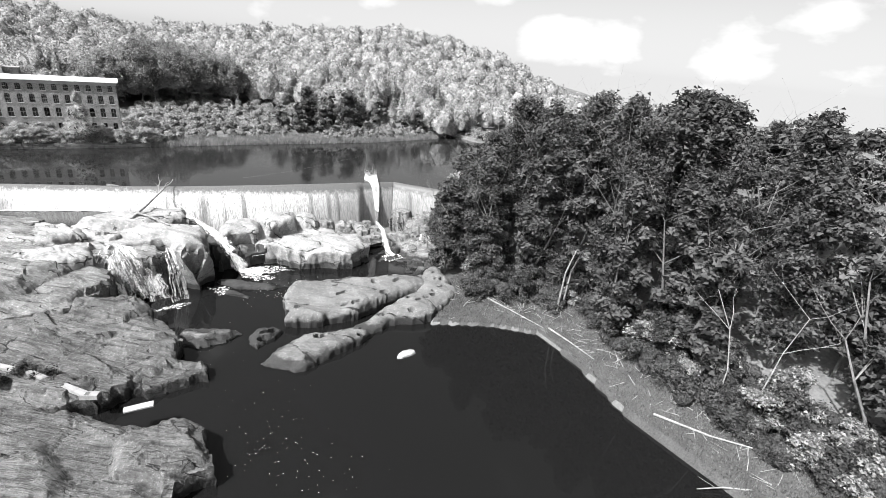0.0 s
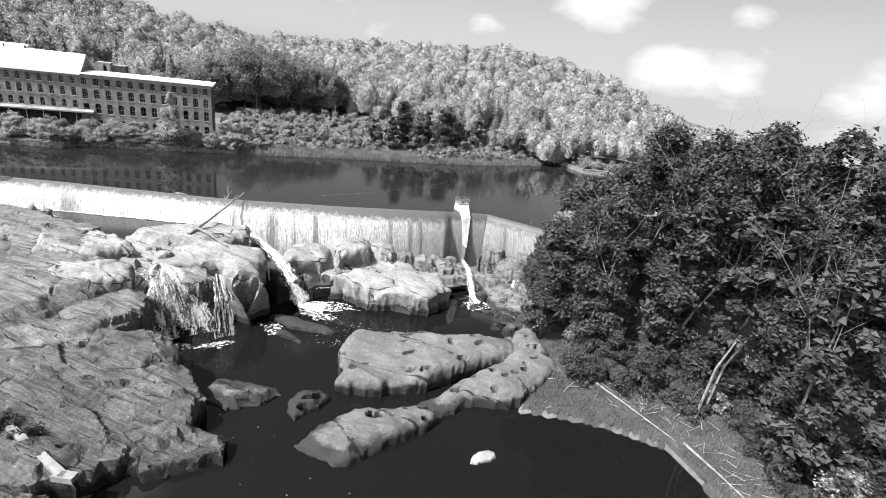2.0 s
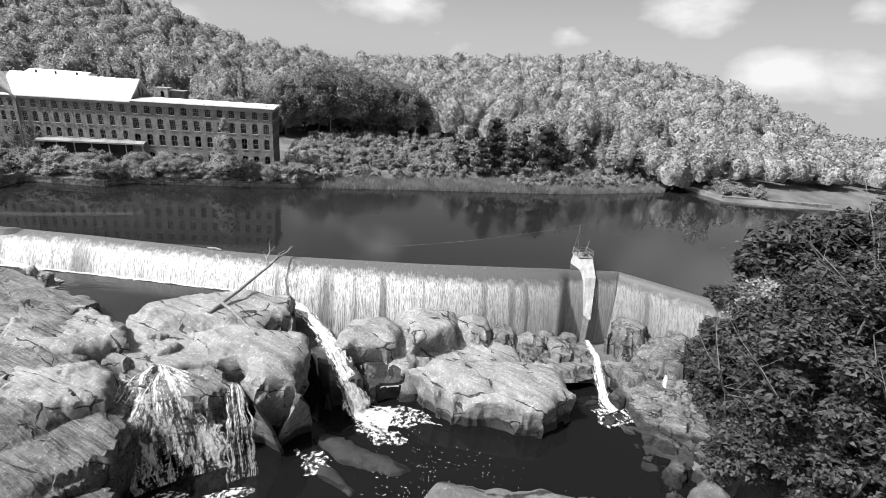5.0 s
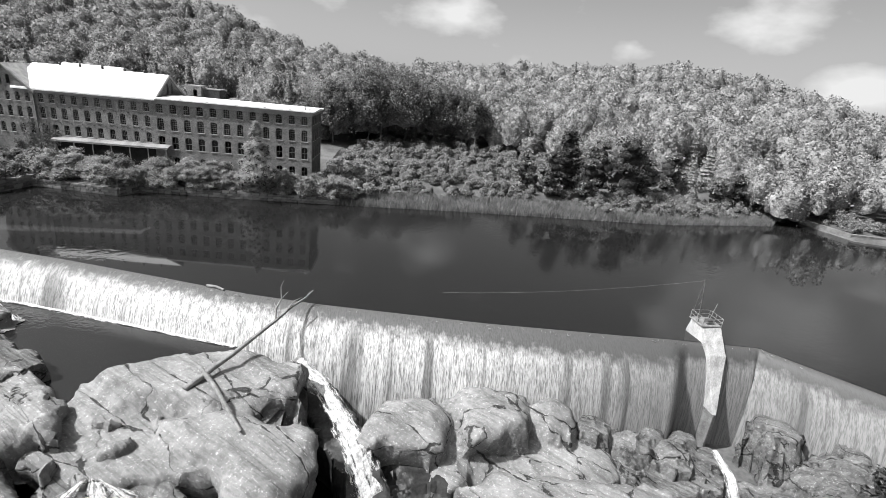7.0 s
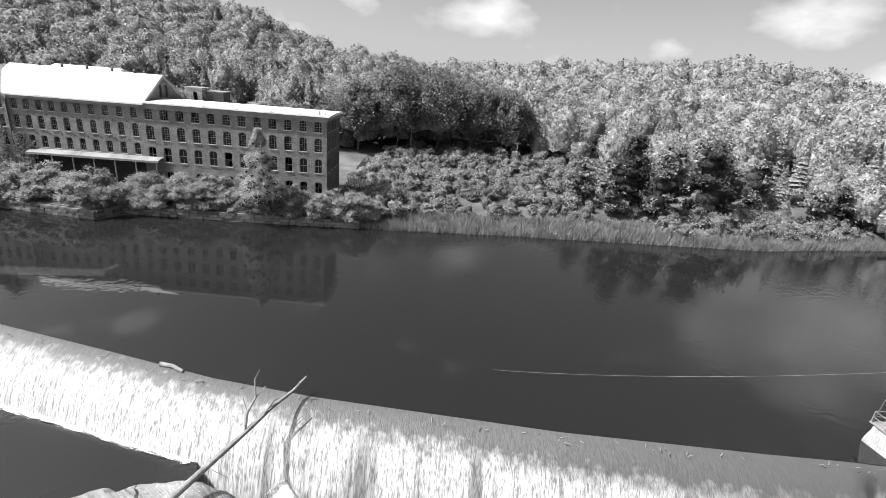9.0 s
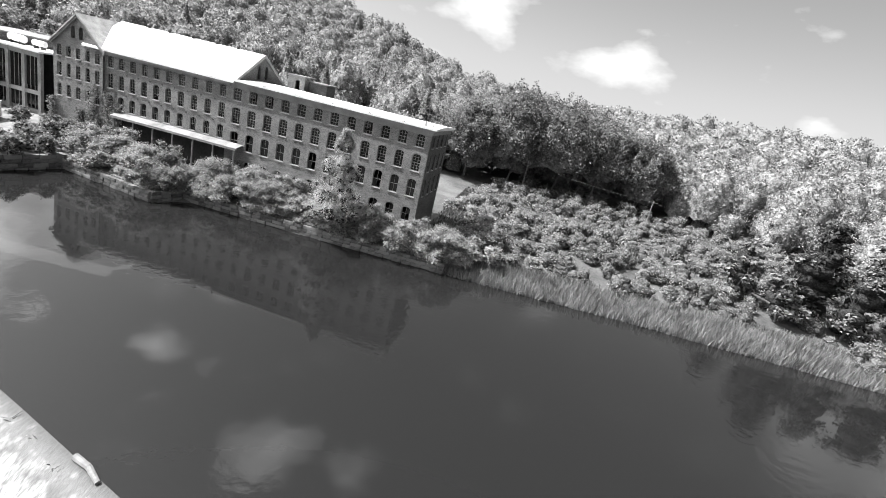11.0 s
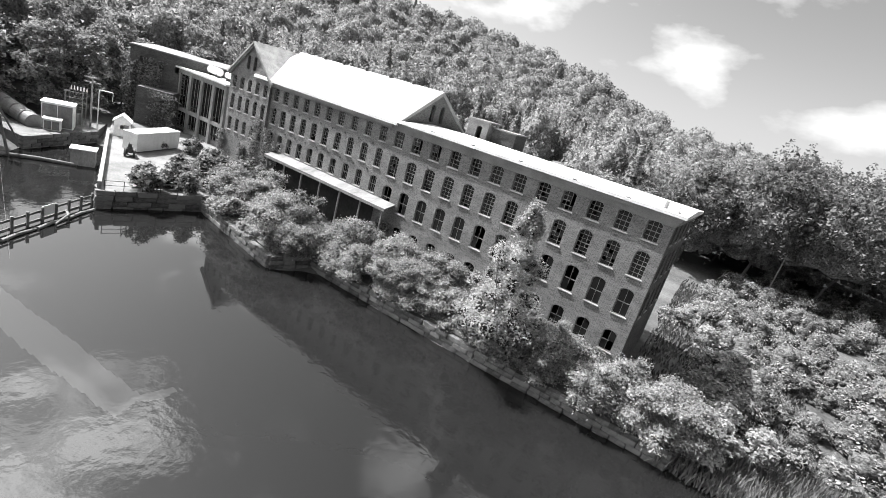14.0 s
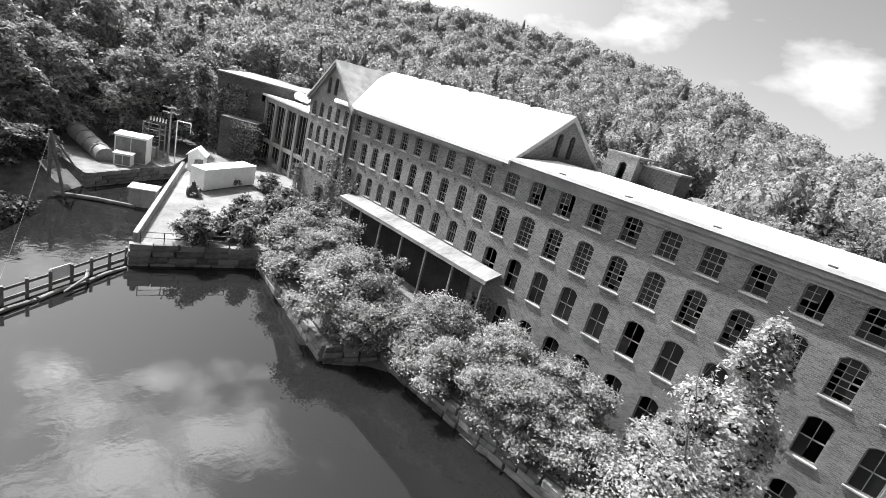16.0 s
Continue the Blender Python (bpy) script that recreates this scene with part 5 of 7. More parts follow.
def blades(name, count, pick, height, width, mat, label, seed):
    """Upright stems, each a narrow bent blade."""
    r = np.random.default_rng(seed)
    p = pick(r, count)
    z = ground_z(p[:, 0], p[:, 1])
    base = np.c_[p, np.maximum(z, POOL_Z if name == "weeds" else 0.0) - 0.1]
    h = height * r.uniform(0.55, 1.15, len(p))
    a = r.uniform(0, 6.3, len(p))
    side = np.c_[np.cos(a), np.sin(a), 0 * a] * (width * r.uniform(0.6, 1.4, len(p)))[:, None]
    top = base + np.c_[r.normal(size=len(p)) * 0.25 * h, r.normal(size=len(p)) * 0.25 * h, h]
    v = np.stack([base - side, base + side, top + side * 0.3, top - side * 0.3], 1)
    ob = new(name, raw_mesh(name, v.reshape(-1, 3), np.arange(4 * len(p)).reshape(-1, 4), [mat]))
    return tagged(ob, label, "grass", kind="stuff")


def reed_spot(r, n):
    x, y = r.uniform(6, 152, n), r.uniform(-9, 24, n)
    d = -inside(RESERVOIR, x, y)
    return np.stack([x, y], 1)[(d > -0.8) & (d < np.where(x < 75, 9, 5))]


def weed_spot(r, n):
    x, y = r.uniform(50, 92, n), r.uniform(-210, -112, n)
    d = -inside(POOL, x, y)
    return np.stack([x, y], 1)[(d > 0.3) & (d < 11) & (r.random(n) < 0.35 + 0.06 * d)]


blades("reeds", 90000, reed_spot, 1.5, 0.08, M_reed, "pale reeds along the water's edge", 31)
def slope_spot(r, n):
    x, y = r.uniform(1.5, 20, n), r.uniform(2, 60, n)
    return np.stack([x, y], 1)[r.random(n) < 0.35 + 0.65 * vnoise(x * 0.3, y * 0.3, 5)]


blades("grass", 16000, slope_spot, 0.7, 0.12, M_weed, "rough grass on the slope by the mill's end wall", 33)
blades("weeds", 120000, weed_spot, 0.6, 0.1, M_weed, "low weeds on the gravel bank", 32)

# gravel of the inner bank
bx, by = np.meshgrid(np.arange(48, 95, 1.0), np.arange(-214, -104, 1.0), indexing="ij")
bd = -inside(POOL, bx, by)
bf = grid_faces(*bx.shape)
bf = bf[((bd > -1.5) & (bd < 13)).ravel()[bf].all(1)]
bz = ground_z(bx, by) + 0.12
tagged(new("gravel_bank", raw_mesh("gravel_bank", np.stack([bx, by, bz], -1).reshape(-1, 3), bf, [M_beach], True)), "gravel and silt bank round the pool", "ground", kind="structure")


def limb_mesh(r, height, lean, spread, branches, base, depth=2, thick=0.45):
    """A tapered trunk with limbs, as one mesh."""
    bm = bmesh.new()

    def grow(a, d, length, radius, level):
        b = a
        for i in range(3):
            q = radius * (1 - 0.25 * i)
            d2 = (d + Vector(r.normal(size=3)) * 0.13).normalized()
            e = b + d2 * length / 3
            bar(bm, b, e, q, q * 0.75, 6 if level == 0 else 5)
            if level < depth and i > 0:
                for _ in range(branches if level == 0 else 2):
                    side = Vector((r.normal(), r.normal(), r.uniform(0.1, 0.9))).normalized()
                    grow(e, (d2 * 0.5 + side * spread).normalized(), length * r.uniform(0.35, 0.55), q * thick, level + 1)
            b, d = e, d2

    grow(Vector((0, 0, -0.6)), Vector((lean[0], lean[1], 1)).normalized(), height, base, 0)
    return bm


def gz(x, y):
    return float(ground_z(np.array([float(x)]), np.array([float(y)]))[0])


def tree(x, y, z, height, radius, seed, mat, label, lobes=14, leaves=1500, size=0.5, trunk=0.3, group="", clear=0.3, cone=False, name="tree", shrink=0.62, core=None, dome=False):
    """A broadleaf tree: trunk with limbs, and a crown of leaf sprays on uneven lobes."""
    r = np.random.default_rng(seed)
    t = empty(name, pose(x, y, z), label, "tree", group)
    part("trunk", limb_mesh(r, height * (0.58 if cone else 0.7), (r.normal() * 0.06, r.normal() * 0.06), 0.8, 2, trunk, 2 if height > 9 else 1), M_bark, t)
    base = height * clear
    v, f, cv, cf = hill_crown(seed + 1000, radius, height - base, leaves, size, 3, 1.45) if dome else crown_kind(seed + 1000, radius, height - base, lobes, leaves, size, cone, shrink)
    crown = new("crown", raw_mesh("crown", v + (0, 0, base), f, [mat]))
    crown.parent = t
    # added core; its darker tone holds the crown's inner shade
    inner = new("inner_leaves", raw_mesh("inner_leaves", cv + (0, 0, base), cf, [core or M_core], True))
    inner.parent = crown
    return t


# trees of the right bank
BANK = [(67.5, -108, 11.5, 6), (74, -98, 8.5, 6), (78, -110, 22.5, 8), (72, -118, 20, 6.5), (84, -124, 32.5, 8.5), (90, -106, 30.5, 9), (94, -136, 35.5, 7.5),
        (88, -146, 31, 8), (100, -122, 34, 9), (98, -156, 36, 7), (91, -164, 30, 8), (104, -170, 34, 8), (93, -178, 27, 8), (110, -148, 37.5, 8), (112, -186, 30, 8), (81, -92, 8.5, 5.5),
        (100, -98, 30.5, 9), (116, -110, 34, 9.5), (92, -192, 22, 7), (122, -165, 30, 9), (80, -100, 14, 6), (89, -90, 9.5, 6), (79, -87, -1.5, 3.6), (86, -81, 0.5, 4)]
for i, (x, y, top, rad) in enumerate(BANK):
    g = float(ground_z(np.array([x * 1.0]), np.array([y * 1.0]))[0])
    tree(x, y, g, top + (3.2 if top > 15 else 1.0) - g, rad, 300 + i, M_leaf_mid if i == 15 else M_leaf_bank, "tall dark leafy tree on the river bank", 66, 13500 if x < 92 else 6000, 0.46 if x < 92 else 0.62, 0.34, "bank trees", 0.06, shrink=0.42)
r = np.random.default_rng(77)
n = 0
while n < 60:
    x, y = r.uniform(58, 92), r.uniform(-208, -92)
    d = float(inside(POOL, np.array([x]), np.array([y]))[0])
    if -19 < d < -9 and (y < -100 or x > 76):
        g = float(ground_z(np.array([x]), np.array([y]))[0])
        n += 1
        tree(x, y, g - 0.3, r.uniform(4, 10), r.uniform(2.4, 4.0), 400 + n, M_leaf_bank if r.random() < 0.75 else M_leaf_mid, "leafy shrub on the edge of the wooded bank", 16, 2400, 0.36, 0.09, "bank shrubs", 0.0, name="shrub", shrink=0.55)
# the stand behind them
for i, (x, y, top) in enumerate(((128, -130, 32), (132, -150, 32), (118, -130, 32), (126, -186, 30), (108, -112, 29), (128, -112, 29), (140, -168, 32), (112, -98, 26), (130, -96, 26), (106, -200, 24), (120, -204, 26), (104, -84, 17), (96, -80, 10), (118, -84, 20), (144, -130, 34), (84, -136, 24), (80, -152, 20), (86, -160, 24), (82, -170, 18), (80, -126, 20), (98, -186, 26), (86, -196, 14), (150, -150, 34), (158, -120, 32), (150, -100, 28), (166, -150, 34), (140, -84, 20), (113, -138, 37), (104, -147, 37.5))):
    g = gz(x, y)
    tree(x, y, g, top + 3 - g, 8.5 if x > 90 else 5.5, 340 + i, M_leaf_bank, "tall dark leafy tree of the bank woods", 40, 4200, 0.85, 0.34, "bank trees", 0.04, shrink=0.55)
# tall maples behind the mill's corner
for i, (x, y, top, rad) in enumerate(((-14, 78, 20, 8), (-2, 73, 26, 9), (11, 74, 31, 10.5), (25, 77, 31, 10), (38, 80, 29, 9.5), (5, 88, 29, 10), (20, 90, 31, 10), (-26, 82, 20, 8), (51, 80, 27, 9), (33, 92, 30, 10))):
    g = gz(x, y)
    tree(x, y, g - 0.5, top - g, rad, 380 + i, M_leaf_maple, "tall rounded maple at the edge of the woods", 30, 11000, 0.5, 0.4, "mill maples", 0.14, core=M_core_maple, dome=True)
# trees round the intake, their leaves toned bright for back light
for i, (x, y, h, rad) in enumerate(((-95, -33, 12, 4.5), (-102, -29, 15, 5), (-104, -21, 15, 4.5), (-105, -13, 16, 4.5), (-105, -5, 15, 4), (-111, 1, 15, 4), (-113, 9, 15, 4.5), (-118, 2, 17, 4.5), (-108, 18, 17, 5), (-101, 24, 15, 4), (-113, -18, 18, 5), (-95, 28, 16, 4),
                                    (-92, -40, 11, 4.5), (-100, -42, 14, 5), (-108, -36, 15, 5), (-114, -28, 18, 5), (-115, -8, 19, 5), (-122, 8, 19, 5), (-104, 30, 18, 5), (-99, -26, 9, 3.6), (-108, -24, 16, 4.5), (-110, -10, 17, 4.5), (-120, -16, 20, 5))):
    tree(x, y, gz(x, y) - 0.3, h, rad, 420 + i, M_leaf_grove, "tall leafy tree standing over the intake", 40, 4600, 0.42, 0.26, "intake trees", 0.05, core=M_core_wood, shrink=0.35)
# bushes on the rocky end of the dam
for i, (x, y, h) in enumerate(((-84, -30, 5), (-88, -34, 6), (-80, -33, 4), (-92, -36, 7), (-86, -27, 4), (-78, -30, 3), (-96, -32, 8), (-90, -40, 7))):
    tree(x, y, gz(x, y) - 0.3, h, 2.6 + 0.1 * h, 460 + i, M_leaf_mid, "dense bush on the rocks at the dam's end", 16, 1500, 0.34, 0.08, "dam bushes", 0.0, name="shrub", shrink=0.8)
# lone trees on the far shore
for i, (x, y, h, w) in enumerate(((66, 12, 15, 4.2), (72, 16, 20, 5.0), (78, 13, 17, 4.6), (84, 20, 18, 5.0), (92, 16, 20, 6.5), (99, 20, 15, 5.0), (60, 18, 12, 3.6), (124, 18, 10, 3.6), (134, 22, 12, 4.5), (112, 26, 14, 5))):
    tree(x, y, float(ground_z(np.array([x * 1.0]), np.array([y * 1.0]))[0]), h, w, 500 + i, M_leaf_mid if i not in (4, 1) else M_leaf_bank, "full leafy tree beside the reeds", 26, 2200, 0.5, 0.25, "shore trees", 0.05, shrink=0.8)


# ---- mill ----
MILL = pose(0.4, -0.35, 0, 0, -1.0, -1.67)
FLAT = Matrix.Identity(4)


def arch(w, h, rise=0.28, n=5):
    """Outline of a window with a low arched head: base at z 0, centred on x 0."""
    pts = [(-w / 2, 0), (w / 2, 0)]
    for i in range(n + 1):
        q = i / n
        pts.append((w / 2 - w * q, h - rise + rise * math.sin(math.pi * (0.12 + 0.76 * q)) if 0 < i < n else h - rise))
    return pts


def pierced(outline, holes, thick, m):
    """A wall in the plane y 0, with openings through it; outline and holes as lists of x, z."""
    bm = bmesh.new()
    edges = []
    for loop in [outline] + holes:
        vs = [bm.verts.new((x, 0, z)) for x, z in loop]
        edges += [bm.edges.new((a, b)) for a, b in zip(vs, vs[1:] + vs[:1])]
    bmesh.ops.triangle_fill(bm, use_beauty=True, edges=edges)
    out = bmesh.ops.extrude_face_region(bm, geom=bm.faces[:])
    bmesh.ops.translate(bm, vec=(0, thick, 0), verts=[v for v in out["geom"] if isinstance(v, bmesh.types.BMVert)])
    bmesh.ops.recalc_face_normals(bm, faces=bm.faces[:])
    bm.transform(m)
    return bm


def solid(points, faces, m=FLAT):
    bm = bmesh.new()
    vs = [bm.verts.new(p) for p in points]
    for f in faces:
        bm.faces.new([vs[i] for i in f])
    bmesh.ops.recalc_face_normals(bm, faces=bm.faces[:])
    bm.transform(m)
    return bm


def prism(profile, y0, y1, m=FLAT):
    """A profile of x, z drawn out along y."""
    n = len(profile)
    pts = [(x, y0, z) for x, z in profile] + [(x, y1, z) for x, z in profile]
    return solid(pts, [list(range(n)), list(range(2 * n - 1, n - 1, -1))] + [[i, (i + 1) % n, n + (i + 1) % n, n + i] for i in range(n)], m)


def prism_x(profile, x0, x1, m=FLAT):
    n = len(profile)
    pts = [(x0, y, z) for y, z in profile] + [(x1, y, z) for y, z in profile]
    return solid(pts, [list(range(n)), list(range(2 * n - 1, n - 1, -1))] + [[i, (i + 1) % n, n + (i + 1) % n, n + i] for i in range(n)], m)


M_sash = material("peeling_sash_paint", 0.12, 0.26, scale=1.5, fine=8, rough=0.8)
M_canopy = material("weathered_sheet_roof", 0.1, 0.24, scale=0.4, fine=9, rough=0.8, stretch=(1, 0.3, 1))
PANES = {}


def window_kind(w, h, cols, rows, parent, broken, seed):
    """An arched sash window set back in its opening: frame, glazing bars, glass and a stone sill."""
    r = np.random.default_rng(seed)
    outer, inner = arch(w, h), arch(w - 0.18, h - 0.16)
    bm = bmesh.new()
    a = [bm.verts.new((x, 0.16, z)) for x, z in outer]
    b = [bm.verts.new((x, 0.16, z + 0.07)) for x, z in inner]
    for i in range(len(a)):
        j = (i + 1) % len(a)
        bm.faces.new((a[i], a[j], b[j], b[i]))
    ex = bmesh.ops.extrude_face_region(bm, geom=bm.faces[:])
    bmesh.ops.translate(bm, vec=(0, 0.12, 0), verts=[v for v in ex["geom"] if isinstance(v, bmesh.types.BMVert)])
    win = part("window", bm, M_sash, parent)
    bm = bmesh.new()
    for i in range(1, cols):
        x = -w / 2 + w * i / cols
        z0 = 0.05 if r.random() > broken else h * r.uniform(0.2, 0.5)
        box(bm, x - 0.025, 0.19, z0, x + 0.025, 0.23, h - 0.12)
    for i in range(1, rows):
        z = (h - 0.1) * i / rows
        x1 = w / 2 - 0.05 if r.random() > broken else r.uniform(-0.3, 0.5) * w
        t = 0.05 if i == rows // 2 else 0.022
        box(bm, -w / 2 + 0.05, 0.185, z - t, x1, 0.235, z + t)
    part("sash", bm, M_sash, win)
    pw, ph = w / cols, (h - 0.12) / rows
    for i in range(cols):
        for j in range(rows):
            if r.random() > broken * 0.8:
                key = "pane_%d_%d" % (round(pw * 1000), round(ph * 1000))
                if key not in PANES:
                    PANES[key] = bpy.data.meshes.new("pane")
                    bm = boxes((-pw / 2 + 0.01, -0.004, 0.01, pw / 2 - 0.01, 0.004, ph - 0.01))
                    bm.to_mesh(PANES[key])
                    bm.free()
                    PANES[key].materials.append(M_glass)
                ob = new("pane", PANES[key])
                ob.parent = win
                ob.matrix_basis = pose(-w / 2 + pw * (i + 0.5), 0.21, ph * j, r.normal() * 1.5, 0, r.normal() * 1.5)
    bm = boxes((-w / 2 - 0.12, -0.1, -0.14, w / 2 + 0.12, 0.25, 0.0))
    bmesh.ops.bevel(bm, geom=bm.edges[:], offset=0.02, segments=1, affect="EDGES")
    part("sill", bm, M_sill, win, "pale granite sill")
    return win


M_sill = material("granite_sill", 0.2, 0.4, scale=2.0, fine=8, rough=0.8)
M_corbel = material("corbelled_brick", 0.16, 0.28, scale=0.4, fine=20, rough=0.9)

mill = empty("mill", MILL, "long derelict brick mill with rows of arched windows", "building")
ROWS_A = ((17.35, 2.15), (13.4, 2.8), (9.1, 2.95), (4.9, 2.35))
ROWS_B = ((17.45, 2.1), (13.9, 2.6), (10.35, 2.35))
open_a = [(-1.7 - 3.01 * k, z, 1.5, h) for k in range(12) for z, h in ROWS_A]


def holes(rows):
    return [[(x + p, z + q) for p, q in arch(w, h)] for x, z, w, h in rows]


EAVE, SPLIT, VALLEY, WEST = 20.0, -36.2, -61.6, -72.4
part("wall", pierced([(SPLIT, 1), (0, 1), (0, EAVE), (SPLIT, EAVE)], holes(open_a), 0.55, FLAT), M_brick, mill)
END = Matrix.Rotation(radians(90), 4, "Z")
open_e = [(2.2 + 3.2 * k, z, 1.3, h) for k in range(4) for z, h in ROWS_A[:3]]
# the end wall's shade is painted in with the darker brick
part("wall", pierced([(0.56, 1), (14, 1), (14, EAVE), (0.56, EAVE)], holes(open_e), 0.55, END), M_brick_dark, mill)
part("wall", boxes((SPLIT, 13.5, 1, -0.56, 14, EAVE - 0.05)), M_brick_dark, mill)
part("roof", prism_x([(-0.55, EAVE + 0.4), (-0.55, EAVE + 0.7), (7, EAVE + 1.05), (14.4, EAVE + 0.7), (14.4, EAVE + 0.4)], SPLIT + 1.0, 0.75), M_roof, mill, "flat white membrane roof")
part("cornice", boxes((SPLIT, -0.34, EAVE, 0.45, 14.2, EAVE + 0.4)), M_corbel, mill)
part("corbel_course", boxes((SPLIT, -0.14, EAVE - 0.4, 0.25, -0.003, EAVE)), M_corbel, mill)
part("corbel_course", boxes((0.003, -0.003, EAVE - 0.4, 0.25, 14.0, EAVE)), M_corbel, mill)
part("corbel_course", boxes((SPLIT, -0.06, EAVE - 0.62, 0.1, -0.003, EAVE - 0.4)), M_corbel, mill)
# floors and partitions painted near-black, so rooms behind the windows look unlit
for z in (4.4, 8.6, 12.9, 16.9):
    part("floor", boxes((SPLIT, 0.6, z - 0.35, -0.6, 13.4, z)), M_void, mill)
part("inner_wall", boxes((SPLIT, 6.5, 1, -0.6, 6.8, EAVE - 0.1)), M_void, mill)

# the older wing with the pitched roof, and its gabled end
OLD_X = (-37.65, -40.4, -43.1, -45.75, -48.35, -50.85, -53.3, -55.7, -58.05, -60.35)
open_b = [(x, z, 1.15, h) for x in OLD_X for z, h in ROWS_B]
part("wall", pierced([(VALLEY, 1), (SPLIT, 1), (SPLIT, EAVE - 0.05), (VALLEY, EAVE - 0.05)], holes(open_b), 0.55, FLAT), M_brick, mill)
open_t = [(-62.9 - 2.05 * k, z, 0.95, h - 0.15) for k in range(5) for z, h in ROWS_B] + [(-66.4, 20.9, 0.8, 2.1), (-68.1, 20.9, 0.8, 2.1)]
MID = (VALLEY + WEST) / 2
FRONT = Matrix.Translation((0, -0.25, 0))
part("wall", pierced([(WEST, 1), (VALLEY, 1), (VALLEY, EAVE - 0.1), (MID, 24.9), (WEST, EAVE - 0.1)], holes(open_t), 0.55, FRONT), M_brick, mill, "gabled brick end wall")
GAB = Matrix.Translation((SPLIT + 0.8, 0, 0)) @ Matrix.Rotation(radians(90), 4, "Z")
open_g = [(6.6, 21.3, 0.95, 2.4), (8.9, 21.3, 0.95, 2.4)]
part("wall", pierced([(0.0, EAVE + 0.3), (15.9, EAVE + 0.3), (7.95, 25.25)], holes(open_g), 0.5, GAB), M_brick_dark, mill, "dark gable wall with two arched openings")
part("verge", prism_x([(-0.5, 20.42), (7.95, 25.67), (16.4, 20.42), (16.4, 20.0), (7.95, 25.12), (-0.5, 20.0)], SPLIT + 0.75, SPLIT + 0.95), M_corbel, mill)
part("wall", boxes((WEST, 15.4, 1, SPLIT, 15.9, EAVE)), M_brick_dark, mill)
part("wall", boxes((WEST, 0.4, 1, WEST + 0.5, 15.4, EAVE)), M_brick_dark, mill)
SLOPE = [(-0.5, 20.05), (-0.5, 20.4), (7.95, 25.65), (16.4, 20.4), (16.4, 20.05), (7.95, 25.3)]
part("roof", prism_x(SLOPE, MID + 1.0, SPLIT + 0.72), M_roof, mill, "white pitched roof")
# Cross gable toned grey: weaker light on its slopes put into the colour.
part("roof", prism([(WEST - 0.5, 19.45), (WEST - 0.5, 19.77), (MID, 25.3), (VALLEY + 0.5, 19.77), (VALLEY + 0.5, 19.45), (MID, 24.92)], -0.7, 12.0), M_roof_grey, mill, "grey cross-gable roof with its weaker light toned in")
part("cornice", boxes((VALLEY, -0.34, EAVE - 0.35, SPLIT, -0.003, EAVE + 0.04)), M_corbel, mill)
part("corbel_course", boxes((VALLEY, -0.06, EAVE - 0.6, SPLIT, -0.003, EAVE - 0.35)), M_corbel, mill)
part("verge", prism([(WEST - 0.3, 19.5), (MID, 24.9), (VALLEY + 0.3, 19.5), (VALLEY + 0.3, 19.15), (MID, 24.55), (WEST - 0.3, 19.15)], -0.55, -0.26), M_corbel, mill)
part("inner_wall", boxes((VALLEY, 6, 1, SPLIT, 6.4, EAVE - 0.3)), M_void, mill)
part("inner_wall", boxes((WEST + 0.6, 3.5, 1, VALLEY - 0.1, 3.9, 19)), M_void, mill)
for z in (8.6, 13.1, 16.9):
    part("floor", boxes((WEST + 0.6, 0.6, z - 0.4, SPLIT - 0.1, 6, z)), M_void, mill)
for x in (-41.0, -45.5, -50.5, -55.5, -60.0):
    part("roof_vent", bars(((x, 7.95, 25.5), (x, 7.95, 26.05), 0.26, 0.26, 8), ((x, 7.95, 26.05), (x, 7.95, 26.35), 0.38, 0.1, 8)), M_dark, mill)
part("vent_pipe", bars(((-1.6, 1.0, 20.7), (-1.6, 1.0, 21.5), 0.2, 0.2, 8)), M_trim, mill)
part("drain_hatch", boxes((-1.1, 0.2, 20.7, -0.3, 1.2, 21.4)), M_white, mill)
for x in (-5.2, -11, -17.5, -24, -30):
    part("roof_curb", boxes((x, -0.5, 20.7, x + 0.5, -0.05, 20.8)), M_dark, mill)
# iron tie plates between the storeys
for k, x in enumerate((-39.1, -41.8, -44.5, -47.1, -49.6, -52.1, -54.5, -56.9)):
    for z in (16.75, 13.15):
        part("tie_plate", bars(((x, -0.06, z), (x, 0.02, z), 0.16, 0.16, 8)), M_dark, mill)
part("downpipe", bars(((VALLEY + 0.15, -0.45, 1.5), (VALLEY + 0.15, -0.45, 19.6), 0.09, 0.09, 8)), M_dark, mill)

kinds_a = {z: [window_kind(1.5, h, 3 if z > 10 else 2, 6 if 10 < z < 15 else 4 if z > 15 else 2, mill, b, 900 + i + int(z)) for i, b in enumerate((0.05, 0.22, 0.5))] for z, h in ROWS_A}
kinds_b = {z: [window_kind(1.15, h, 3, 5 if z > 11 else 2, mill, b, 930 + i + int(z)) for i, b in enumerate((0.08, 0.3, 0.6))] for z, h in ROWS_B}
kinds_t = {z: [window_kind(0.95, h - 0.15, 3, 5, mill, b, 960 + i + int(z)) for i, b in enumerate((0.1, 0.5))] for z, h in ROWS_B}
kinds_e = {z: [window_kind(1.3, h, 3, 5, mill, 0.3, 980 + int(z))] for z, h in ROWS_A[:3]}
pick = np.random.default_rng(44)
used = set()


def set_window(choice, place, rz):
    m = Matrix.Translation(place) @ Matrix.Rotation(radians(rz), 4, "Z")
    if choice.name in used:
        copy_thing(choice, m)
    else:
        used.add(choice.name)
        choice.matrix_basis = m


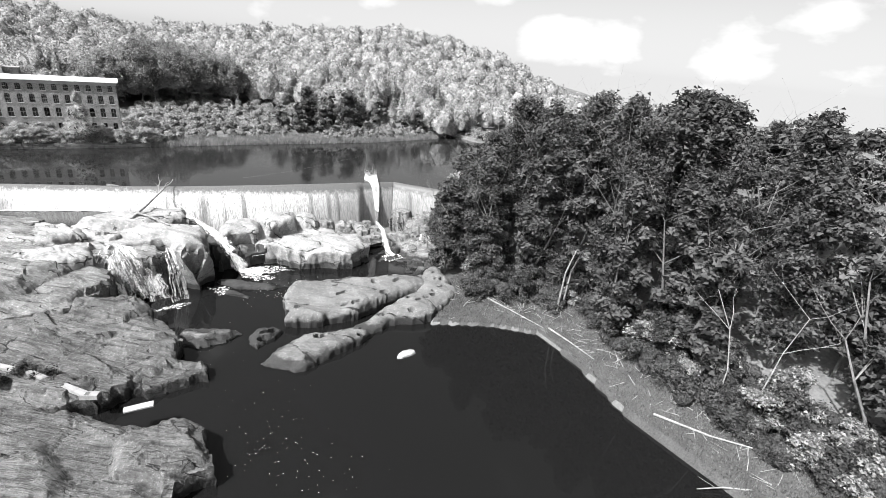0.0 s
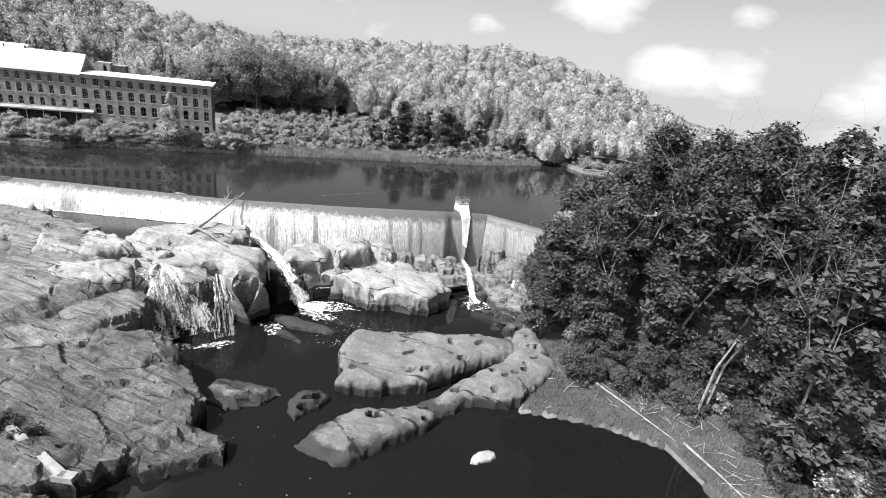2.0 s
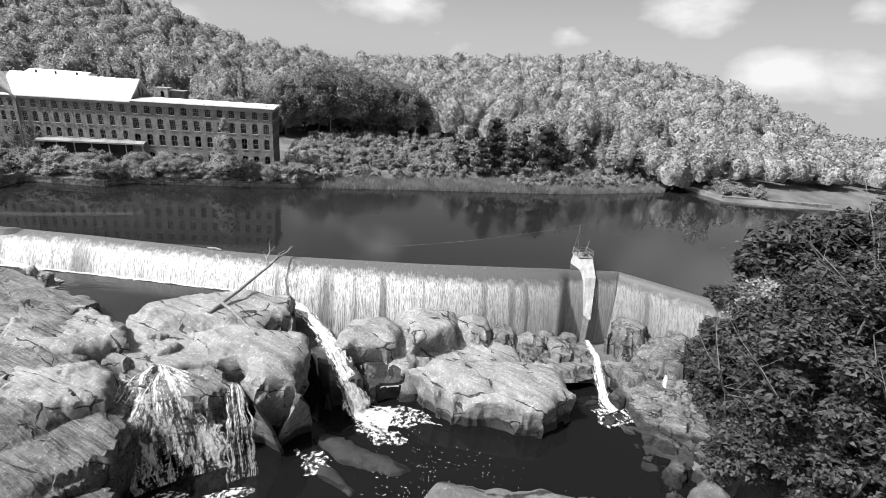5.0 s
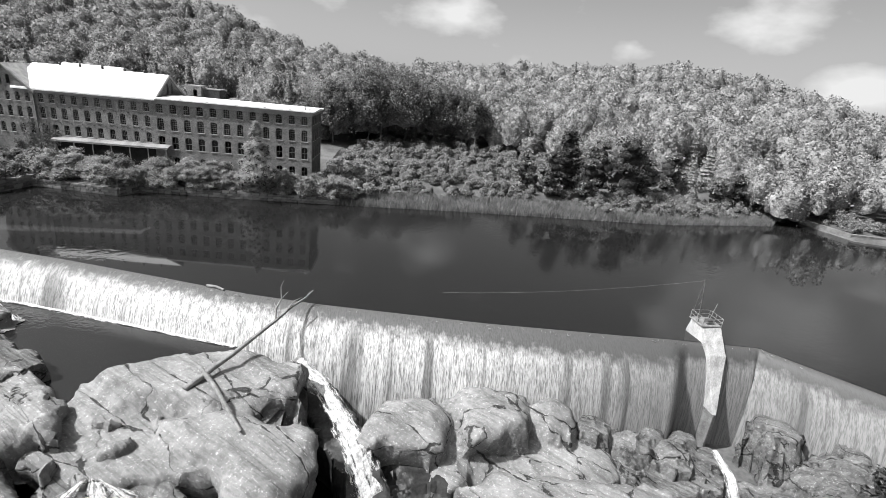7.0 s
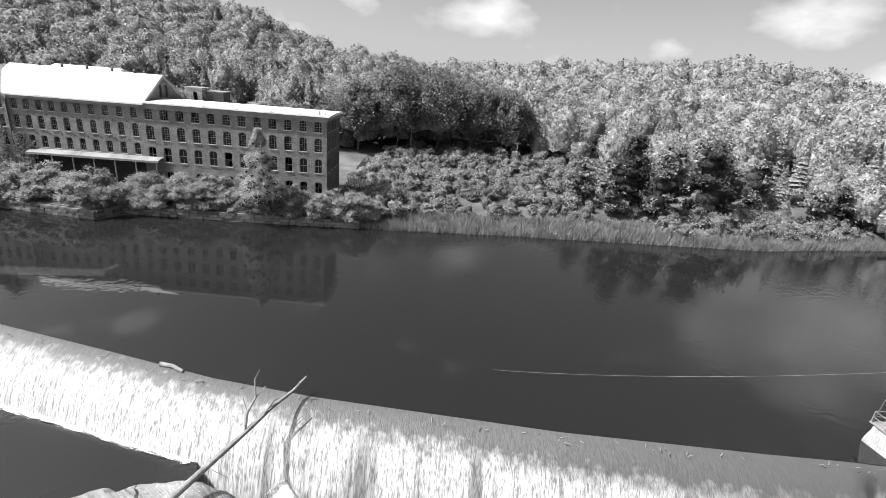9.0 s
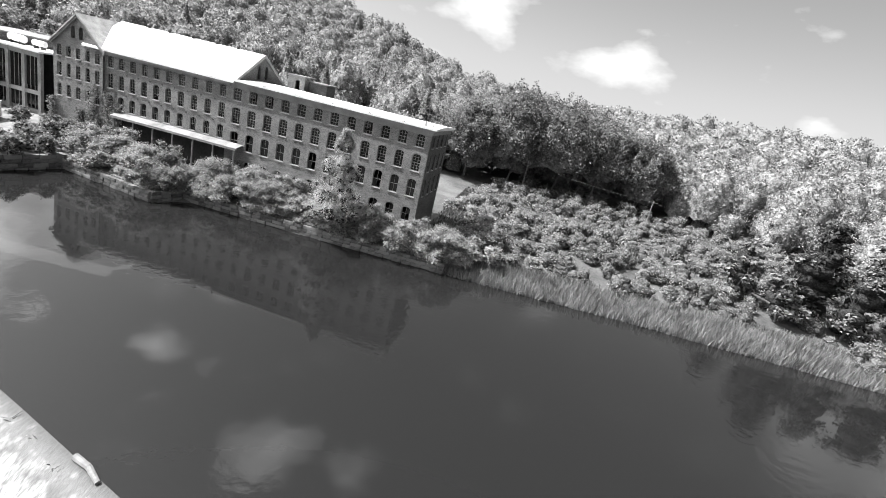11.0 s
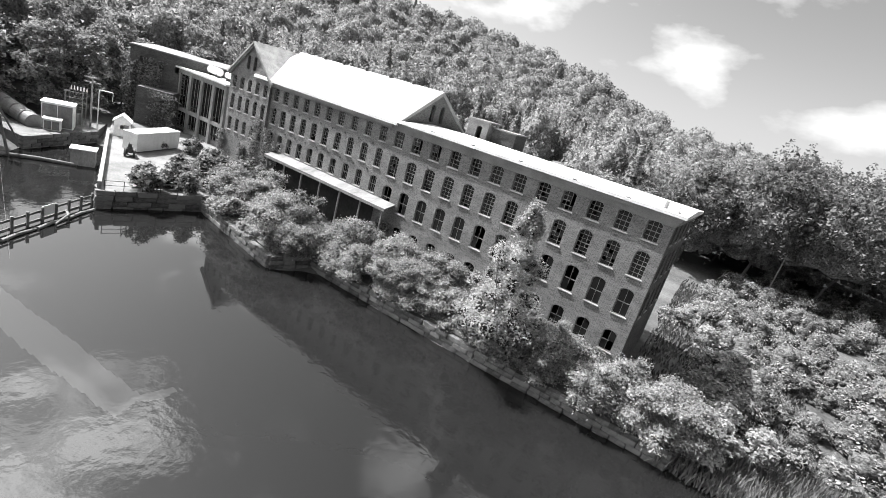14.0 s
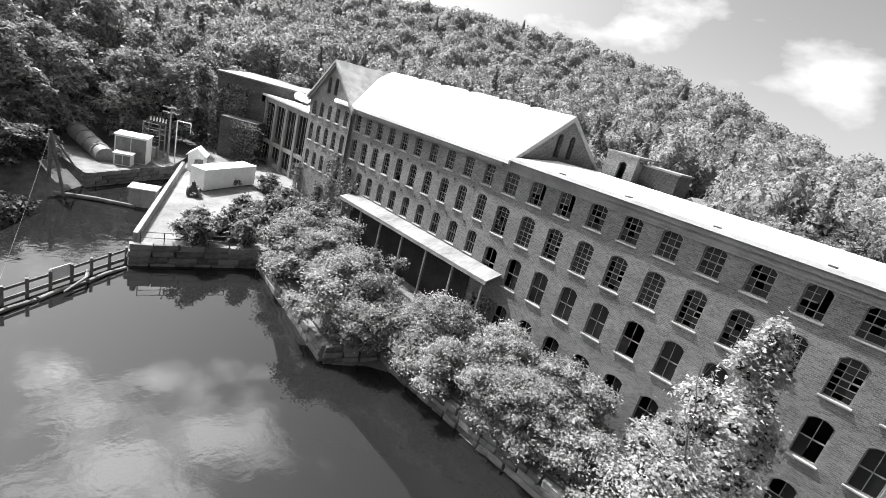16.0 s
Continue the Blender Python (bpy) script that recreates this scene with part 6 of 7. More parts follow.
for x, z, w, h in open_a:
    set_window(kinds_a[z][pick.choice(3, p=(0.55, 0.3, 0.15))], (x, 0, z), 0)
for x, z, w, h in open_e:
    set_window(kinds_e[z][0], (0, x, z), 90)
for x, z, w, h in open_b:
    set_window(kinds_b[z][pick.choice(3, p=(0.45, 0.35, 0.2))], (x, 0, z), 0)
for x, z, w, h in open_t[:15]:
    set_window(kinds_t[z][pick.choice(2)], (x, -0.25, z), 0)

# loading canopy along the older wing
canopy = empty("loading_canopy", MILL, "long white sloping canopy over a dark loading dock", "canopy")
part("roof", prism_x([(-0.05, 10.1), (-2.2, 9.6), (-2.2, 9.45), (-0.05, 9.9)], -58.2, -32.8), M_canopy, canopy)
part("fascia", prism_x([(-2.2, 9.45), (-2.12, 9.45), (-2.12, 9.2), (-2.2, 9.2)], -58.2, -32.8), M_trim, canopy)
part("platform", prism_x([(-0.05, 3.6), (-2.6, 3.6), (-2.6, 1.0), (-0.05, 1.0)], -58.2, -32.8), M_concrete_dark, canopy)
for k in range(7):
    part("post", boxes((-57.6 + 4.05 * k, -2.1, 3.6, -57.4 + 4.05 * k, -1.9, 9.45)), M_wood_dark, canopy)
# Added black sheet that stands in for the shade under the canopy.
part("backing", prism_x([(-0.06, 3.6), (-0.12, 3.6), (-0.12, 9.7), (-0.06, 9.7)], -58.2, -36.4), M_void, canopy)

# stair tower behind the flat roof, and the back wing
tower = empty("stair_tower", MILL @ pose(-32.6, 17.0, -0.4), "small brick stair tower behind the roof", "building")
part("wall", pierced([(-1.8, 1), (1.8, 1), (1.8, 23.6), (-1.8, 23.6)], [[(0.3 + p, 20.9 + q) for p, q in arch(0.95, 2.0)]], 0.5, Matrix.Translation((0, -2.0, 0))), M_brick, tower)
part("wall", boxes((-1.8, -1.5, 1, -1.4, 2.4, 23.6), (1.4, -1.5, 1, 1.8, 2.4, 23.2), (-1.4, 1.9, 1, 1.4, 2.4, 23.2)), M_brick, tower)
part("roof", boxes((-1.9, -2.1, 23.6, 1.9, 2.5, 23.8)), M_trim, tower)
annex = empty("stair_tower", MILL @ pose(-29.0, 18.5, 0.4), "low brick annex behind the flat roof", "building")
part("wall", boxes((-2.2, -1.8, 1, 2.2, 2.0, 22.2)), M_brick_dark, annex)
part("roof", boxes((-2.4, -2.0, 22.2, 2.4, 2.2, 22.4)), M_trim, annex)
wing = empty("back_wing", MILL, "rear mill wing with a low white roof", "building")
part("wall", boxes((-73, 25, 1, -57.5, 38, 23.4)), M_brick_dark, wing)
part("roof", prism_x([(24.6, 23.4), (24.6, 23.7), (31, 25.6), (38.4, 23.7), (38.4, 23.4)], -73.5, -57.0), M_roof, wing)

# concrete-framed building and the tall dark one behind
DIR = Matrix.Translation((-97.6, 7.9, 0)) @ Matrix.Rotation(math.atan2(0.6, 14), 4, "Z")
frame_house = empty("concrete_building", DIR, "stained concrete-framed building with tall window bays", "building")
LEN, TOP = 14.6, 14.6
for k in range(5):
    part("pier", boxes((LEN * k / 4 - 0.35, -0.35, 1.5, LEN * k / 4 + 0.35, 0.35, TOP)), M_concrete, frame_house)
part("beam", boxes((-0.3, -0.3, TOP - 0.9, LEN + 0.3, 0.3, TOP - 0.02)), M_concrete, frame_house)
part("beam", boxes((-0.3, -0.28, 6.3, LEN + 0.3, 0.28, 7.0)), M_concrete, frame_house)
part("roof", boxes((-0.8, -0.9, TOP, LEN + 0.6, 9.5, TOP + 0.35)), M_roof, frame_house, "white flat roof")
part("wall", boxes((0, 0.3, 1.5, LEN, 0.6, 3.2), (0, 9, 1.5, LEN, 9.4, TOP), (-0.2, 0.6, 1.5, 0.2, 9, TOP)), M_concrete, frame_house)
part("inner_wall", boxes((0, 4.5, 1.5, LEN, 4.8, TOP - 0.1)), M_void, frame_house)
for k in range(4):
    for z0, z1 in ((3.2, 6.3), (7.0, TOP - 0.9)):
        a, b = LEN * k / 4 + 0.36, LEN * (k + 1) / 4 - 0.36
        bm = boxes((a, 0.0, z0, a + 0.1, 0.12, z1), (b - 0.1, 0.0, z0, b, 0.12, z1), (a, 0.0, z1 - 0.12, b, 0.12, z1))
        for j in range(1, 3):
            box(bm, a + (b - a) * j / 3 - 0.06, 0.0, z0, a + (b - a) * j / 3 + 0.06, 0.12, z1)
        w = part("window", bm, M_trim, frame_house)
        part("pane", boxes((a + 0.1, 0.05, z0 + (0.9 if k % 2 else 0.1), b - 0.1, 0.07, z1 - 0.12)), M_glass, w)
for q, (x, s) in enumerate(((3.5, 1.0), (8.6, 0.8))):
    tank = empty("roof_tank", DIR @ Matrix.Translation((x + 2.5, 3.2, TOP + 0.35)), "white cylindrical tank on a flat roof", "tank")
    part("barrel", bars(((-1.6 * s, 0, 1.1), (1.6 * s, 0, 1.1), 0.75 * s, 0.75 * s, 16)), M_white, tank)
    for c in (-1.05 * s, 1.05 * s):
        part("cradle", boxes((c - 0.15 * s, -0.5, 0, c + 0.15 * s, 0.5, 0.6)), M_dark, tank)

dark_house = empty("brick_building", Matrix.Translation((-104.2, 1.2, 0)) @ Matrix.Rotation(radians(44), 4, "Z"), "tall dark brick building behind the yard", "building")
part("wall", pierced([(0, 1), (34, 1), (34, 16.6), (0, 16.6)], [[(x - 0.7, z), (x + 0.7, z), (x + 0.7, z + 1.5), (x - 0.7, z + 1.5)] for x in (2.5, 5.5, 9, 13, 17, 21) for z in (3.2, 13.4)], 0.5, FLAT), M_brick_dark, dark_house)
part("wall", boxes((0, 0.5, 1, 0.5, 14, 16.6), (33.5, 0.5, 1, 34, 14, 16.6), (0.5, 13.5, 1, 33.5, 14, 16.6)), M_brick_dark, dark_house)
part("roof", boxes((-0.3, -0.3, 16.6, 34.3, 14.4, 16.85)), M_trim, dark_house)
part("lean_to", boxes((3.0, -4.0, 1, 9.6, -0.02, 9.6)), M_brick_dark, dark_house)


# ---- terrace, bank walls and yard ----
def slab(name, poly, z0, z1, mat, label, category):
    n = len(poly)
    pts = [(x, y, z0) for x, y in poly] + [(x, y, z1) for x, y in poly]
    bm = solid(pts, [list(range(n)), list(range(2 * n - 1, n - 1, -1))] + [[i, (i + 1) % n, n + (i + 1) % n, n + i] for i in range(n)])
    return tagged(part(name, bm, mat), label, category, kind="structure")


WALL = [(-56.6, -10.7), (-38.1, -13.7), (-36.3, -8.7), (-24, -8.5), (-12, -8.1), (8, -6.9)]
slab("terrace", [(x, y + 0.5) for x, y in WALL] + [(8, 3), (0.5, 3), (0.5, -0.4), (-35, -0.4), (-57, 5)], -3.0, 1.7, M_ground, "weedy earth terrace between mill and river", "ground")
slab("yard", [(-56.6, -10.8), (-60.0, -22.4), (-89.3, -8.4), (-98, -4), (-105, 2), (-97, 9), (-75, 9), (-73, 3), (-57, 2.2)], -3.0, 2.3, M_yard := material("pale_packed_gravel", 0.1, 0.22, scale=0.3, fine=14, rough=0.9, bump=0.03), "pale gravel yard beside the intake", "ground")
wall = new("bank_wall")
tagged(wall, "low wall of weathered stone blocks along the river", "wall", kind="structure")
shapes = []
for i in range(4):
    bm = boxes((-0.5, -0.5, -0.5, 0.5, 0.5, 0.5))
    for v in bm.verts:
        v.co += Vector(np.random.default_rng(60 + 8 * i + v.index).normal(size=3)) * 0.035
    bmesh.ops.bevel(bm, geom=bm.edges[:], offset=0.05, segments=1, affect="EDGES")
    me = bpy.data.meshes.new("stone")
    bm.to_mesh(me)
    bm.free()
    me.materials.append(M_stone := bpy.data.materials.get("block_stone") or material("block_stone", 0.06, 0.2, scale=1.3, fine=7, rough=0.9, bump=0.05, obj_random=0.3))
    shapes.append(me)
r = np.random.default_rng(12)


def course(a, b, z, h, parent, long=1.5, deep=0.7):
    a, b = Vector((*a, 0)), Vector((*b, 0))
    length, turn = (b - a).length, math.atan2(b.y - a.y, b.x - a.x)
    x = 0.0
    while x < length - 0.3:
        l = min(r.uniform(0.7, 1.25) * long, length - x)
        ob = new("stone", shapes[r.integers(0, 4)])
        c = a + (b - a) * ((x + l / 2) / length)
        ob.matrix_world = Matrix.Translation((c.x + r.normal() * 0.03, c.y + r.normal() * 0.04, z + h / 2)) @ Matrix.Rotation(turn, 4, "Z") @ Matrix.Diagonal((l - 0.03, deep + r.uniform(-0.1, 0.1), h - 0.02, 1))
        ob.parent = parent
        x += l


for a, b in zip(WALL, WALL[1:]):
    for j in range(4):
        course(a, b, -0.55 + 0.55 * j, 0.55, wall)
intake = new("intake_wall")
tagged(intake, "stained stone wall of the canal intake", "wall", kind="structure")
for j in range(4):
    course((-60.0, -22.9), (-57.0, -10.9), -0.4 + 0.68 * j, 0.68, intake, 2.2, 0.9)
    course((-84.6, -22.2), (-91.2, -9.4), -0.5 + 0.62 * j, 0.62, intake, 2.0, 0.9)
parapet = bmesh.new()
for k in range(12):
    f0, f1 = k / 12, (k + 1) / 12
    p, q = Vector((-60.3, -22.3, 0)).lerp(Vector((-89.0, -8.6, 0)), f0), Vector((-60.3, -22.3, 0)).lerp(Vector((-89.0, -8.6, 0)), f1)
    box(parapet, 0, -0.22, -2.5, (q - p).length - 0.02, 0.22, 3.25, Matrix.Translation(p) @ Matrix.Rotation(math.atan2(q.y - p.y, q.x - p.x), 4, "Z"))
tagged(part("parapet", parapet, M_concrete), "pale concrete parapet along the canal", "wall", kind="structure")
slab("intake_deck", [(-91.4, -9.2), (-84.8, -22.0), (-98, -24.5), (-101, -9), (-97.5, -5)], -1.0, 1.9, M_concrete_dark, "concrete deck above the intake", "deck")

# yard things
box_van = empty("container", pose(-80.2, -5.8, 2.3, 0, 0, 115) @ Matrix.Diagonal((1.5, 1.0, 1.08, 1)), "white storage container standing in the yard", "container")
side = [(-3.4 + 0.17 * k, -1.25 - (0.05 if k % 4 in (1, 2) else 0)) for k in range(41)]
rim = side + [(-x, -y) for x, y in side]
bm = solid([(x, y, z) for z in (0.15, 2.75) for x, y in rim], [list(range(82)), list(range(163, 81, -1))] + [[i, (i + 1) % 82, 82 + (i + 1) % 82, 82 + i] for i in range(82)])
part("body", bm, M_white, box_van)
part("lid", boxes((-3.45, -1.3, 2.75, 3.45, 1.3, 2.9)), M_roof, box_van)
part("skid", boxes((-3.3, -1.1, 0, 3.3, -0.9, 0.15), (-3.3, 0.9, 0, 3.3, 1.1, 0.15)), M_dark, box_van)
tractor = empty("tractor", pose(-75.4, -11.6, 2.3, 0, 0, 150), "small dark tractor parked by the container", "vehicle")
bm = boxes((-0.9, -0.4, 0.6, 0.9, 0.4, 1.2), (-0.9, -0.35, 1.2, -0.1, 0.35, 1.5))
bmesh.ops.bevel(bm, geom=bm.edges[:], offset=0.06, segments=2, affect="EDGES")
part("body", bm, M_dark, tractor)
part("seat", boxes((-0.75, -0.25, 1.5, -0.65, 0.25, 2.0), (-0.75, -0.25, 1.5, -0.3, 0.25, 1.58)), M_dark, tractor)
part("exhaust", bars(((0.6, 0.2, 1.2), (0.6, 0.2, 1.9), 0.04, 0.04, 8)), M_dark, tractor)
for x, y, q in ((-0.6, -0.6, 0.65), (-0.6, 0.6, 0.65), (0.7, -0.5, 0.38), (0.7, 0.5, 0.38)):
    w = part("wheel", bars(((x, y - 0.14, q), (x, y + 0.14, q), q, q, 18)), M_dark, tractor)
    part("rim", bars(((x, y - 0.16, q), (x, y + 0.16, q), q * 0.5, q * 0.5, 12)), M_trim, w)
gate = empty("gatehouse", pose(-88.0, -6.9, 2.3, 0, 0, 60) @ Matrix.Diagonal((1.05, 1.05, 1.05, 1)), "tiny white gatehouse with a pitched roof", "shed")
part("wall", pierced([(-1.1, 0), (1.1, 0), (1.1, 2.5), (0, 3.4), (-1.1, 2.5)], [[(-0.25, 1.2), (0.25, 1.2), (0.25, 1.9), (-0.25, 1.9)]], 0.12, Matrix.Translation((0, -1.2, 0))), M_white, gate)
part("wall", boxes((-1.1, -1.08, 0, -0.98, 1.2, 2.5), (0.98, -1.08, 0, 1.1, 1.2, 2.5), (-0.98, 1.08, 0, 0.98, 1.2, 2.5)), M_white, gate)
part("roof", prism([(-1.35, 2.3), (-1.35, 2.42), (0, 3.55), (1.35, 2.42), (1.35, 2.3), (0, 3.4)], -1.4, 1.4), M_roof, gate)
part("door", boxes((0.3, -1.24, 0, 0.95, -1.2, 2.0)), M_trim, gate)
for x, y, sx, sy, h, name, lab in ((-92.4, -14.6, 4.2, 3.0, 3.9, "equipment_cabinet", "large pale equipment cabinet on the intake deck"), (-89.8, -16.4, 2.2, 1.6, 1.7, "equipment_cabinet", "low pale equipment cabinet on the intake deck"), (-77.6, -16.9, 3.0, 2.2, 3.0, "valve_house", "small concrete valve house with a pale lid in the canal")):
    c = empty(name, pose(x, y, -0.6 if name == "valve_house" else 1.9, 0, 0, 62), lab, "cabinet")
    bm = boxes((-sx / 2, -sy / 2, 0, sx / 2, sy / 2, h))
    bmesh.ops.bevel(bm, geom=bm.edges[:], offset=0.04, segments=1, affect="EDGES")
    part("body", bm, M_concrete if name == "valve_house" else M_white, c)
    part("lid", boxes((-sx / 2 - 0.15, -sy / 2 - 0.15, h, sx / 2 + 0.15, sy / 2 + 0.15, h + 0.14)), M_roof, c)
    if name != "valve_house":
        part("door", boxes((-sx / 2 + 0.15, -sy / 2 - 0.03, 0.15, -0.05, -sy / 2, h - 0.2)), M_trim, c)
        part("door", boxes((0.05, -sy / 2 - 0.03, 0.15, sx / 2 - 0.15, -sy / 2, h - 0.2)), M_trim, c)
pipe = empty("penstock", pose(0, 0, 0), "fat pale steel penstock pipe lying behind the intake", "pipe")
part("barrel", bars(((-91.0, -18.4, 2.6), (-101, -20.2, 3.9), 1.25, 1.25, 20)), M_flume, pipe)
for f in (0.15, 0.4, 0.65, 0.9):
    p = Vector((-91.0, -18.4, 2.6)).lerp(Vector((-101, -20.2, 3.9)), f)
    part("collar", bars((p, p + Vector((-0.3, -0.033, 0.03)), 1.35, 1.35, 20)), M_trim, pipe)
rig = empty("transformer_rack", pose(-94.4, -10.2, 1.9, 0, 0, 50) @ Matrix.Diagonal((1.15, 1.15, 1.1, 1)), "steel transformer rack with insulators and crossarms", "power equipment")
for x, y in ((-2.2, -0.8), (-2.2, 0.8), (0.0, -0.8), (0.0, 0.8)):
    part("post", bars(((x, y, 0), (x, y, 5.2), 0.08)), M_trim, rig)
part("mast", bars(((0.9, 0, 0), (0.9, 0, 8.2), 0.16, 0.1, 8)), M_concrete, rig)
for z in (2.6, 3.4, 4.2, 5.1):
    part("rail", bars(((-2.3, -0.8, z), (0.1, -0.8, z), 0.05), ((-2.3, 0.8, z), (0.1, 0.8, z), 0.05), ((-2.2, -0.9, z), (-2.2, 0.9, z), 0.05)), M_trim, rig)
for z in (7.0, 7.7):
    part("crossarm", boxes((-0.2, -0.08, z, 2.0, 0.08, z + 0.14), (0.82, -1.1, z, 0.98, 1.1, z + 0.14)), M_concrete, rig)
for k in range(6):
    part("insulator", bars(((-2.0 + 0.4 * k, 0.8, 5.2), (-2.0 + 0.4 * k, 0.8, 5.8), 0.1, 0.06, 8)), M_white, rig)
part("tank", boxes((-1.8, -0.5, 0.0, -0.5, 0.5, 1.7)), M_trim, rig)
part("frame", bars(((1.8, 0, 0), (1.8, 0, 6.2), 0.08), ((1.8, 0, 6.2), (3.6, 0, 6.2), 0.07), ((3.6, 0, 6.2), (3.6, 0, 4.8), 0.05)), M_white, rig)

def log(name, pts, r0, r1, mat, label, category="log", sides=8):
    bm = bmesh.new()
    for i, (a, b) in enumerate(zip(pts, pts[1:])):
        f0, f1 = i / (len(pts) - 1), (i + 1) / (len(pts) - 1)
        bar(bm, a, b, r0 + (r1 - r0) * f0, r0 + (r1 - r0) * f1, sides)
    return tagged(part(name, bm, mat), label, category)


# boom fence across the intake
M_plank_step = material("weathered_step_plank", 0.3, 0.5, scale=0.9, fine=9, rough=0.85)
fence = empty("boom_fence", pose(0, 0, 0), "dark timber boom fence standing in the water", "fence")
A, B = Vector((-47.5, -42.5, 0)), Vector((-60.2, -23.0, 0))
count = 13
for k in range(count):
    p = A.lerp(B, k / (count - 1))
    part("post", boxes((p.x - 0.12, p.y - 0.12, -1.5, p.x + 0.12, p.y + 0.12, 1.75)), M_wood_dark, fence)
for z, w in ((1.3, 0.12), (0.35, 0.16)):
    m = Matrix.Translation(A) @ Matrix.Rotation(math.atan2(B.y - A.y, B.x - A.x), 4, "Z")
    part("rail", box(bmesh.new(), 0, 0.13, z - w, (B - A).length, 0.22, z + w, m), M_wood_dark, fence)
for k in range(5):
    p, q = A.lerp(B, 0.02 + 0.19 * k), A.lerp(B, 0.2 + 0.19 * k)
    log("boom_timber", [(p.x + 0.8, p.y + 0.5, 0.12), ((p.x + q.x) / 2 + 0.7, (p.y + q.y) / 2 + 0.4, 0.16), (q.x + 0.75, q.y + 0.5, 0.1)], 0.2, 0.17, M_dead, "pale floating timber moored along the boom fence", "timber")
log("boom_timber", [(-58.0, -26.5, 0.5), (-56.2, -27.0, 0.7), (-54.6, -28.8, 0.35)], 0.16, 0.1, M_dead, "pale driftwood limb caught on the boom fence", "timber")
log("timber_sill", [(-81.6, -26.6, 0.2), (-79.0, -22.0, 0.3), (-76.4, -18.2, 0.2)], 0.3, 0.26, M_wood_dark, "weedy timber sill across the canal mouth", "timber")
for i in range(3):
    p = B + Vector((-0.2 - 0.28 * i, 0.5 + 0.45 * i, 0))
    tagged(part("step", boxes((p.x - 0.7, p.y - 0.22, 0.6 + 0.35 * i, p.x + 0.7, p.y + 0.22, 0.7 + 0.35 * i)), M_plank_step), "pale plank step up to the intake wall", "step", "intake steps")
sign = empty("warning_sign", Matrix.Translation((-56.5, -28.75, 1.25)) @ Matrix.Rotation(math.atan2(A.y - B.y, A.x - B.x), 4, "Z"), "white danger sign fixed to the boom fence", "sign")
part("board", boxes((-0.95, -0.05, -0.55, 0.95, 0.0, 0.6)), M_white, sign)
ink = bpy.data.curves.new("word", "FONT")
ink.body, ink.size, ink.align_x, ink.extrude = "DANGER", 0.42, "CENTER", 0.004
ink.materials.append(M_dark)
word = new("word", ink)
word.matrix_basis = Matrix.Translation((0, -0.056, 0.14)) @ Matrix.Rotation(radians(90), 4, "X")
word.parent = sign
part("lettering", boxes((-0.6, -0.058, -0.12, 0.6, -0.052, -0.02), (-0.45, -0.058, -0.34, 0.45, -0.052, -0.24)), M_dark, sign)
rail = empty("handrail", pose(0, 0, 0), "thin pipe handrail on the intake wall", "railing")
for k in range(5):
    p = Vector((-59.7, -22.0, 2.3)).lerp(Vector((-57.6, -14.0, 2.3)), k / 4)
    part("post", bars((p, p + Vector((0, 0, 1.3)), 0.05)), M_dark, rail)
for z in (2.95, 3.55):
    part("bar", bars(((-59.7, -22.0, z), (-57.6, -14.0, z), 0.035)), M_dark, rail)

# ---- driftwood and logs ----
snag = empty("snag", pose(0, 0, 0), "bare dead tree leaning on the dam face", "dead tree")
part("trunk", bars(((-1.8, -76.6, -3.0), (0.2, -73.8, -2.1), 0.36, 0.32, 9), ((0.2, -73.8, -2.1), (1.7, -71.4, -1.7), 0.32, 0.28, 9), ((1.7, -71.4, -1.7), (3.6, -68.8, -0.7), 0.28, 0.25, 9), ((3.6, -68.8, -0.7), (5.2, -66.2, -0.1), 0.25, 0.21, 9),
     ((5.2, -66.2, -0.1), (6.9, -63.8, 0.9), 0.21, 0.17, 8), ((6.9, -63.8, 0.9), (8.3, -61.4, 1.1), 0.17, 0.14, 8), ((8.3, -61.4, 1.1), (9.1, -60.1, 1.7), 0.14, 0.07, 8)), M_grey_wood, snag)
for piece in (((5.3, -66.0, 0.0), (5.2, -65.0, 1.2), 0.16, 0.13), ((5.2, -65.0, 1.2), (5.7, -64.2, 2.2), 0.13, 0.1), ((5.7, -64.2, 2.2), (5.5, -63.6, 3.6), 0.1, 0.05), ((5.7, -64.2, 2.2), (6.4, -63.5, 2.9), 0.07, 0.03), ((5.2, -65.0, 1.2), (4.6, -64.2, 2.2), 0.07, 0.03), ((5.5, -63.6, 3.6), (5.8, -63.2, 4.3), 0.05, 0.02)):
    part("branch", bars(piece), M_grey_wood, snag)
for piece in (((6.3, -64.6, 0.5), (7.2, -63.9, 1.8), 0.1, 0.07), ((7.2, -63.9, 1.8), (8.2, -63.2, 2.1), 0.07, 0.03), ((8.3, -61.4, 1.1), (8.9, -61.4, 2.2), 0.07, 0.03)):
    part("branch", bars(piece), M_grey_wood, snag)
for piece in (((3.4, -69.0, -0.9), (4.3, -69.6, -0.8), 0.05, 0.03), ((4.3, -69.6, -0.8), (5.2, -69.6, -1.3), 0.03, 0.015)):
    part("branch", bars(piece), M_grey_wood, snag)
log("log", [(-1.2, -73.6, -2.2), (1.5, -77.0, -2.4), (4.0, -80.5, -3.0), (5.5, -82.5, -3.3)], 0.28, 0.16, M_wood_dark, "dark waterlogged log wedged on the rock")
log("log", [(-5.9, -57.0, 0.1), (-4.5, -57.4, 0.2), (-3.3, -58.0, 0.05)], 0.24, 0.16, M_dead, "short pale log stranded on the dam crest")
drain = empty("flume", pose(0, 0, 0), "pale jointed flume trough laid over the rock shore", "flume")
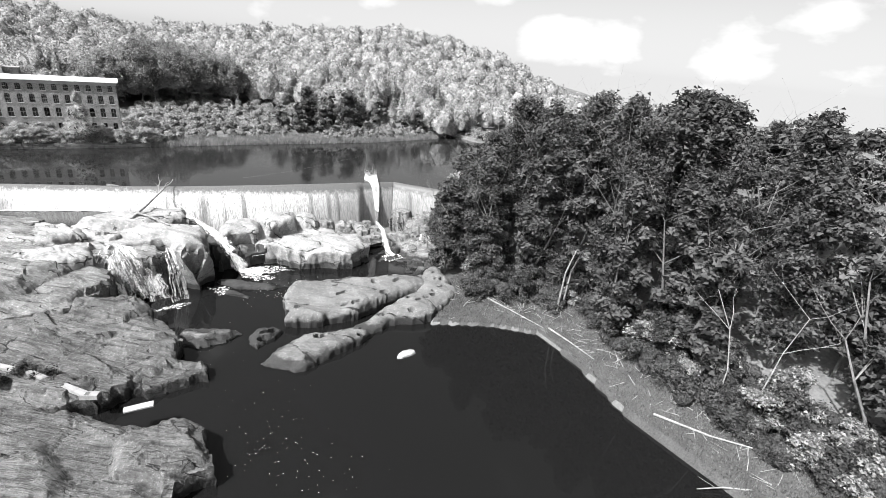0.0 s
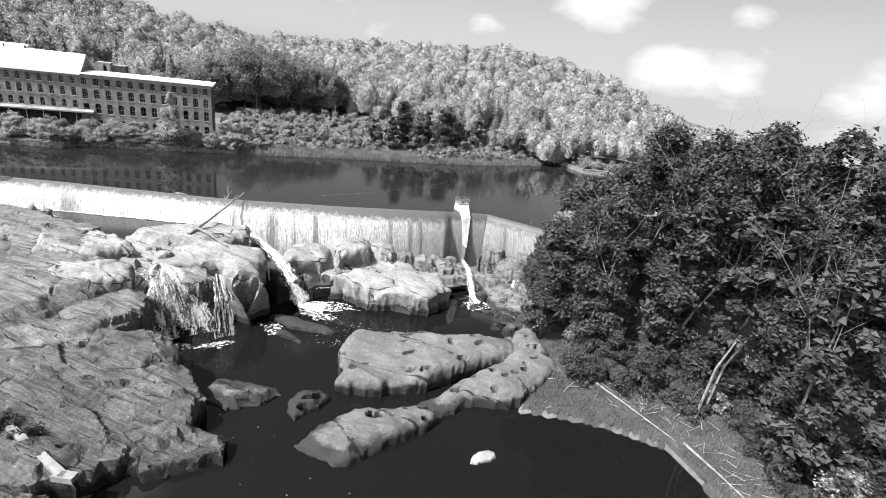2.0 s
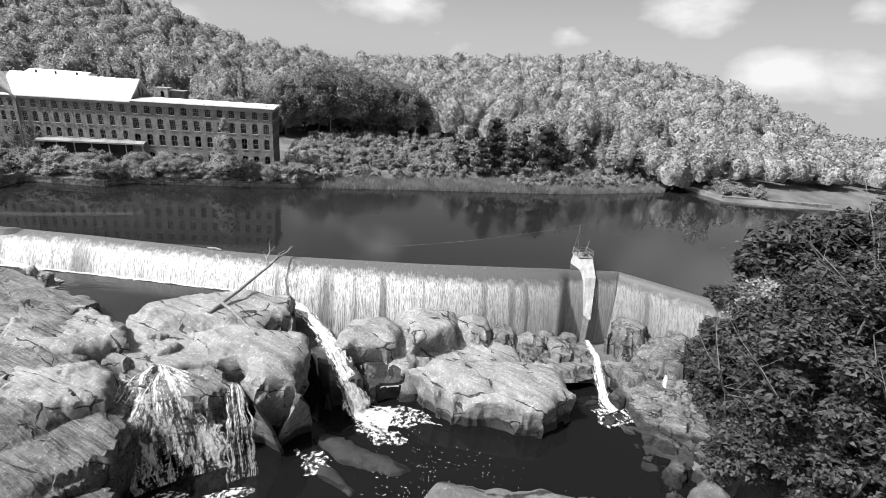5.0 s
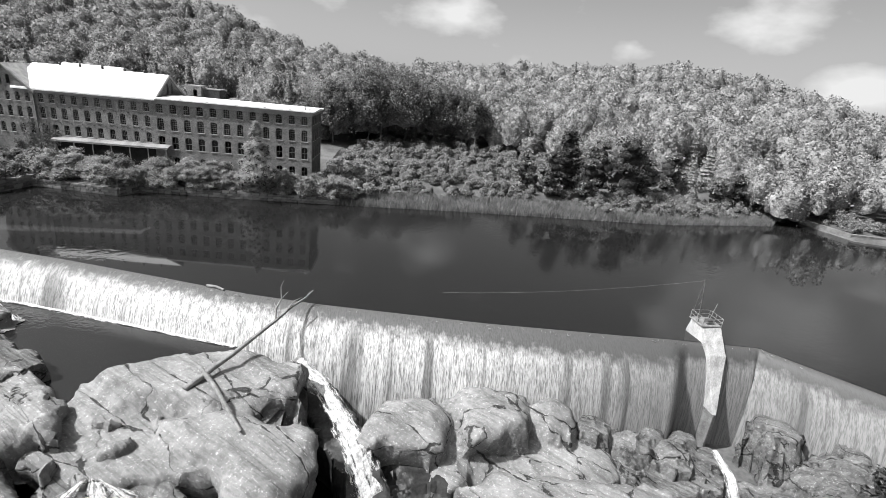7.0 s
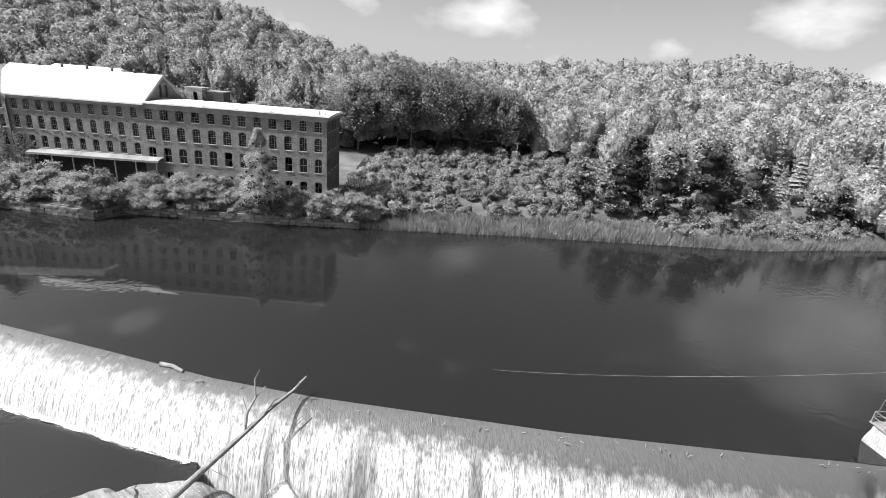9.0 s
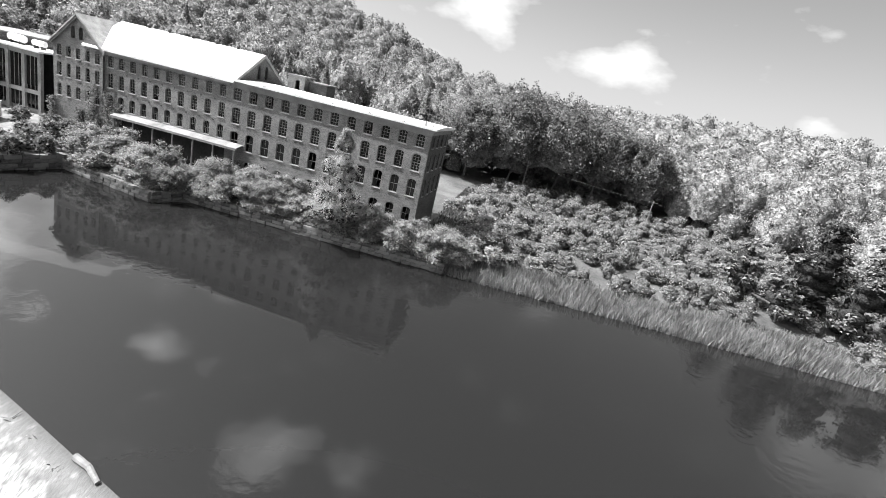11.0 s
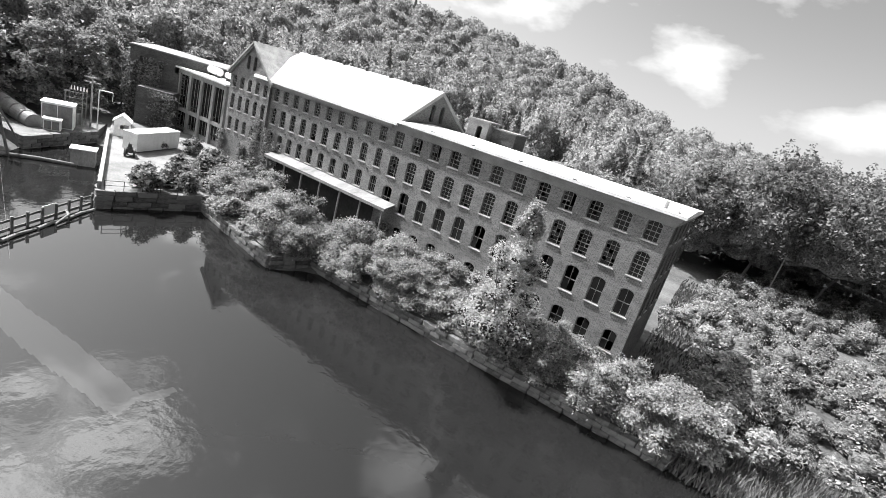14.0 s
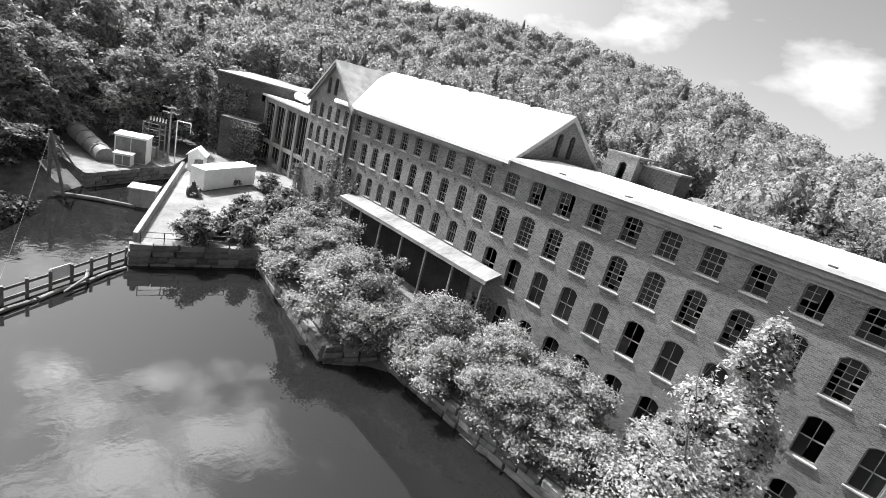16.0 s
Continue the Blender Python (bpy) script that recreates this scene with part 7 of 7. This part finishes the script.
pipe_pts = [(-34, -108, -11.6), (-26, -113.5, -11.8), (-18, -121.0, -12.0), (-11.2, -129.2, -12.4)]
for a, b in zip(pipe_pts, pipe_pts[1:]):
    a, b = Vector(a), Vector(b)
    for k in range(3):
        p, q = a.lerp(b, k / 3), a.lerp(b, (k + 1) / 3)
        m = Matrix.Translation(p) @ (q - p).to_track_quat("X", "Z").to_matrix().to_4x4()
        part("section", box(box(bmesh.new(), 0.03, -0.45, -0.3, (q - p).length - 0.03, 0.45, 0.25, m), 0, -0.5, -0.05, 0.12, 0.5, 0.3, m), M_flume, drain)
        part("strut", bars((q + Vector((0.3, -0.4, -0.2)), q + Vector((0.5, -0.7, -1.6)), 0.06)), M_dark, drain)
part("outlet", box(bmesh.new(), -1.2, -0.55, -0.35, 1.2, 0.55, 0.4, pose(-10.7, -129.8, -12.4, 0, 0, -25)), M_flume, drain)
part("hatch", box(bmesh.new(), -0.6, -0.4, 0.4, 0.0, 0.4, 0.42, pose(-10.7, -129.8, -12.4, 0, 0, -25)), M_dark, drain)
M_plank = material("sun_bleached_plank", 0.17, 0.3, scale=0.9, fine=9, rough=0.85, stretch=(0.3, 3, 1))
plank = part("plank", box(bmesh.new(), -1.9, -0.55, -0.12, 1.9, 0.55, 0.12, pose(-4.9, -135.2, -12.6, 3, -4, -8)), M_plank)
tagged(plank, "broad white plank lying on the rocks", "plank")
for pts in ([(65.7, -121.5), (69.5, -131), (73.2, -140.5)], [(74.0, -141.5), (73.8, -148), (73.0, -155.2)], [(69.5, -171.5), (72.5, -180), (76.8, -188.6)]):
    log("log", [(x, y, gz(x, y) + 0.45) for x, y in pts], 0.23, 0.1, M_dead, "long bleached drift log on the gravel bank")
r = np.random.default_rng(9)
bm = bmesh.new()
made = 0
while made < 150:
    x, y = r.uniform(60, 84), r.uniform(-195, -118)
    d = -float(inside(POOL, np.array([x]), np.array([y]))[0])
    if 3.5 < d < 10:
        a, l = r.normal(1.9, 1.0), r.uniform(0.8, 3.2)
        x1, y1 = x + l * math.cos(a), y + l * math.sin(a)
        bar(bm, (x, y, gz(x, y) + 0.3), (x1, y1, gz(x1, y1) + r.uniform(0.3, 0.7)), r.uniform(0.04, 0.11), 0.03, 5)
        made += 1
tagged(part("driftwood", bm, M_dead), "bleached driftwood sticks strewn on the bank", "driftwood", kind="stuff")
stick = empty("stick", pose(0, 0, 0), "forked pale branch lying in the pool's edge", "branch")
part("limb", bars(((62.5, -184, -16.4), (66, -186, -16.0), 0.08, 0.12), ((66, -186, -16.0), (69.5, -189, -15.6), 0.12, 0.14), ((65, -185.4, -16.1), (64, -183, -15.6), 0.05, 0.02)), M_dead, stick)
for i, (x, y, h, lean) in enumerate(((79.5, -176.5, 22, (0.05, 0.15)), (80.0, -181.0, 21, (0.1, -0.2)))):
    d = empty("dead_tree", pose(x, y, gz(x, y)), "bare bleached dead tree among the bank shrubs", "dead tree")
    part("trunk", limb_mesh(np.random.default_rng(70 + i), h, lean, 1.0, 2, 0.15, 3, 0.55), M_grey_wood, d, "bleached bare limbs")
for dx in (0, 1.5):
    log("bare_trunk", [(79.0 + dx, -138.6, gz(79, -138) - 0.5), (79.4 + dx * 1.2, -138.6, -3.5), (80.4 + dx * 1.7, -139.4, 2.0)], 0.26, 0.14, M_wood_dark, "pale bare trunk leaning from the wooded bank", "trunk")

# ---- pier on the dam ----
PIER = Matrix.Translation((65.5, -65.8, -0.5)) @ Matrix.Diagonal((0.84, 0.84, 1, 1)) @ Matrix.Translation((-66.8, 66.2, 0))
pier = empty("dam_pier", PIER, "pale tapered concrete pier standing on the dam", "pier")
ring = [[(64.7, -63.6, 2.6), (68.0, -63.9, 2.6), (68.2, -67.0, 2.6), (64.9, -66.7, 2.6)],
        [(64.7, -63.0, -0.4), (68.0, -63.4, -0.4), (68.1, -70.0, -0.4), (65.2, -69.6, -0.4)],
        [(65.9, -66.6, -8.0), (66.6, -66.8, -8.0), (66.6, -73.6, -8.0), (66.0, -73.4, -8.0)]]
bm = solid([p for q in ring for p in q], [(0, 1, 2, 3), (11, 10, 9, 8)] + [(4 * j + i, 4 * j + (i + 1) % 4, 4 * j + 4 + (i + 1) % 4, 4 * j + 4 + i) for j in (0, 1) for i in range(4)])
bmesh.ops.subdivide_edges(bm, edges=bm.edges[:], cuts=5, use_grid_fill=True)
for v in bm.verts:
    v.co += Vector(noise.noise_vector(v.co * 0.7)) * 0.14
bmesh.ops.bevel(bm, geom=[e for e in bm.edges if e.calc_face_angle(0) > 0.7], offset=0.06, segments=1, affect="EDGES")
part("shaft", bm, M_pier := material("pale_worn_concrete", 0.2, 0.42, scale=0.8, fine=8, rough=0.85, bump=0.05, stretch=(1, 1, 0.4)), pier)
# Dark block standing in for the shadow slot below the pier's tip.
part("foot", boxes((66.1, -73.6, -14, 66.5, -67.0, -7.9)), M_concrete_dark, pier)
part("platform", boxes((64.6, -66.9, 2.72, 68.3, -63.2, 2.84)), M_trim, pier)
for x, y in ((64.7, -63.3), (66.5, -63.3), (68.2, -63.3), (64.7, -66.8), (66.5, -66.8), (68.2, -66.8), (64.7, -65.0), (68.2, -65.0)):
    part("post", bars(((x, y, 2.84), (x, y, 4.0), 0.05)), M_trim, pier)
for z in (3.4, 4.0):
    for (xa, ya), (xb, yb) in (((64.7, -63.3), (68.2, -63.3)), ((64.7, -66.8), (68.2, -66.8)), ((64.7, -63.3), (64.7, -66.8)), ((68.2, -63.3), (68.2, -66.8))):
        part("rail", bars(((xa, ya, z), (xb, yb, z), 0.04)), M_trim, pier)
part("tripod", bars(((64.8, -65.4, 2.8), (65.0, -63.9, 9.0), 0.09), ((65.9, -64.0, 2.9), (65.0, -63.9, 9.0), 0.08), ((64.8, -63.4, 2.8), (65.0, -63.9, 9.0), 0.07), ((64.5, -64.6, 5.2), (65.3, -64.0, 5.6), 0.05)), M_dark, pier)
part("winch", boxes((66.0, -66.2, 2.65, 67.2, -65.2, 3.5)), M_dark, pier)
part("arm", bars(((66.5, -65.7, 3.4), (67.1, -65.7, 6.0), 0.06)), M_dead, pier)
a, b = PIER @ Vector((65.0, -63.9, 8.8)), Vector((-81.4, -26.0, 7.6))
bm = bmesh.new()
last = a
for i in range(1, 61):
    f = i / 60
    p = a.lerp(b, f)
    p.z = max(p.z - 11.0 * 4 * f * (1 - f), -0.06)
    bar(bm, last, p, 0.011, 0.011, 4)
    last = p
tagged(part("cable", bm, M_trim), "slack steel cable strung along the dam", "cable")
mast = empty("cable_mast", pose(-81.4, -26.0, -0.8) @ Matrix.Diagonal((1.25, 1.25, 1.36, 1)), "timber A-frame holding the river cables", "post")
part("leg", bars(((-1.2, 0, -1), (0, 0, 6.4), 0.16)), M_wood_dark, mast)
part("leg", bars(((1.0, 1.2, -1), (0, 0, 6.4), 0.16)), M_wood_dark, mast)
part("stay", bars(((0, 0, 6.2), (-3.5, 3.0, 1.5), 0.1)), M_dead, mast)

r = np.random.default_rng(18)
bm = bmesh.new()
for _ in range(70):
    k = r.integers(20, len(cx) - 60)
    o, l, a = r.uniform(1.0, 1.8), r.uniform(0.1, 0.6), r.uniform(0, 6.3)
    x, y = cx[k] + nx[k] * o, cy[k] + ny[k] * o
    bar(bm, (x, y, -0.08), (x + l * math.cos(a), y + l * math.sin(a), -0.05 + r.uniform(0.0, 0.25)), r.uniform(0.03, 0.06), 0.02, 5)
tagged(part("debris", bm, M_dead), "twigs and debris caught on the dam crest", "driftwood", kind="stuff")

# ---- far bank ----
sx, sy = np.meshgrid(np.arange(-52, -20, 0.16), np.arange(-42, -31, 0.16), indexing="ij")
sd = np.maximum(inside([(-51, -40.6), (-36, -39.0), (-29.9, -38.2), (-23.0, -37.2), (-23.5, -35.8), (-24.4, -34.9), (-32.5, -35.6), (-43, -36.9), (-51, -37.6)], sx, sy), inside([(-24.5, -35.2), (-24.0, -32.9), (-23.4, -32.9), (-23.0, -34.2), (-23.6, -35.4)], sx, sy)) + 0.3 * fbm(sx * 0.6, sy * 0.6, 8)
sf = grid_faces(*sx.shape)
sf = sf[(sd > 0).ravel()[sf].all(1)]
tagged(new("submerged_sill", raw_mesh("submerged_sill", np.stack([sx, sy, 0.004 + 0.004 * np.clip(sd, 0, 1)], -1).reshape(-1, 3), sf, [water_material("silted_shallows", 0.026, 0.03, 0.9, 0.06)], True)), "pale silted masonry sill just under the surface", "water", kind="structure")
slab("embankment_wall", [(154, 26), (157.5, 0), (200, -8), (200, -6), (158.8, 1.2), (155.4, 27)], -2, 1.6, M_concrete_dark, "low stone embankment wall by the river", "wall")
for i, (x, y, top) in enumerate(((16.5, 68.3, 13.8), (52, 61, 12.8), (-20, 74, 15))):
    p = empty("utility_pole", pose(x, y, gz(x, y)), "pale wooden utility pole with a crossarm", "pole")
    h = top - gz(x, y)
    part("pole", bars(((0, 0, -0.5), (0, 0, h), 0.16, 0.11, 8)), M_dead, p)
    part("crossarm", boxes((-1.1, -0.06, h - 0.5, 1.1, 0.06, h - 0.36)), M_dead, p)
bm = bmesh.new()
for a, b in (((-20, 74, 14.6), (16.5, 68.3, 13.4)), ((16.5, 68.3, 13.4), (52, 61, 12.4))):
    last = Vector(a)
    for i in range(1, 13):
        f = i / 12
        q = Vector(a).lerp(Vector(b), f) - Vector((0, 0, 3.2 * f * (1 - f)))
        bar(bm, last, q, 0.03, 0.03, 4)
        last = q
tagged(part("power_line", bm, M_dark), "thin power line sagging between the poles", "cable")
house = empty("house", pose(-46, 102, gz(-46, 102), 0, 0, -12), "small white gabled house among the trees", "house")
part("wall", pierced([(-3.5, 0), (3.5, 0), (3.5, 5.2), (0, 8.0), (-3.5, 5.2)], [[(-0.5, 5.0), (0.5, 5.0), (0.5, 6.4), (-0.5, 6.4)], [(-2.4, 1.5), (-1.4, 1.5), (-1.4, 3.0), (-2.4, 3.0)], [(1.4, 1.5), (2.4, 1.5), (2.4, 3.0), (1.4, 3.0)]], 0.2, Matrix.Translation((0, -4.5, 0))), M_white, house)
part("wall", boxes((-3.5, -4.3, 0, -3.3, 4.5, 5.2), (3.3, -4.3, 0, 3.5, 4.5, 5.2), (-3.3, 4.3, 0, 3.3, 4.5, 5.2)), M_white, house)
part("roof", prism([(-4.0, 4.8), (-4.0, 5.05), (0, 8.35), (4.0, 5.05), (4.0, 4.8), (0, 8.05)], -5.0, 5.0), M_roof_grey, house)
part("inner_wall", boxes((-3.2, -1, 0, 3.2, -0.8, 5.1)), M_void, house)

# ---- planting by the mill ----
r = np.random.default_rng(21)
n = 0
while n < 130:
    x = r.uniform(-56, 9)
    lo = np.interp(x, [-56.6, -38.1, -36.3, -24, -12, 8], [-10.7, -13.7, -8.7, -8.5, -8.1, -6.9])
    hi = -4.4 if x < -33 else -1.6
    y = r.uniform(lo - 0.1, hi + (0.11 * (-35 - x) if x < -35 else 0))
    n += 1
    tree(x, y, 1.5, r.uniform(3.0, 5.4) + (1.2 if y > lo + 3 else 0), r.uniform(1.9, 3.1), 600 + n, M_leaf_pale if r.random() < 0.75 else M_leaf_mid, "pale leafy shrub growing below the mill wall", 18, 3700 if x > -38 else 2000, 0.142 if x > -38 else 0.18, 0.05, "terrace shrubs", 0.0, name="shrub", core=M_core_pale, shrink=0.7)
for i in range(48):
    x, y = r.uniform(2.0, 15), r.uniform(-5, 40)
    if x < 8 and 4 < y < 26:
        continue
    tree(x, y, gz(x, y) - 0.2 if y > 2.5 else 1.5, r.uniform(1.6, 3.6), r.uniform(1.4, 2.4), 650 + i, M_leaf_pale, "pale shrub on the slope by the mill's end wall", 14, 1000, 0.26, 0.05, "slope shrubs", 0.0, name="shrub", core=M_core_pale, shrink=0.7)
for i, (x, y) in enumerate(((-19, -119.5), (-22, -122), (-16.5, -122.5), (-24, -117))):
    tree(x, y, -13.2, 2.6, 1.9, 690 + i, M_leaf_bank, "low dark bush rooted in a rock crevice", 12, 900, 0.24, 0.05, "rock bushes", 0.0, name="shrub")
for i, (x, y, h, w) in enumerate(((-60, -6, 3.4, 2.6), (-63.5, -3, 3.8, 2.8), (-66.5, -8.5, 2.8, 2.2), (-58.5, -12.5, 2.6, 2.0), (-69, -1.5, 3.6, 2.4), (-61, -14, 2.2, 1.8), (-57.5, -1, 4.2, 2.6), (-65, 1, 4.0, 2.4), (-72, 2, 2.8, 1.9), (-59.5, -17, 2.8, 2.2), (-62.5, -10.5, 3.4, 2.6), (-60.5, -3, 4.4, 3.0), (-66, -5.5, 3.2, 2.5), (-63, -15.5, 2.4, 2.0), (-57.8, -8, 3.6, 2.6), (-62, 1, 4.2, 2.6), (-78, 0, 3.0, 2.2), (-80.5, -4.5, 2.0, 1.6))):
    tree(x, y, 2.2, h, w, 720 + i, M_leaf_mid, "dense shrub at the edge of the gravel yard", 20, 1600, 0.28, 0.06, "yard shrubs", 0.0, name="shrub")
tree(-10.9, -7.9, 1.4, 17.0, 5.6, 760, M_leaf_pale, "slender pale poplar in front of the mill", 70, 21000, 0.16, 0.14, "", 0.04, True)
tree(-8.2, -7.3, 1.6, 6.5, 2.7, 761, M_leaf_mid, "bushy young tree beside the poplar", 20, 4200, 0.18, 0.1, "", 0.05)
tree(2.5, -4.4, 1.4, 4.2, 2.5, 762, M_leaf_mid, "bushy young tree at the mill corner", 16, 3000, 0.19, 0.1, "", 0.05)
for i, (x, z0, z1, w) in enumerate(((-63.6, 2, 14, 1.4), (-60.6, 3, 13, 1.1), (-58.6, 8, 11.5, 1.5), (-66.3, 2, 9, 1.0), (-33.6, 2, 7.5, 1.2), (-72.5, 2, 10, 0.9))):
    k = 900
    c = np.stack([x + r.normal(size=k) * w * 0.5, -0.35 - np.abs(r.normal(size=k)) * 0.3, z0 + (z1 - z0) * r.random(k) ** 1.2], 1)
    c = np.array([MILL @ Vector(q) for q in c])
    nrm = np.tile([0.0, -1.0, 0.3], (k, 1)) + r.normal(size=(k, 3)) * 0.5
    nrm /= np.linalg.norm(nrm, axis=1, keepdims=True)
    v, f = leaf_mesh(c, nrm, 0.26 * r.uniform(0.6, 1.3, k), r)
    tagged(new("ivy", raw_mesh("ivy", v, f, [M_leaf_mid])), "ragged ivy climbing the mill's brick wall", "ivy", "mill ivy")

# ivy over the dark brick building
for i, (u, z0, z1, w) in enumerate(((1.0, 2, 14, 1.6), (4.2, 9, 15, 1.4), (8.0, 2, 9.4, 1.8), (11.5, 3, 15, 1.3), (15, 2, 10, 1.6))):
    k = 1100
    side = -4.3 if 3.0 < u < 9.6 and z1 < 9.8 else -0.3
    c = np.stack([u + r.normal(size=k) * w * 0.6, side - np.abs(r.normal(size=k)) * 0.35, z0 + (z1 - z0) * r.random(k) ** 1.1], 1)
    c = np.array([dark_house.matrix_world @ Vector(q) for q in c])
    nrm = np.tile([0.8, -0.55, 0.4], (k, 1)) + r.normal(size=(k, 3)) * 0.5
    nrm /= np.linalg.norm(nrm, axis=1, keepdims=True)
    v, f = leaf_mesh(c, nrm, 0.36 * r.uniform(0.6, 1.3, k), r)
    tagged(new("ivy", raw_mesh("ivy", v, f, [M_leaf_mid])), "thick ivy hanging over the dark brick building", "ivy", "yard ivy")
